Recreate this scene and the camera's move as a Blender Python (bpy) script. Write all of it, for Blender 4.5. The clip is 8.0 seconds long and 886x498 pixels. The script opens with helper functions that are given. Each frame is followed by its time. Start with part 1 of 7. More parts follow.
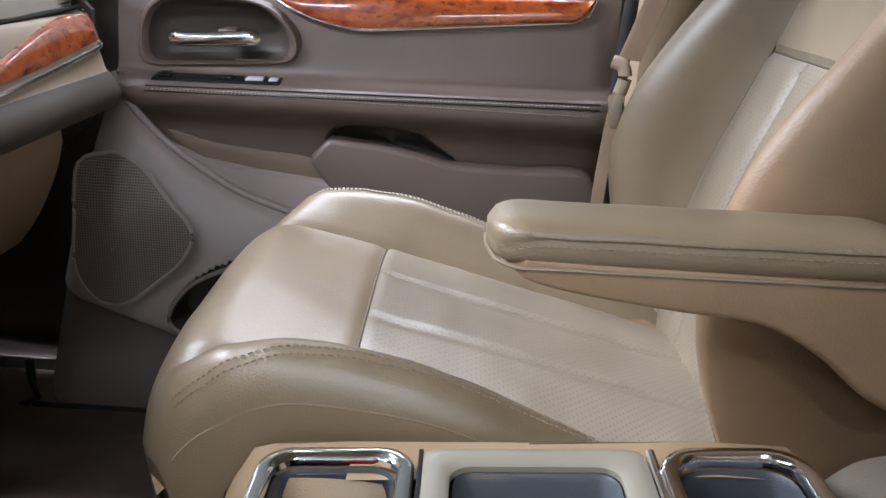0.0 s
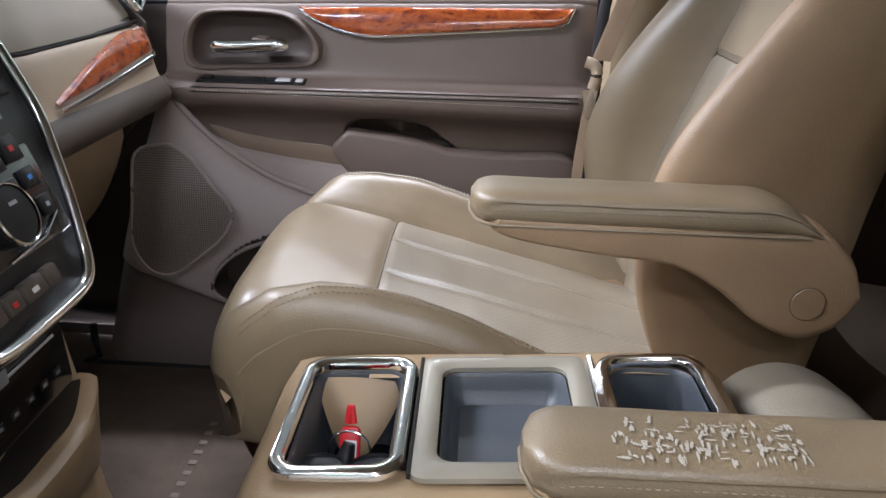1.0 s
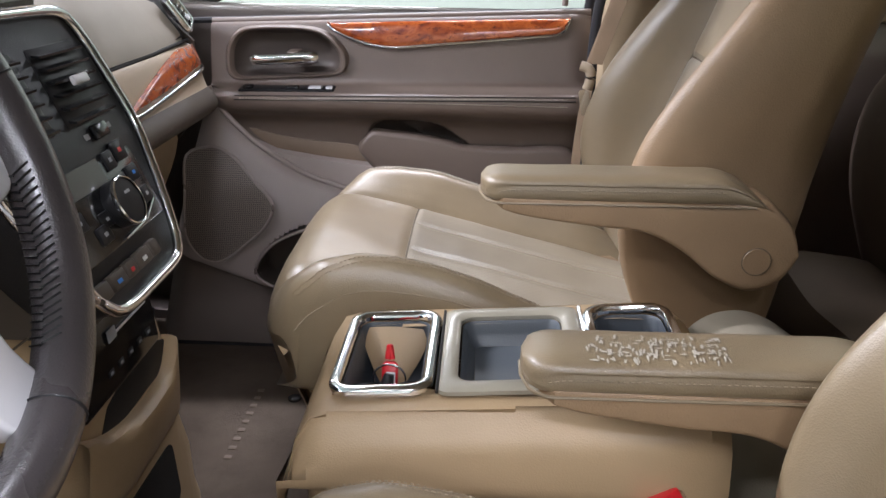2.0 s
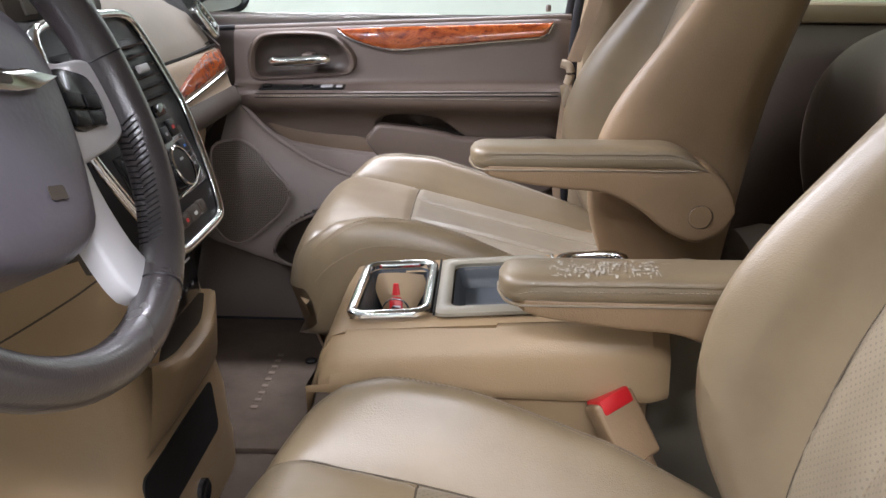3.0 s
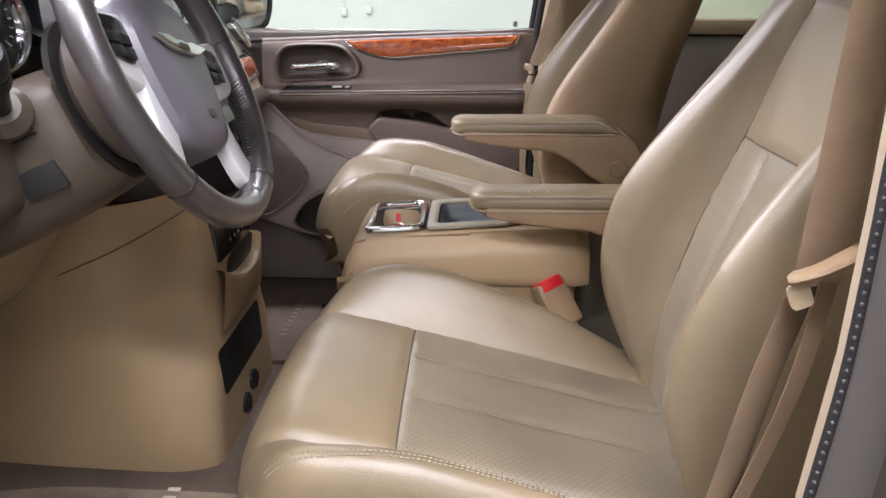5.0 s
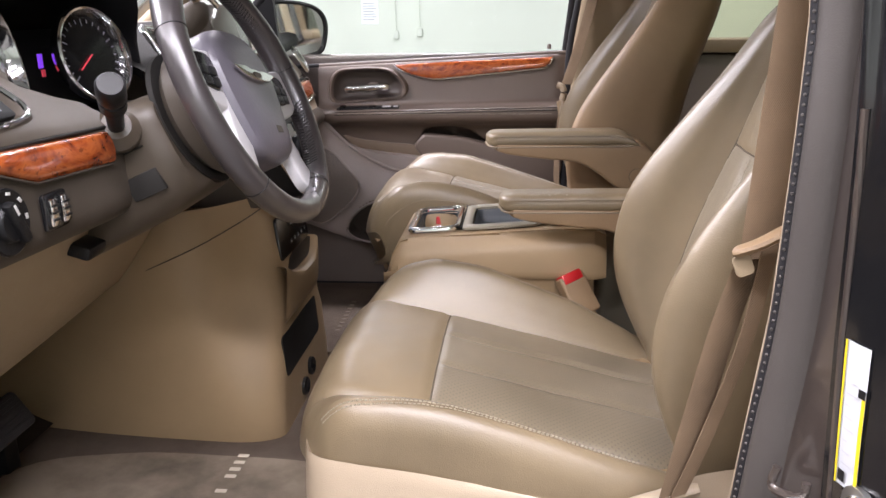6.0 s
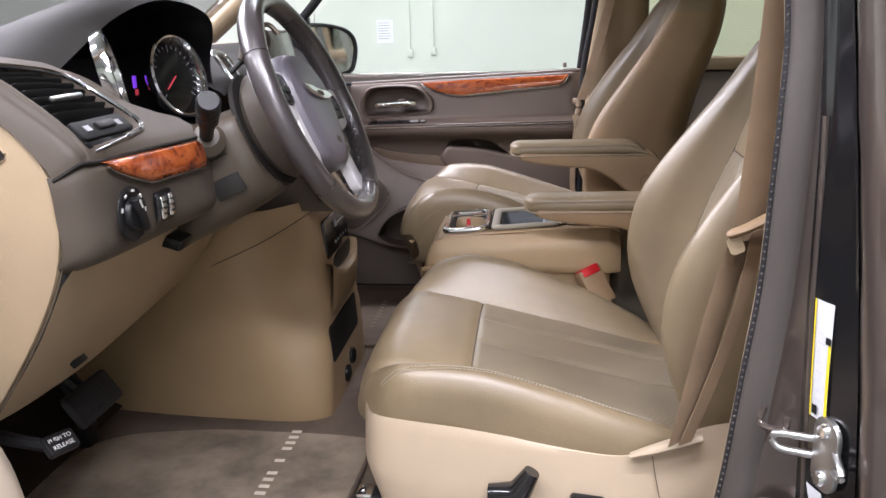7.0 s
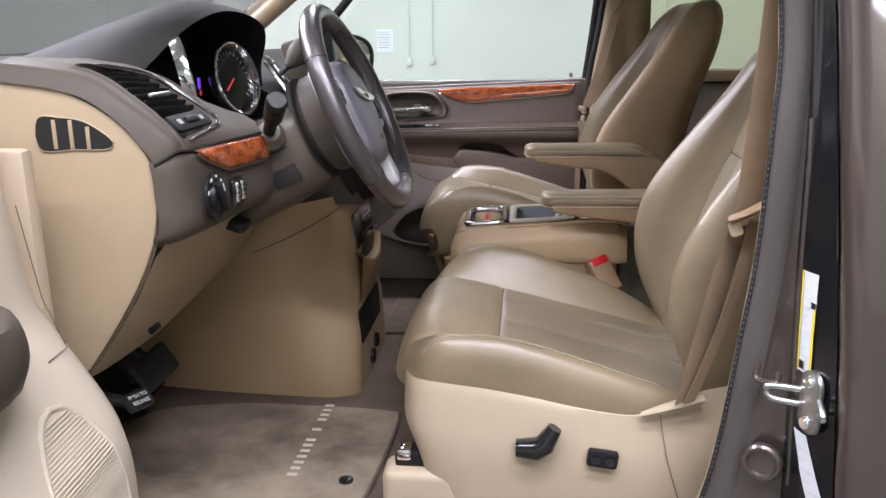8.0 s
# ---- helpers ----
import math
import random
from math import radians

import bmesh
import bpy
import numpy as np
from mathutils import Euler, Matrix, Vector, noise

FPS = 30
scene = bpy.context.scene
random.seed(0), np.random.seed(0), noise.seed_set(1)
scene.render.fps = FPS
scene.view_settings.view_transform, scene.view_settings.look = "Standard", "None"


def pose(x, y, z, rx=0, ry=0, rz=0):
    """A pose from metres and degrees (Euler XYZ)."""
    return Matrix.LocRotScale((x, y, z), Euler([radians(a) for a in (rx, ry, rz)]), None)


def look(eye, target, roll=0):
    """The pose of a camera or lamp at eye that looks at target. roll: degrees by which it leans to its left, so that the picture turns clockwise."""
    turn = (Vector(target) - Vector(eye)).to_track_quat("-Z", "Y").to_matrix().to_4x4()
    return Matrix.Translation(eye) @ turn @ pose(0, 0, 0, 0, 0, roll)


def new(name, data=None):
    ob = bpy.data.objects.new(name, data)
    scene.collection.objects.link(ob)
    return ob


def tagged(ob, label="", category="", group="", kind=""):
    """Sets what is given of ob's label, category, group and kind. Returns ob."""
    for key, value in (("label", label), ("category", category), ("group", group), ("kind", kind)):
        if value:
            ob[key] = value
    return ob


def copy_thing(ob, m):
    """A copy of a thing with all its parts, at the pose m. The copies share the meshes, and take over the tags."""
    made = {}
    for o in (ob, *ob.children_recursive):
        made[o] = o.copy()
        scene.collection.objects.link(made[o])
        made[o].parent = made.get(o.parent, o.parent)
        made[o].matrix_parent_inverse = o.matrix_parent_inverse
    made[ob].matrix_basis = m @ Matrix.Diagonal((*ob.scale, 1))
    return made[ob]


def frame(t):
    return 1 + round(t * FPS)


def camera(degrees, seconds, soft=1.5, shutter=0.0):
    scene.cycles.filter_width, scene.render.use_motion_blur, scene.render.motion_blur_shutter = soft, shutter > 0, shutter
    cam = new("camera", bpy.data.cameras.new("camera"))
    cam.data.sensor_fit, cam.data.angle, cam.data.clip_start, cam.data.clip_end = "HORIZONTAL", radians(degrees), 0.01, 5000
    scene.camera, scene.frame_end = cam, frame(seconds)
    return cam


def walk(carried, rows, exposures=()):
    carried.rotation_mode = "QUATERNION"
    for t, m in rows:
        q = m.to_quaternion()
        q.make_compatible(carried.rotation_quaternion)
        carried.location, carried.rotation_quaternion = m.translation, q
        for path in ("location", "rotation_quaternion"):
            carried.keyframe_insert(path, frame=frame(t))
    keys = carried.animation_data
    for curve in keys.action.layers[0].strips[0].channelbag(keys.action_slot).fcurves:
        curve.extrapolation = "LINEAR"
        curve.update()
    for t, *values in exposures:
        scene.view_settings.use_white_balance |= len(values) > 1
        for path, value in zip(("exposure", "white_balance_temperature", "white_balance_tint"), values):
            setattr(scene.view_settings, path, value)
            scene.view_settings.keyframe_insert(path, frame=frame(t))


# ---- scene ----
cam = camera(57.0, 8.0)
PATH = [
    (0, (0.037, -0.317, 1.106), (0.02, 1.563, 0.422), 3.6),
    (0.5, (0.051, -0.419, 1.132), (0.02, 1.451, 0.424), 3.4),
    (1, (0.056, -0.514, 1.154), (0.011, 1.354, 0.442), 2.7),
    (1.5, (0.058, -0.601, 1.183), (-0.004, 1.264, 0.463), 1.8),
    (2.8, (0.071, -0.856, 1.194), (-0.024, 1.02, 0.506), 0.6),
    (3, (0.079, -0.896, 1.189), (-0.012, 0.982, 0.508), 0.5),
    (3.5, (0.084, -0.987, 1.175), (0.017, 0.897, 0.506), 0.6),
    (4, (0.078, -1.107, 1.168), (0.036, 0.782, 0.513), 0.7),
    (4.5, (0.082, -1.227, 1.175), (0.049, 0.668, 0.537), 0.7),
    (6, (0.143, -1.522, 1.204), (-0.051, 0.384, 0.628), -0.9),
    (6.5, (0.149, -1.608, 1.218), (-0.072, 0.302, 0.665), -1.3),
    (7, (0.116, -1.713, 1.22), (-0.102, 0.201, 0.683), -1.3),
    (7.5, (0.074, -1.811, 1.227), (-0.124, 0.109, 0.704), -0.8),
    (8, (0.059, -1.89, 1.225), (-0.133, 0.033, 0.709), -0.4),
]
walk(cam, [(t, look(eye, target, roll)) for t, eye, target, roll in PATH], exposures=[(0.0, 0.54, 6000, 8), (3.0, 0.60, 6400, 10), (4.5, 0.55, 6450, 11), (6.0, 0.60, 6650, 14), (7.0, 0.49, 6500, 13), (8.0, 0.33, 6350, 12)])

# ---- world, lamps and exposure ----
world = bpy.data.worlds.new("world")
scene.world = world
world.use_nodes = True
world.node_tree.nodes["Background"].inputs[0].default_value = (0.8, 0.9, 1.0, 1)
world.node_tree.nodes["Background"].inputs[1].default_value = 0.05


def area_lamp(name, eye, sx, sy, watts, colour=(0.905, 0.90, 1.0), tilt=0.0):
    data = bpy.data.lights.new(name, "AREA")
    data.shape, data.size, data.size_y = "RECTANGLE", sx, sy
    data.energy, data.color = watts, colour
    ob = new(name, data)
    ob.matrix_world = Matrix.Translation(eye) @ Matrix.Rotation(radians(tilt), 4, "X")
    return ob


# ceiling tubes of the hall, several added unseen to brighten cabin and wall: (x, y, watts)
TUBES = [(-3.3, -0.9, 170), (-3.3, 1.3, 255), (-0.2, 2.1, 90), (-4.2, 5.4, 42), (-1.0, 5.4, 36), (2.2, 5.4, 30), (-1.6, -2.4, 55), (0.4, -1.9, 75), (0.7, -3.1, 72), (0.6, -6.4, 26), (2.5, -6.4, 30)]
for x, y, watts in TUBES:
    # the far pair is aimed at the car for fill, though its fittings hang level
    area_lamp("tube_lamp", (x, y, 3.30), 1.9, 0.16, watts, tilt=65.0 if y < -6.0 else 0.0)


# ---- materials ----
def mat(name):
    m = bpy.data.materials.new(name)
    m.use_nodes = True
    nt = m.node_tree
    return m, nt, nt.nodes["Principled BSDF"]


def link(nt, a, b):
    nt.links.new(a, b)


def coords(nt, scale=(1, 1, 1)):
    tc = nt.nodes.new("ShaderNodeTexCoord")
    mp = nt.nodes.new("ShaderNodeMapping")
    mp.inputs["Scale"].default_value = scale
    link(nt, tc.outputs["Object"], mp.inputs["Vector"])
    return mp.outputs["Vector"]


def noise_node(nt, vec, scale, detail=4.0, rough=0.55):
    n = nt.nodes.new("ShaderNodeTexNoise")
    n.inputs["Scale"].default_value = scale
    n.inputs["Detail"].default_value = detail
    n.inputs["Roughness"].default_value = rough
    link(nt, vec, n.inputs["Vector"])
    return n.outputs["Fac"]


def ramp(nt, fac, stops):
    r = nt.nodes.new("ShaderNodeValToRGB")
    els = r.color_ramp.elements
    while len(els) < len(stops):
        els.new(0.5)
    for e, (p, c) in zip(els, stops):
        e.position = p
        e.color = (*c, 1) if len(c) == 3 else c
    link(nt, fac, r.inputs["Fac"])
    return r.outputs["Color"]


def mix(nt, a, b, fac, kind="MIX"):
    m = nt.nodes.new("ShaderNodeMix")
    m.data_type, m.blend_type = "RGBA", kind
    if isinstance(fac, (int, float)):
        m.inputs["Factor"].default_value = fac
    else:
        link(nt, fac, m.inputs["Factor"])
    for sock, v in ((m.inputs[6], a), (m.inputs[7], b)):
        if isinstance(v, tuple):
            sock.default_value = (*v, 1)
        else:
            link(nt, v, sock)
    return m.outputs[2]


def math_node(nt, op, a, b=0.0):
    m = nt.nodes.new("ShaderNodeMath")
    m.operation = op
    for sock, v in ((m.inputs[0], a), (m.inputs[1], b)):
        if isinstance(v, (int, float)):
            sock.default_value = v
        else:
            link(nt, v, sock)
    return m.outputs[0]


def bump(nt, bsdf, height, strength, dist):
    b = nt.nodes.new("ShaderNodeBump")
    b.inputs["Strength"].default_value = strength
    b.inputs["Distance"].default_value = dist
    link(nt, height, b.inputs["Height"])
    link(nt, b.outputs["Normal"], bsdf.inputs["Normal"])


def tone(c, k):
    return tuple(min(1.0, v * k) for v in c)


def leather(name, colour, rough=0.40, holes=None, grain=620.0, worn=0.25, sheen=0.0):
    m, nt, b = mat(name)
    v = coords(nt)
    big = noise_node(nt, v, 5.0, 5.0)
    small = noise_node(nt, v, 60.0, 4.0)
    c = ramp(nt, big, [(0.3, tone(colour, 1 - worn)), (0.7, tone(colour, 1 + worn * 0.6))])
    c = mix(nt, c, tone(colour, 0.8), math_node(nt, "MULTIPLY", small, 0.28))
    vor = nt.nodes.new("ShaderNodeTexVoronoi")
    vor.inputs["Scale"].default_value = grain
    link(nt, v, vor.inputs["Vector"])
    crease = nt.nodes.new("ShaderNodeTexNoise")
    crease.inputs["Scale"].default_value = 34.0
    crease.inputs["Detail"].default_value = 6.0
    link(nt, v, crease.inputs["Vector"])
    h = math_node(nt, "ADD", math_node(nt, "MULTIPLY", vor.outputs["Distance"], 0.8), math_node(nt, "MULTIPLY", crease.outputs["Fac"], 1.3))
    if holes:
        hv = nt.nodes.new("ShaderNodeTexVoronoi")
        hv.inputs["Scale"].default_value = 165.0
        hv.inputs["Randomness"].default_value = 0.0
        turn = nt.nodes.new("ShaderNodeMapping")
        turn.inputs["Scale"].default_value = holes
        turn.inputs["Rotation"].default_value = (radians(45), 0, 0) if holes[0] == 0 else (0, 0, radians(45))
        link(nt, v, turn.inputs["Vector"])
        link(nt, turn.outputs["Vector"], hv.inputs["Vector"])
        dot = math_node(nt, "LESS_THAN", hv.outputs["Distance"], 0.20)
        c = mix(nt, c, tone(colour, 0.35), math_node(nt, "MULTIPLY", dot, 0.55))
        h = math_node(nt, "SUBTRACT", h, math_node(nt, "MULTIPLY", dot, 0.8))
    link(nt, c, b.inputs["Base Color"])
    r = nt.nodes.new("ShaderNodeMapRange")
    r.inputs["To Min"].default_value, r.inputs["To Max"].default_value = rough - 0.06, rough + 0.12
    link(nt, big, r.inputs["Value"])
    link(nt, r.outputs["Result"], b.inputs["Roughness"])
    b.inputs["Coat Weight"].default_value = sheen
    b.inputs["Coat Roughness"].default_value = rough * 0.9
    bump(nt, b, h, 0.30, 0.0010)
    return m


def plastic(name, colour, rough=0.5, grain=600.0, vary=0.10, bumpy=0.25, coat=0.0):
    m, nt, b = mat(name)
    v = coords(nt)
    big = noise_node(nt, v, 4.0, 5.0)
    c = ramp(nt, big, [(0.3, tone(colour, 1 - vary)), (0.7, tone(colour, 1 + vary))])
    scuff = noise_node(nt, v, 45.0, 6.0, 0.7)
    c = mix(nt, c, tone(colour, 0.82), math_node(nt, "MULTIPLY", scuff, 0.2))
    link(nt, c, b.inputs["Base Color"])
    r = nt.nodes.new("ShaderNodeMapRange")
    r.inputs["To Min"].default_value, r.inputs["To Max"].default_value = rough - 0.06, rough + 0.08
    link(nt, scuff, r.inputs["Value"])
    link(nt, r.outputs["Result"], b.inputs["Roughness"])
    b.inputs["Coat Weight"].default_value = coat
    b.inputs["Coat Roughness"].default_value = 0.08
    if bumpy:
        vor = nt.nodes.new("ShaderNodeTexVoronoi")
        vor.inputs["Scale"].default_value = grain
        link(nt, v, vor.inputs["Vector"])
        bump(nt, b, vor.outputs["Distance"], bumpy, 0.0006)
    return m


def metal(name, colour, rough, vary=0.04):
    m, nt, b = mat(name)
    v = coords(nt)
    n = noise_node(nt, v, 90.0, 4.0)
    link(nt, ramp(nt, n, [(0.3, tone(colour, 1 - vary)), (0.7, colour)]), b.inputs["Base Color"])
    b.inputs["Metallic"].default_value = 1.0
    r = nt.nodes.new("ShaderNodeMapRange")
    r.inputs["To Min"].default_value, r.inputs["To Max"].default_value = max(0.02, rough - 0.03), rough + 0.05
    link(nt, n, r.inputs["Value"])
    link(nt, r.outputs["Result"], b.inputs["Roughness"])
    return m


def burl(name):
    m, nt, b = mat(name)
    v = coords(nt, (1.0, 1.0, 1.6))
    a = noise_node(nt, v, 95.0, 6.0, 0.65)
    w = nt.nodes.new("ShaderNodeTexNoise")
    w.inputs["Scale"].default_value = 16.0
    w.inputs["Detail"].default_value = 7.0
    w.inputs["Distortion"].default_value = 2.2
    link(nt, v, w.inputs["Vector"])
    c = ramp(nt, w.outputs["Fac"], [(0.30, (0.11, 0.018, 0.006)), (0.45, (0.33, 0.064, 0.013)), (0.58, (0.47, 0.112, 0.024)), (0.75, (0.22, 0.038, 0.010))])
    c = mix(nt, c, (0.04, 0.008, 0.004), math_node(nt, "MULTIPLY", math_node(nt, "GREATER_THAN", a, 0.60), 0.55))
    link(nt, c, b.inputs["Base Color"])
    b.inputs["Roughness"].default_value = 0.25
    b.inputs["Coat Weight"].default_value = 1.0
    b.inputs["Coat Roughness"].default_value = 0.04
    return m


def carpet(name, colour, grain=900.0, stain=0.35):
    m, nt, b = mat(name)
    v = coords(nt)
    big = noise_node(nt, v, 6.0, 6.0, 0.6)
    fine = noise_node(nt, v, grain, 3.0)
    c = ramp(nt, big, [(0.32, tone(colour, 1 - stain)), (0.62, tone(colour, 1.12))])
    c = mix(nt, c, tone(colour, 0.45), math_node(nt, "MULTIPLY", fine, 0.5))
    link(nt, c, b.inputs["Base Color"])
    b.inputs["Roughness"].default_value = 0.95
    b.inputs["Specular IOR Level"].default_value = 0.1
    bump(nt, b, fine, 0.9, 0.003)
    return m


def webbing(name, colour):
    m, nt, b = mat(name)
    v = coords(nt)
    w = nt.nodes.new("ShaderNodeTexWave")
    w.bands_direction = "DIAGONAL"
    w.inputs["Scale"].default_value = 260.0
    w.inputs["Distortion"].default_value = 1.5
    link(nt, v, w.inputs["Vector"])
    big = noise_node(nt, v, 14.0)
    c = ramp(nt, big, [(0.3, tone(colour, 0.8)), (0.7, tone(colour, 1.1))])
    c = mix(nt, c, tone(colour, 0.55), math_node(nt, "MULTIPLY", w.outputs["Fac"], 0.35))
    link(nt, c, b.inputs["Base Color"])
    b.inputs["Roughness"].default_value = 0.75
    bump(nt, b, w.outputs["Fac"], 0.4, 0.001)
    return m


def car_paint(name, colour):
    m, nt, b = mat(name)
    v = coords(nt)
    n = noise_node(nt, v, 1400.0, 2.0)
    big = noise_node(nt, v, 7.0, 5.0)
    c = ramp(nt, n, [(0.35, tone(colour, 0.92)), (0.75, tone(colour, 1.15))])
    c = mix(nt, c, tone(colour, 0.6), math_node(nt, "MULTIPLY", big, 0.35))
    link(nt, c, b.inputs["Base Color"])
    b.inputs["Metallic"].default_value = 0.65
    b.inputs["Roughness"].default_value = 0.30
    b.inputs["Coat Weight"].default_value = 1.0
    b.inputs["Coat Roughness"].default_value = 0.06
    return m


def wall_paint(name, colour, scale=1.2, vary=0.06):
    m, nt, b = mat(name)
    v = coords(nt)
    big = noise_node(nt, v, scale, 6.0, 0.6)
    streak = nt.nodes.new("ShaderNodeTexNoise")
    streak.inputs["Scale"].default_value = 3.0
    streak.inputs["Detail"].default_value = 5.0
    link(nt, coords(nt, (3.0, 3.0, 0.25)), streak.inputs["Vector"])
    c = ramp(nt, big, [(0.3, tone(colour, 1 - vary)), (0.7, tone(colour, 1 + vary))])
    c = mix(nt, c, tone(colour, 0.86), math_node(nt, "MULTIPLY", streak.outputs["Fac"], 0.3))
    link(nt, c, b.inputs["Base Color"])
    b.inputs["Roughness"].default_value = 0.65
    bump(nt, b, big, 0.1, 0.004)
    return m


def glow(name, colour, strength):
    m, nt, b = mat(name)
    b.inputs["Base Color"].default_value = (*colour, 1)
    b.inputs["Emission Color"].default_value = (*colour, 1)
    b.inputs["Emission Strength"].default_value = strength
    return m


def glass(name, tint=(0.93, 0.97, 0.95)):
    """A thin pane: clear, with a mirror gloss that grows towards grazing."""
    m, nt, b = mat(name)
    clear = nt.nodes.new("ShaderNodeBsdfTransparent")
    clear.inputs["Color"].default_value = (*tint, 1)
    gloss = nt.nodes.new("ShaderNodeBsdfGlossy")
    gloss.inputs["Roughness"].default_value = 0.01
    fres = nt.nodes.new("ShaderNodeFresnel")
    fres.inputs["IOR"].default_value = 1.45
    both = nt.nodes.new("ShaderNodeMixShader")
    link(nt, math_node(nt, "MULTIPLY", fres.outputs["Fac"], 0.8), both.inputs[0])
    link(nt, clear.outputs[0], both.inputs[1])
    link(nt, gloss.outputs[0], both.inputs[2])
    link(nt, both.outputs[0], nt.nodes["Material Output"].inputs["Surface"])
    nt.nodes.remove(b)
    return m


SEAT = (0.236, 0.177, 0.104)
M_seat = leather("seat_leather", SEAT, 0.41, sheen=0.7)
M_perf = leather("perforated_leather", (0.226, 0.184, 0.124), 0.40, holes=(1, 1, 0), sheen=0.8)
M_perf_back = leather("perforated_back_leather", (0.226, 0.184, 0.124), 0.40, holes=(0, 1, 1), sheen=0.8)
M_side = leather("seat_side_vinyl", (0.310, 0.205, 0.115), 0.42, grain=500)
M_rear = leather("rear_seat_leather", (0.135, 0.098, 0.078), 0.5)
M_worn = leather("worn_base", (0.45, 0.405, 0.33), 0.6, worn=0.1)
M_stitch = plastic("stitch_thread", (0.58, 0.53, 0.43), 0.8, bumpy=0)
M_seam = plastic("seam_gap", (0.10, 0.078, 0.052), 0.8, bumpy=0)
M_stitch_dark = plastic("dark_thread", (0.29, 0.228, 0.155), 0.8, bumpy=0)
M_beige = plastic("beige_plastic", (0.39, 0.298, 0.192), 0.42)
M_tan = plastic("tan_plastic", (0.370, 0.260, 0.146), 0.42)
M_beige_light = plastic("light_beige_plastic", (0.47, 0.375, 0.268), 0.42)
M_door_beige = plastic("door_beige_plastic", (0.64, 0.55, 0.44), 0.45)
M_taupe = leather("taupe_vinyl", (0.172, 0.130, 0.106), 0.40, grain=500, worn=0.12, sheen=0.3)
M_taupe_soft = plastic("taupe_plastic", (0.40, 0.340, 0.312), 0.42)
M_dash = plastic("dash_grey", (0.088, 0.072, 0.057), 0.5, vary=0.06)
M_dash_top = plastic("dash_top_grey", (0.034, 0.032, 0.030), 0.62, vary=0.06)
for m_soft, spec in ((M_dash_top, 0.12), (M_dash, 0.25)):
    m_soft.node_tree.nodes["Principled BSDF"].inputs["Specular IOR Level"].default_value = spec
M_greige = plastic("dash_pad_greige", (0.30, 0.26, 0.205), 0.5)
M_wheel = leather("wheel_leather", (0.052, 0.045, 0.046), 0.26, grain=700, sheen=1.0)
M_hub = leather("airbag_cover", (0.135, 0.125, 0.148), 0.38, grain=190, worn=0.08, sheen=0.3)
M_silver = plastic("silver_paint", (0.66, 0.65, 0.66), 0.34, bumpy=0, coat=0.5)
M_chrome = metal("chrome", (0.88, 0.88, 0.89), 0.11)
M_steel = metal("zinc_steel", (0.55, 0.55, 0.54), 0.35)
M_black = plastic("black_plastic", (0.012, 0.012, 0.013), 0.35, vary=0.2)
M_black_gloss = plastic("gloss_black", (0.010, 0.010, 0.011), 0.18, bumpy=0, coat=0.4)
# near black for joints and gaps, also for shade painted under the dashboard
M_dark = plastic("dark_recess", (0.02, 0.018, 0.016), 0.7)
M_vent = plastic("vent_black", (0.010, 0.010, 0.010), 0.6, bumpy=0)
M_vent.node_tree.nodes["Principled BSDF"].inputs["Specular IOR Level"].default_value = 0.25
M_rubber = plastic("rubber_seal", (0.022, 0.021, 0.023), 0.55, vary=0.15)
for m_soft in (M_rubber, M_black, M_dark):
    m_soft.node_tree.nodes["Principled BSDF"].inputs["Specular IOR Level"].default_value = 0.28
# carpet colour lowered to hold the deep shade of the footwell
M_toe_shaded = carpet("toe_board_carpet_shaded", (0.055, 0.042, 0.033))
M_grey_rubber = plastic("grey_rubber_liner", (0.045, 0.052, 0.060), 0.45)
M_tray_rim = plastic("silver_grey_plastic", (0.30, 0.272, 0.210), 0.34, bumpy=0, coat=0.3)
M_tray = plastic("tray_liner", (0.080, 0.090, 0.100), 0.4)
M_wood = burl("burl_wood")
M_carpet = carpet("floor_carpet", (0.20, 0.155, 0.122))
M_mat = carpet("floor_mat_pile", (0.40, 0.325, 0.245), 700.0, 0.62)
M_belt = webbing("belt_webbing", (0.28, 0.192, 0.118))
M_red = plastic("red_plastic", (0.62, 0.02, 0.025), 0.3, bumpy=0)
M_paint = car_paint("brown_metallic_paint", (0.130, 0.107, 0.096))
M_jamb = car_paint("jamb_paint", (0.120, 0.096, 0.085))
M_seal = plastic("seal_rubber_brown", (0.074, 0.064, 0.058), 0.5, vary=0.12)
M_white = plastic("white_mark", (0.75, 0.75, 0.72), 0.5, bumpy=0)
M_label = plastic("white_label", (0.62, 0.63, 0.66), 0.45, bumpy=0)
M_yellow = plastic("yellow_print", (0.75, 0.60, 0.02), 0.45, bumpy=0)
M_blue = plastic("blue_mark", (0.05, 0.25, 0.75), 0.4, bumpy=0)
M_greyprint = plastic("grey_print", (0.35, 0.36, 0.38), 0.5, bumpy=0)
M_faint = plastic("faint_print", (0.55, 0.55, 0.58), 0.5, bumpy=0)
M_glass = glass("window_glass")
M_privacy = glass("privacy_glass", (0.86, 0.87, 0.76))
M_gauge = glow("gauge_glow", (0.20, 0.05, 0.75), 0.6)
M_gauge_red = glow("gauge_glow_red", (0.9, 0.08, 0.12), 0.12)
M_gauge_white = glow("gauge_figures", (0.16, 0.16, 0.18), 0.02)
M_tube = glow("tube_diffuser", (1.0, 0.97, 0.93), 4.0)
M_wall = wall_paint("hall_wall_paint", (0.66, 0.71, 0.63))
M_wall_dim = wall_paint("hall_grey_paint", (0.36, 0.37, 0.36))
M_hall_floor = wall_paint("hall_concrete", (0.14, 0.135, 0.125), 2.0, 0.15)
M_headliner = carpet("headliner_fabric", (0.52, 0.45, 0.35), 1200.0, 0.08)
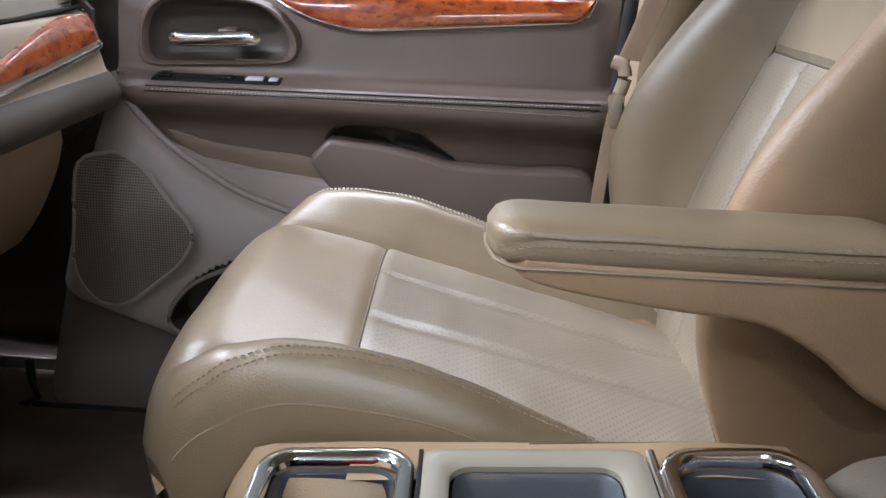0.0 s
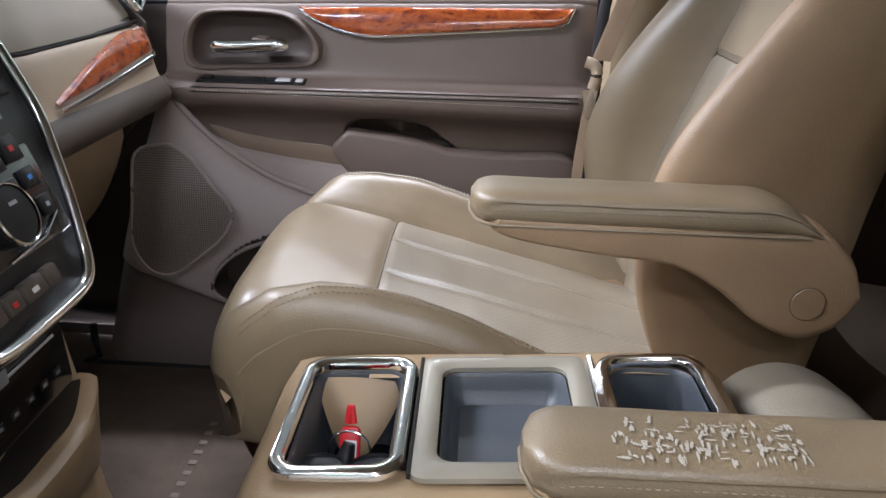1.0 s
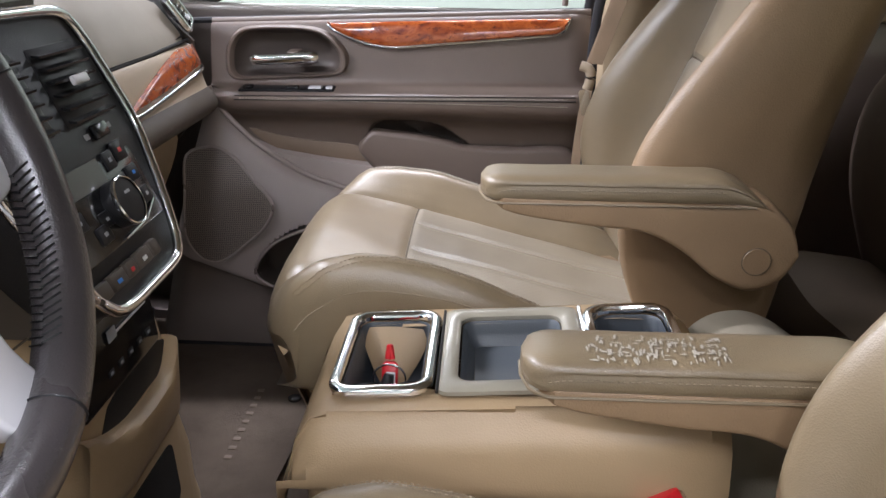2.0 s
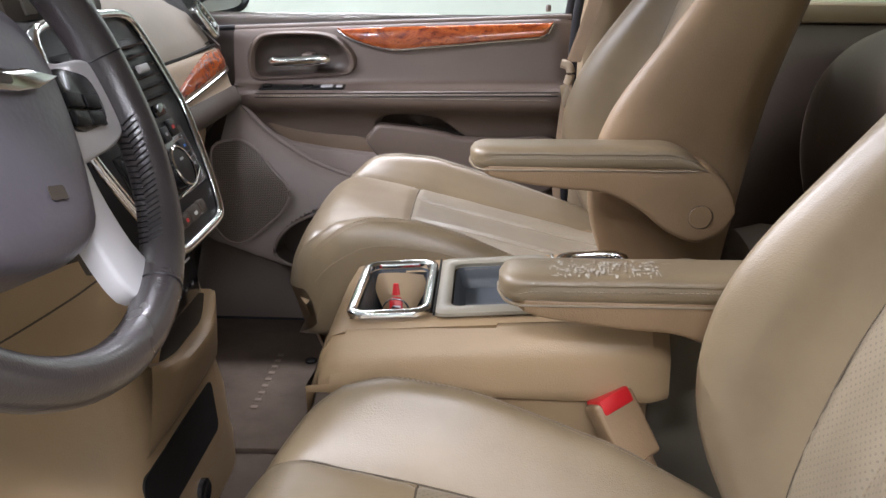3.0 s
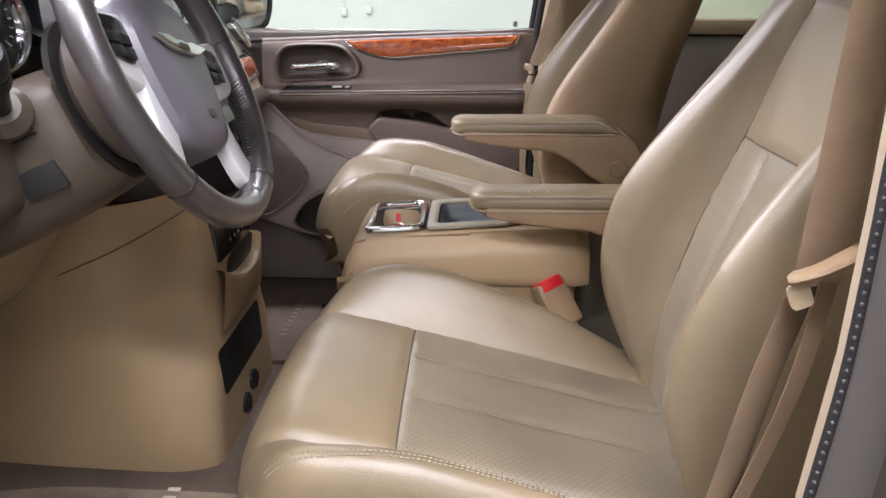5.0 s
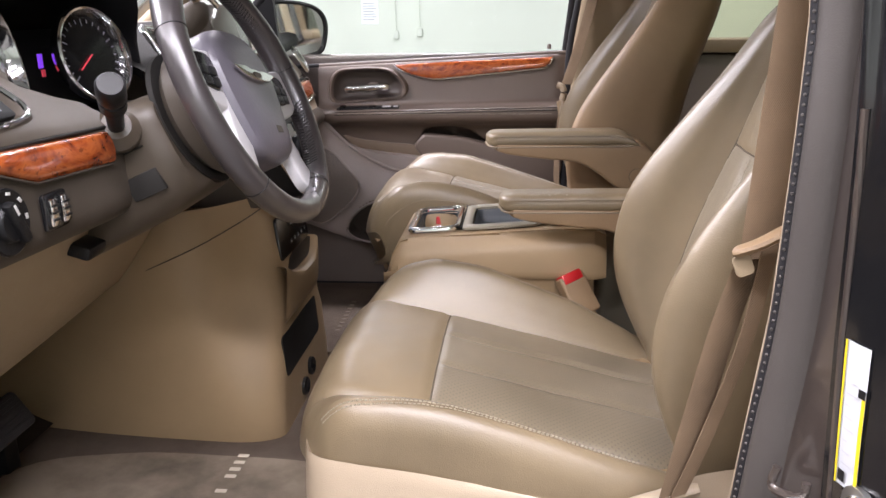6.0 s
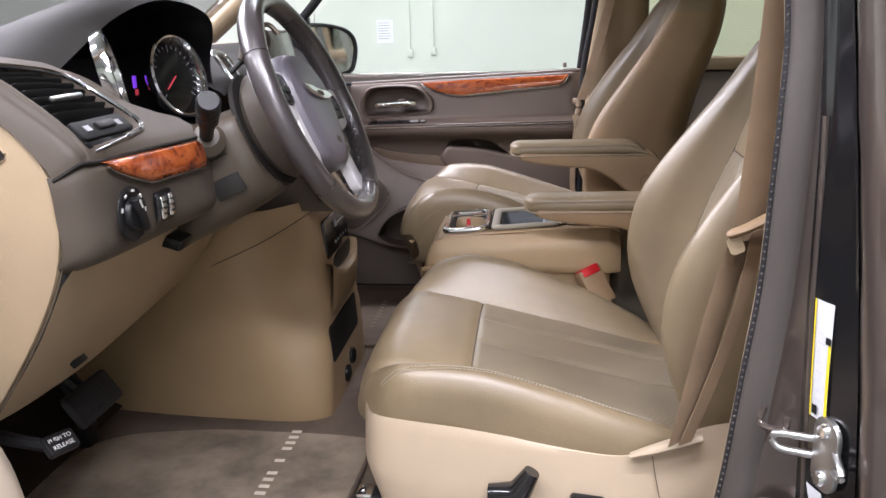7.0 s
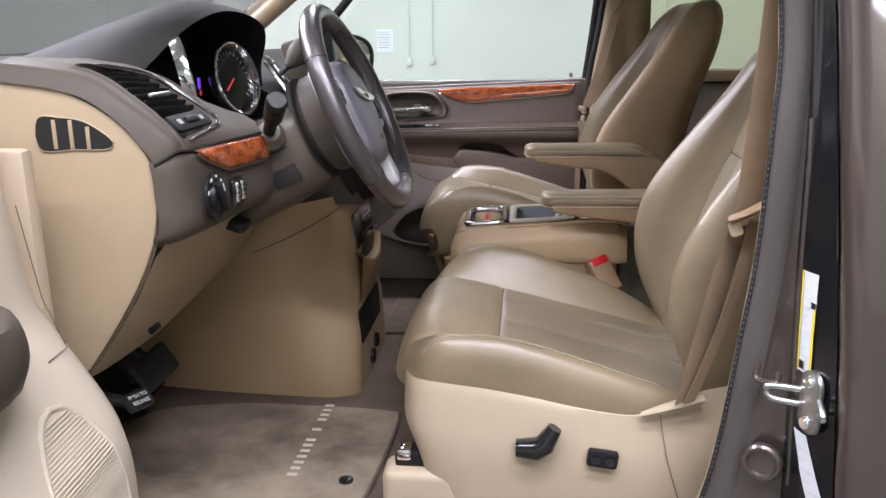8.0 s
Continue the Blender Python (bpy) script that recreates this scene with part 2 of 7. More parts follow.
M_paper = plastic("paper", (0.82, 0.86, 0.90), 0.7, bumpy=0)


# ---- mesh helpers ----
def part(name, bm, material, parent, label="", smooth=True):
    me = bpy.data.meshes.new(name)
    bmesh.ops.recalc_face_normals(bm, faces=bm.faces)
    bm.to_mesh(me)
    bm.free()
    me.materials.append(material)
    if smooth:
        me.polygons.foreach_set("use_smooth", [True] * len(me.polygons))
        me.set_sharp_from_angle(angle=radians(38))
    ob = new(name, me)
    if parent is not None:
        ob.parent = parent
        ob.matrix_parent_inverse = parent.matrix_world.inverted()
    if label:
        ob["label"] = label
    return ob


def thing(name, base, label, category, group="", kind=""):
    ob = new(name)
    ob.empty_display_size = 0.05
    ob.matrix_world = Matrix.Translation(base)
    return tagged(ob, label, category, group, kind)


def solid(name, bm, material, label, category, group="", kind="", smooth=True):
    return tagged(part(name, bm, material, None, "", smooth), label, category, group, kind)


def box(x0, x1, y0, y1, z0, z1, bevel=0.0, seg=2):
    bm = bmesh.new()
    bmesh.ops.create_cube(bm, size=1)
    bmesh.ops.scale(bm, vec=(x1 - x0, y1 - y0, z1 - z0), verts=bm.verts)
    bmesh.ops.translate(bm, vec=((x0 + x1) / 2, (y0 + y1) / 2, (z0 + z1) / 2), verts=bm.verts)
    if bevel:
        bmesh.ops.bevel(bm, geom=bm.edges[:], offset=bevel, segments=seg, profile=0.5, affect="EDGES")
    return bm


def moved(bm, m):
    bmesh.ops.transform(bm, matrix=m, verts=bm.verts)
    return bm


def local_box(m, sx, sy, sz, bevel=0.0, seg=2):
    return moved(box(-sx / 2, sx / 2, -sy / 2, sy / 2, -sz / 2, sz / 2, bevel, seg), m)


def smooth_line(pts, n, closed=False):
    """n points along a Catmull-Rom line through pts, by arc length."""
    p = [np.array(q, float) for q in pts]
    k = len(p)
    out = []
    segs = k if closed else k - 1
    for i in range(segs):
        if closed:
            a, b, c, d = p[(i - 1) % k], p[i], p[(i + 1) % k], p[(i + 2) % k]
        else:
            a, b, c, d = p[max(i - 1, 0)], p[i], p[i + 1], p[min(i + 2, k - 1)]
        for s in np.linspace(0, 1, 24, endpoint=False):
            out.append(0.5 * (2 * b + (c - a) * s + (2 * a - 5 * b + 4 * c - d) * s * s + (3 * b - a - 3 * c + d) * s ** 3))
    out.append(p[0] if closed else p[-1])
    out = np.array(out)
    length = np.r_[0, np.cumsum(np.linalg.norm(np.diff(out, axis=0), axis=1))]
    want = np.linspace(0, length[-1], n + 1)[:-1] if closed else np.linspace(0, length[-1], n)
    return np.stack([np.interp(want, length, out[:, j]) for j in range(out.shape[1])], 1)


def grid(rows, close_u=False, close_v=False, cap=False):
    """A mesh over rows of points (all rows of one length)."""
    bm = bmesh.new()
    vs = [[bm.verts.new(tuple(p)) for p in r] for r in rows]
    nr, nc = len(vs), len(vs[0])
    for i in range(nr if close_u else nr - 1):
        for j in range(nc if close_v else nc - 1):
            a, b = vs[i], vs[(i + 1) % nr]
            try:
                bm.faces.new((a[j], a[(j + 1) % nc], b[(j + 1) % nc], b[j]))
            except ValueError:
                pass
    if cap:
        for r in (vs[0], vs[-1]):
            c = bm.verts.new(tuple(np.mean([v.co for v in r], axis=0)))
            for j in range(nc if close_v else nc - 1):
                bm.faces.new((r[j], r[(j + 1) % nc], c))
    return bm


def tube(pts, radius, n=10, closed=False, cap=True, flat=1.0, up=(0, 0, 1)):
    """A round (or flattened) tube along points; radius a number or one a point."""
    p = np.array(pts, float)
    k = len(p)
    rad = np.full(k, radius) if np.isscalar(radius) else np.array(radius, float)
    rows = []
    for i in range(k):
        a = p[(i - 1) % k] if closed or i > 0 else p[i]
        b = p[(i + 1) % k] if closed or i < k - 1 else p[i]
        d = (b - a) / (np.linalg.norm(b - a) + 1e-9)
        s = np.cross(d, up)
        if np.linalg.norm(s) < 1e-4:
            s = np.cross(d, (1, 0, 0.1))
        s /= np.linalg.norm(s)
        u = np.cross(s, d)
        ang = np.linspace(0, 2 * np.pi, n, endpoint=False)
        rows.append([p[i] + rad[i] * (np.cos(t) * s + flat * np.sin(t) * u) for t in ang])
    return grid(rows, close_u=closed, close_v=True, cap=cap and not closed)


def ribbon(pts, width_dirs, width, thick, normals):
    """A strap: pts with a width direction and a normal each."""
    rows = []
    for q, w, nrm in zip(pts, width_dirs, normals):
        q, w, nrm = np.array(q, float), np.array(w, float), np.array(nrm, float)
        w, nrm = w / np.linalg.norm(w), nrm / np.linalg.norm(nrm)
        h, t = width / 2, thick / 2
        rows.append([q + w * a * h + nrm * b * t for a, b in ((-1, -0.4), (-0.94, 1), (-0.5, 1.1), (0, 1.15), (0.5, 1.1), (0.94, 1), (1, -0.4), (0.94, -1), (0, -1), (-0.94, -1))])
    return grid(rows, close_v=True, cap=True)


def plate(outline, thick, m=None, bevel=0.0, seg=2):
    """A flat plate from a 2D outline in the local xy plane, thick along z (0 to thick), put at m."""
    bm = bmesh.new()
    vs = [bm.verts.new((x, y, 0)) for x, y in outline]
    f = bm.faces.new(vs)
    r = bmesh.ops.extrude_face_region(bm, geom=[f])
    top = [g for g in r["geom"] if isinstance(g, bmesh.types.BMVert)]
    bmesh.ops.translate(bm, vec=(0, 0, thick), verts=top)
    if bevel:
        es = [e for e in bm.edges if e.verts[0].co.z > thick * 0.5 and e.verts[1].co.z > thick * 0.5]
        bmesh.ops.bevel(bm, geom=es, offset=bevel, segments=seg, profile=0.5, affect="EDGES")
    if m is not None:
        moved(bm, m)
    return bm


def rounded(w, h, r, n=6):
    """The outline of a rounded rectangle round the origin."""
    out = []
    for cx, cy, a0 in ((w / 2 - r, h / 2 - r, 0), (-w / 2 + r, h / 2 - r, 90), (-w / 2 + r, -h / 2 + r, 180), (w / 2 - r, -h / 2 + r, 270)):
        for k in range(n + 1):
            a = radians(a0 + 90 * k / n)
            out.append((cx + r * math.cos(a), cy + r * math.sin(a)))
    return out


def ring_plate(outer, inner, thick, m=None):
    """A flat frame between two outlines of one length, with rounded top."""
    rows = []
    for s, z in ((0.0, 0.0), (0.0, 0.6), (0.15, 0.9), (0.4, 1.0), (0.6, 1.0), (0.85, 0.9), (1.0, 0.6), (1.0, 0.0)):
        rows.append([(o[0] * (1 - s) + i[0] * s, o[1] * (1 - s) + i[1] * s, z * thick) for o, i in zip(outer, inner)])
    bm = grid(rows, close_v=True, close_u=True)
    return moved(bm, m) if m is not None else bm


def frame_at(o, ex, ey):
    """A pose with its origin at o, local x along ex and local y near ey."""
    ex = Vector(ex).normalized()
    ez = ex.cross(Vector(ey)).normalized()
    ey = ez.cross(ex)
    return Matrix.Translation(o) @ Matrix((ex, ey, ez)).transposed().to_4x4()


def lathe(profile, n, m=None, cap=True):
    """A turned shape: (radius, height) pairs round local z."""
    rows = [[(r * math.cos(2 * math.pi * k / n), r * math.sin(2 * math.pi * k / n), h) for k in range(n)] for r, h in profile]
    bm = grid(rows, close_v=True, close_u=not cap, cap=cap)
    return moved(bm, m) if m is not None else bm


def stitches(line, normals, length=0.0036, gap=0.0020, width=0.0009):
    """Thread dashes along a dense line."""
    line = np.array(line, float)
    d = np.r_[0, np.cumsum(np.linalg.norm(np.diff(line, axis=0), axis=1))]
    bms, s = [], 0.0
    bm = bmesh.new()
    while s + length < d[-1]:
        a = np.array([np.interp(s, d, line[:, j]) for j in range(3)])
        b = np.array([np.interp(s + length, d, line[:, j]) for j in range(3)])
        nrm = np.array([np.interp(s, d, np.array(normals)[:, j]) for j in range(3)])
        t = (b - a) / (np.linalg.norm(b - a) + 1e-9)
        w = np.cross(nrm, t)
        w /= np.linalg.norm(w) + 1e-9
        up = nrm / (np.linalg.norm(nrm) + 1e-9) * width * 0.9
        q = [a + w * width / 2 - up * .3, b + w * width / 2 - up * .3, b - w * width / 2 - up * .3, a - w * width / 2 - up * .3]
        top = [(a * .85 + b * .15) + up, (a * .15 + b * .85) + up]
        v = [bm.verts.new(tuple(p)) for p in q + top]
        for f in ((0, 1, 5, 4), (2, 3, 4, 5), (1, 2, 5), (3, 0, 4)):
            bm.faces.new([v[i] for i in f])
        s += length + gap
    return bm

# ---- the hall round the car ----
HX0, HX1, HY0, HY1, HZ = -6.0, 5.0, -7.0, 7.2, 3.5
solid("ground", box(HX0, HX1, HY0, HY1, -0.1, 0.0), M_hall_floor, "grey stained concrete floor of the hall", "floor", kind="structure", smooth=False)
solid("ceiling", box(HX0, HX1, HY0, HY1, HZ, HZ + 0.1), M_wall_dim, "plain grey painted hall ceiling", "ceiling", kind="structure", smooth=False)
for nm, b in (("wall_north", (HX0, HX1, HY1, HY1 + 0.15)), ("wall_south", (HX0, HX1, HY0 - 0.15, HY0)),
              ("wall_west", (HX0 - 0.15, HX0, HY0, HY1)), ("wall_east", (HX1, HX1 + 0.15, HY0, HY1))):
    solid(nm, box(*b, 0, HZ), M_wall, "pale green white painted hall wall", "wall", kind="structure", smooth=False)
# raised panel joints and conduits on the wall beyond the passenger window
for x in (-4.6, -3.4, -2.25, 1.5, 3.4):
    solid("wall_batten", box(x - 0.02, x + 0.02, HY1 - 0.025, HY1, 0, HZ, 0.004), M_wall, "pale painted vertical batten on the hall wall", "batten", group="battens on the hall wall", kind="structure")
for x, z in ((-0.95, 0.93), (-1.20, 0.91)):
    c = thing("conduit", (x, HY1 - 0.02, z), "pale painted vertical conduit on the hall wall", "conduit", group="conduits on the hall wall")
    part("pipe", tube([(x, HY1 - 0.02, z), (x, HY1 - 0.02, HZ)], 0.006, 10), M_wall, c)
    part("junction_box", box(x - 0.028, x + 0.028, HY1 - 0.035, HY1, z - 0.05, z + 0.03, 0.006), M_wall, c)
NX = -1.47
note = thing("wall_notice", (NX, HY1 - 0.003, 1.13), "white printed paper notice fixed to the wall", "notice")
part("sheet", box(NX - 0.09, NX + 0.09, HY1 - 0.004, HY1 - 0.001, 1.01, 1.25), M_paper, note)
for i in range(7):
    part("text_bar", box(NX - 0.07, NX + 0.045 + 0.012 * (i % 3), HY1 - 0.006, HY1 - 0.004, 1.215 - i * 0.027, 1.222 - i * 0.027), M_greyprint, note)
# a conduit on the wall ahead of the car
pw = thing("conduit", (HX0 + 0.02, 0.9, 0.0), "pale painted vertical conduit on the hall wall", "conduit", group="conduits on the hall wall")
part("pipe", tube([(HX0 + 0.02, 0.9, 0.0), (HX0 + 0.02, 0.9, HZ)], 0.016, 10), M_wall_dim, pw)
first = None
for x, y, watts in TUBES:
    if first is None:
        first = thing("ceiling_light", (x, y, HZ), "white fluorescent tube fitting under the hall ceiling", "ceiling light", group="tube lights under the ceiling")
        part("housing", box(x - 1.0, x + 1.0, y - 0.11, y + 0.11, 3.38, HZ, 0.01), M_white, first)
        part("diffuser", box(x - 0.97, x + 0.97, y - 0.09, y + 0.09, 3.33, 3.38, 0.012), M_tube, first)
    else:
        copy_thing(first, Matrix.Translation((x, y, HZ)))

# ---- the car: shell and setting ----
MID = 0.06      # the car's middle plane
FLOOR = 0.39
# floor pan with a sill along the driver side
solid("floor", box(-1.15, 2.6, -0.80, 0.92, FLOOR - 0.08, FLOOR, 0.01), M_carpet, "worn brown cabin floor carpet", "carpet", kind="structure")
solid("sill_left", box(-1.0, 2.6, -0.95, -0.80, 0.22, FLOOR + 0.03, 0.02), M_jamb, "brown painted door sill", "sill", kind="structure")
solid("sill_right", box(-1.0, 2.6, 0.92, 1.06, 0.22, FLOOR + 0.02, 0.02), M_jamb, "brown painted door sill", "sill", kind="structure")
# bulkhead and toe board carry the footwell shade in their colour
solid("firewall", box(-1.22, -1.16, -0.92, 1.04, 0.22, 1.08, 0.01), M_dark, "carpeted bulkhead ahead of the footwells, coloured near black for shade", "bulkhead", kind="structure")
solid("footwell_ramp", grid([[(x, -0.80, z), (x, 0.90, z)] for x, z in ((-0.80, 0.40), (-0.92, 0.44), (-1.02, 0.54), (-1.12, 0.72), (-1.15, 0.95))]), M_toe_shaded, "carpeted toe board with footwell shade in its dark colour", "carpet", kind="structure")
solid("tailgate", box(2.6, 2.68, -0.92, 1.04, 0.22, 1.72, 0.02), M_dark, "dark rear end of the cabin", "tailgate", kind="structure")
# roof: painted skin and cloth headliner
roof_rows = [[(x, MID + y, z + 0.06 * (1 - (y / 0.8) ** 2)) for y in np.linspace(-0.80, 0.80, 13)] for x, z in ((-0.30, 1.58), (-0.1, 1.63), (0.3, 1.665), (1.0, 1.68), (2.0, 1.66), (2.68, 1.60))]
solid("headliner", grid(roof_rows), M_headliner, "light beige cloth headliner", "headliner", kind="structure")
solid("roof", grid([[(p[0], MID + (p[1] - MID) * 1.06, p[2] + 0.05) for p in r] for r in roof_rows]), M_paint, "dark brown metallic roof skin", "roof", kind="structure")
for s, nm in ((-1, "left"), (1, "right")):
    yb, yt = MID + s * 0.92, MID + s * 0.76
    solid("roof_rail_" + nm, tube(smooth_line([(-0.42, yt - s * 0.01, 1.56), (0.1, yt, 1.64), (1.0, yt, 1.68), (2.6, yt, 1.62)], 24), 0.05, 10), M_paint, "dark brown metallic roof rail", "roof rail", kind="structure")
    pil = smooth_line([(-1.06, yb - s * 0.03, 1.10), (-0.80, yb - s * 0.06, 1.30), (-0.42, yt, 1.57)], 16)
    solid("a_pillar_" + nm, tube(pil, 0.040, 12, flat=0.8), M_beige, "beige trimmed windscreen pillar", "pillar", kind="structure")
    solid("a_pillar_skin_" + nm, tube([(p[0] - 0.02, p[1] + s * 0.035, p[2] + 0.02) for p in pil], 0.036, 10), M_paint, "dark brown metallic windscreen pillar", "pillar", kind="structure")
    # lower side forward of the door
    solid("cowl_side_" + nm, box(-1.2, -0.86, MID + s * 0.86 - 0.03, MID + s * 0.86 + 0.03, 0.25, 1.10, 0.012), M_beige, "beige kick panel at the front of the footwell", "kick panel", kind="structure")
ws = thing("windscreen", (-0.75, MID, 1.1), "clear curved windscreen above the dashboard", "windscreen", kind="structure")
wp = part("pane", grid([[(-1.10 + 0.72 * u - 0.10 * (1 - (v / 0.8) ** 2) * (1 - u), MID + v * (1 - 0.1 * u), 1.10 + 0.49 * u + 0.02 * math.sin(math.pi * u)) for v in np.linspace(-0.84, 0.84, 15)] for u in np.linspace(0, 1, 8)]), M_glass, ws)
wp.visible_shadow = False
# right side behind the front door: sliding door trim with its window
solid("side_trim_right", box(0.42, 2.6, 0.90, 0.98, FLOOR, 1.06, 0.015), M_taupe, "dark taupe rear side door trim", "door trim", kind="structure")
solid("belt_trim_right", box(0.42, 2.6, 0.87, 0.96, 1.06, 1.10, 0.012), M_beige, "beige window ledge of the rear side door", "trim", kind="structure")
solid("rear_skin_right", box(0.42, 2.6, 0.99, 1.04, 0.25, 1.08, 0.02), M_paint, "dark brown metallic rear side door", "car body", kind="structure")
for nm, x0, x1 in (("c_pillar_right", 1.45, 1.6), ("d_pillar_right", 2.45, 2.62)):
    solid(nm, grid([[(x0, 0.93, 1.08), (x1, 0.93, 1.08)], [(x0, 0.90, 1.35), (x1, 0.90, 1.35)], [(x0, 0.83, 1.62), (x1, 0.83, 1.62)]]), M_dark, "dark window pillar", "pillar", kind="structure")
w2 = thing("window_2", (1.0, 0.95, 1.08), "clear rear side window", "window", kind="structure")
part("pane", box(0.44, 2.45, 0.935, 0.939, 1.09, 1.62), M_privacy, w2)
# left side behind the driver door
solid("rear_skin_left", box(0.52, 2.6, -0.955, -0.90, 0.25, 1.10, 0.02), M_paint, "dark brown metallic sliding door on the driver side", "car body", kind="structure")
solid("side_trim_left", box(0.46, 2.6, -0.87, -0.80, FLOOR, 1.06, 0.015), M_taupe, "dark taupe rear side door trim", "door trim", kind="structure")
w3 = thing("window_3", (1.0, -0.85, 1.1), "clear rear side window of the sliding door", "window", kind="structure")
part("pane", box(0.52, 2.45, -0.86, -0.856, 1.08, 1.62), M_privacy, w3)


# ---- B-pillars ----
def mid_x(z):
    return float(np.interp(z, [0.36, 0.786, 0.925, 1.25, 1.62], [0.440, 0.421, 0.414, 0.405, 0.36]))


def pillar_lean(z):
    return 0.10 * max(0.0, (z - 1.05) / 0.57) ** 1.7


def tape_edge(z):
    """Outward reach of the black tape from the seal line, narrower towards the roof."""
    return float(np.interp(z, [0.36, 0.70, 0.85, 0.95, 1.05, 1.15, 1.30, 1.62], [0.128, 0.126, 0.120, 0.111, 0.098, 0.087, 0.080, 0.074]))


def b_pillar_left():
    # plan profile from the seal round to the outer skin, leaning with height
    zs = [0.36, 0.46, 0.575, 0.675, 0.80, 0.918, 1.05, 1.12, 1.19, 1.26, 1.35, 1.45, 1.54, 1.62]
    xin = np.interp(zs, [0.36, 0.46, 0.575, 0.675, 0.918, 1.19, 1.26, 1.62], [0.27, 0.31, 0.341, 0.357, 0.382, 0.391, 0.387, 0.33])
    lean = [pillar_lean(z) for z in zs]
    xo = np.interp(zs, [0.36, 0.69, 1.25, 1.62], [0.50, 0.468, 0.43, 0.38])
    pil = thing("b_pillar_left", (0.42, -0.86, FLOOR), "brown painted door pillar with a grooved rubber seal", "door pillar", kind="structure")
    rows, trim, seal, band = [], [], [], []
    for z, x, l, o in zip(zs, xin, lean, xo):
        y, e = -0.80 + l, tape_edge(z)
        rows.append(smooth_line([(x + 0.022, y - 0.004, z), (x + 0.024, y - 0.012, z), (mid_x(z), y - 0.043, z), (mid_x(z) + 0.010, y - e * 0.62, z),
                                 (o - 0.010, y - e + 0.006, z), (o - 0.014, y - e - 0.006, z), (o - 0.006, y - e - 0.026, z), (o + 0.022, y - e - 0.040, z), (o + 0.16, y - e - 0.042, z)], 40))
        trim.append(smooth_line([(x + 0.022, y + 0.010, z), (x + 0.002, y + 0.034, z), (x + 0.012, y + 0.055, z), (x + 0.10, y + 0.075, z), (x + 0.22, y + 0.07, z)], 14))
        seal.append((x + 0.000, y + 0.017, z))
        band.append(smooth_line([(x + 0.012, y + 0.016, z), (x - 0.001, y + 0.012, z), (x - 0.004, y + 0.004, z), (x + 0.003, y - 0.006, z), (x + 0.014, y - 0.012, z), (x + 0.027, y - 0.013, z)], 14))
    band = list(zip(*[smooth_line(list(c), 60) for c in zip(*band)]))
    part("jamb_panel", grid([list(r) for r in zip(*[smooth_line(list(c), 70) for c in zip(*rows)])]), M_jamb, pil)
    part("inner_trim", grid(trim), M_beige_light, pil, "light beige inner pillar trim")
    part("door_seal", grid(band), M_seal, pil, "grey brown rubber door seal")
    bead = smooth_line(seal, 150)
    part("seal_bead", tube(bead, 0.0075, 10), M_rubber, pil, "dark bead of the seal")
    dots = bmesh.new()
    for p in bead[::1]:
        bmesh.ops.create_icosphere(dots, subdivisions=1, radius=0.0019, matrix=Matrix.Translation((p[0] - 0.0055, p[1] - 0.0046, p[2])))
    tagged(part("seal_studs", dots, M_seal, pil, "row of small studs on the seal"), kind="stuff")
    ridge = [(mid_x(z) + 0.001, -0.80 + pillar_lean(z) - 0.050, z) for z in np.linspace(0.62, 1.12, 24)]
    part("pressed_ridge", tube(ridge, 0.0035, 8), M_jamb, pil)
    part("bracket", tube(smooth_line([(0.380, -0.832, 0.790), (0.376, -0.834, 0.772), (0.384, -0.842, 0.768), (0.398, -0.852, 0.772), (0.400, -0.852, 0.786)], 20), 0.0042, 8), M_jamb, pil)
    return zs, xin, xo


PZ, PXI, PXO = b_pillar_left()


def jamb_x(z, dy):
    """x of the jamb face at height z, dy outward of the seal."""
    xi, o, e = float(np.interp(z, PZ, PXI)), float(np.interp(z, PZ, PXO)), tape_edge(z)
    return float(np.interp(dy, [0.012, 0.043, e * 0.62, e - 0.006, e + 0.006], [xi + 0.024, mid_x(z), mid_x(z) + 0.010, o - 0.010, o - 0.014]))


# black tape down the outer half of the jamb; label with yellow edge on it
solid("jamb_tape", grid([[(jamb_x(z, d) - 0.0022, -0.80 + float(pillar_lean(z)) - d - 0.0010, z) for d in np.linspace(0.041, tape_edge(z), 14)] for z in np.linspace(0.40, 1.60, 60)]), M_black_gloss, "glossy black vinyl tape on the door pillar", "trim", kind="structure")
lab = thing("tyre_label", (0.43, -0.86, 0.80), "white paper label with yellow edges stuck on the door pillar", "label")


def jamb_sheet(z0, z1, d0, d1, off, slant=0.0):
    def spot(z, d):
        d += slant * (0.712 - z)
        return (jamb_x(z, d) - off, -0.80 - d - off * 0.3, z)
    return grid([[spot(z, d) for d in np.linspace(d0, d1, 5)] for z in np.linspace(z0, z1, 9)])


part("sheet", jamb_sheet(0.795, 0.93, 0.058, 0.082, 0.0040), M_label, lab)
part("yellow_edge", jamb_sheet(0.795, 0.93, 0.0575, 0.0598, 0.0050), M_yellow, lab, "yellow printed edge")
part("yellow_edge", jamb_sheet(0.797, 0.885, 0.0792, 0.0825, 0.0050), M_yellow, lab, "yellow printed edge")
part("black_box", jamb_sheet(0.885, 0.893, 0.076, 0.0825, 0.0055), M_black, lab)
part("black_emblem", jamb_sheet(0.800, 0.811, 0.062, 0.070, 0.0055), M_black, lab)
for i in range(9):
    part("text_bar", jamb_sheet(0.817 + i * 0.011, 0.8184 + i * 0.011, 0.064, 0.075 - 0.003 * (i % 3), 0.0052), M_faint, lab)
lab2 = thing("data_label", (0.44, -0.87, 0.62), "small white data label on the door pillar", "label")
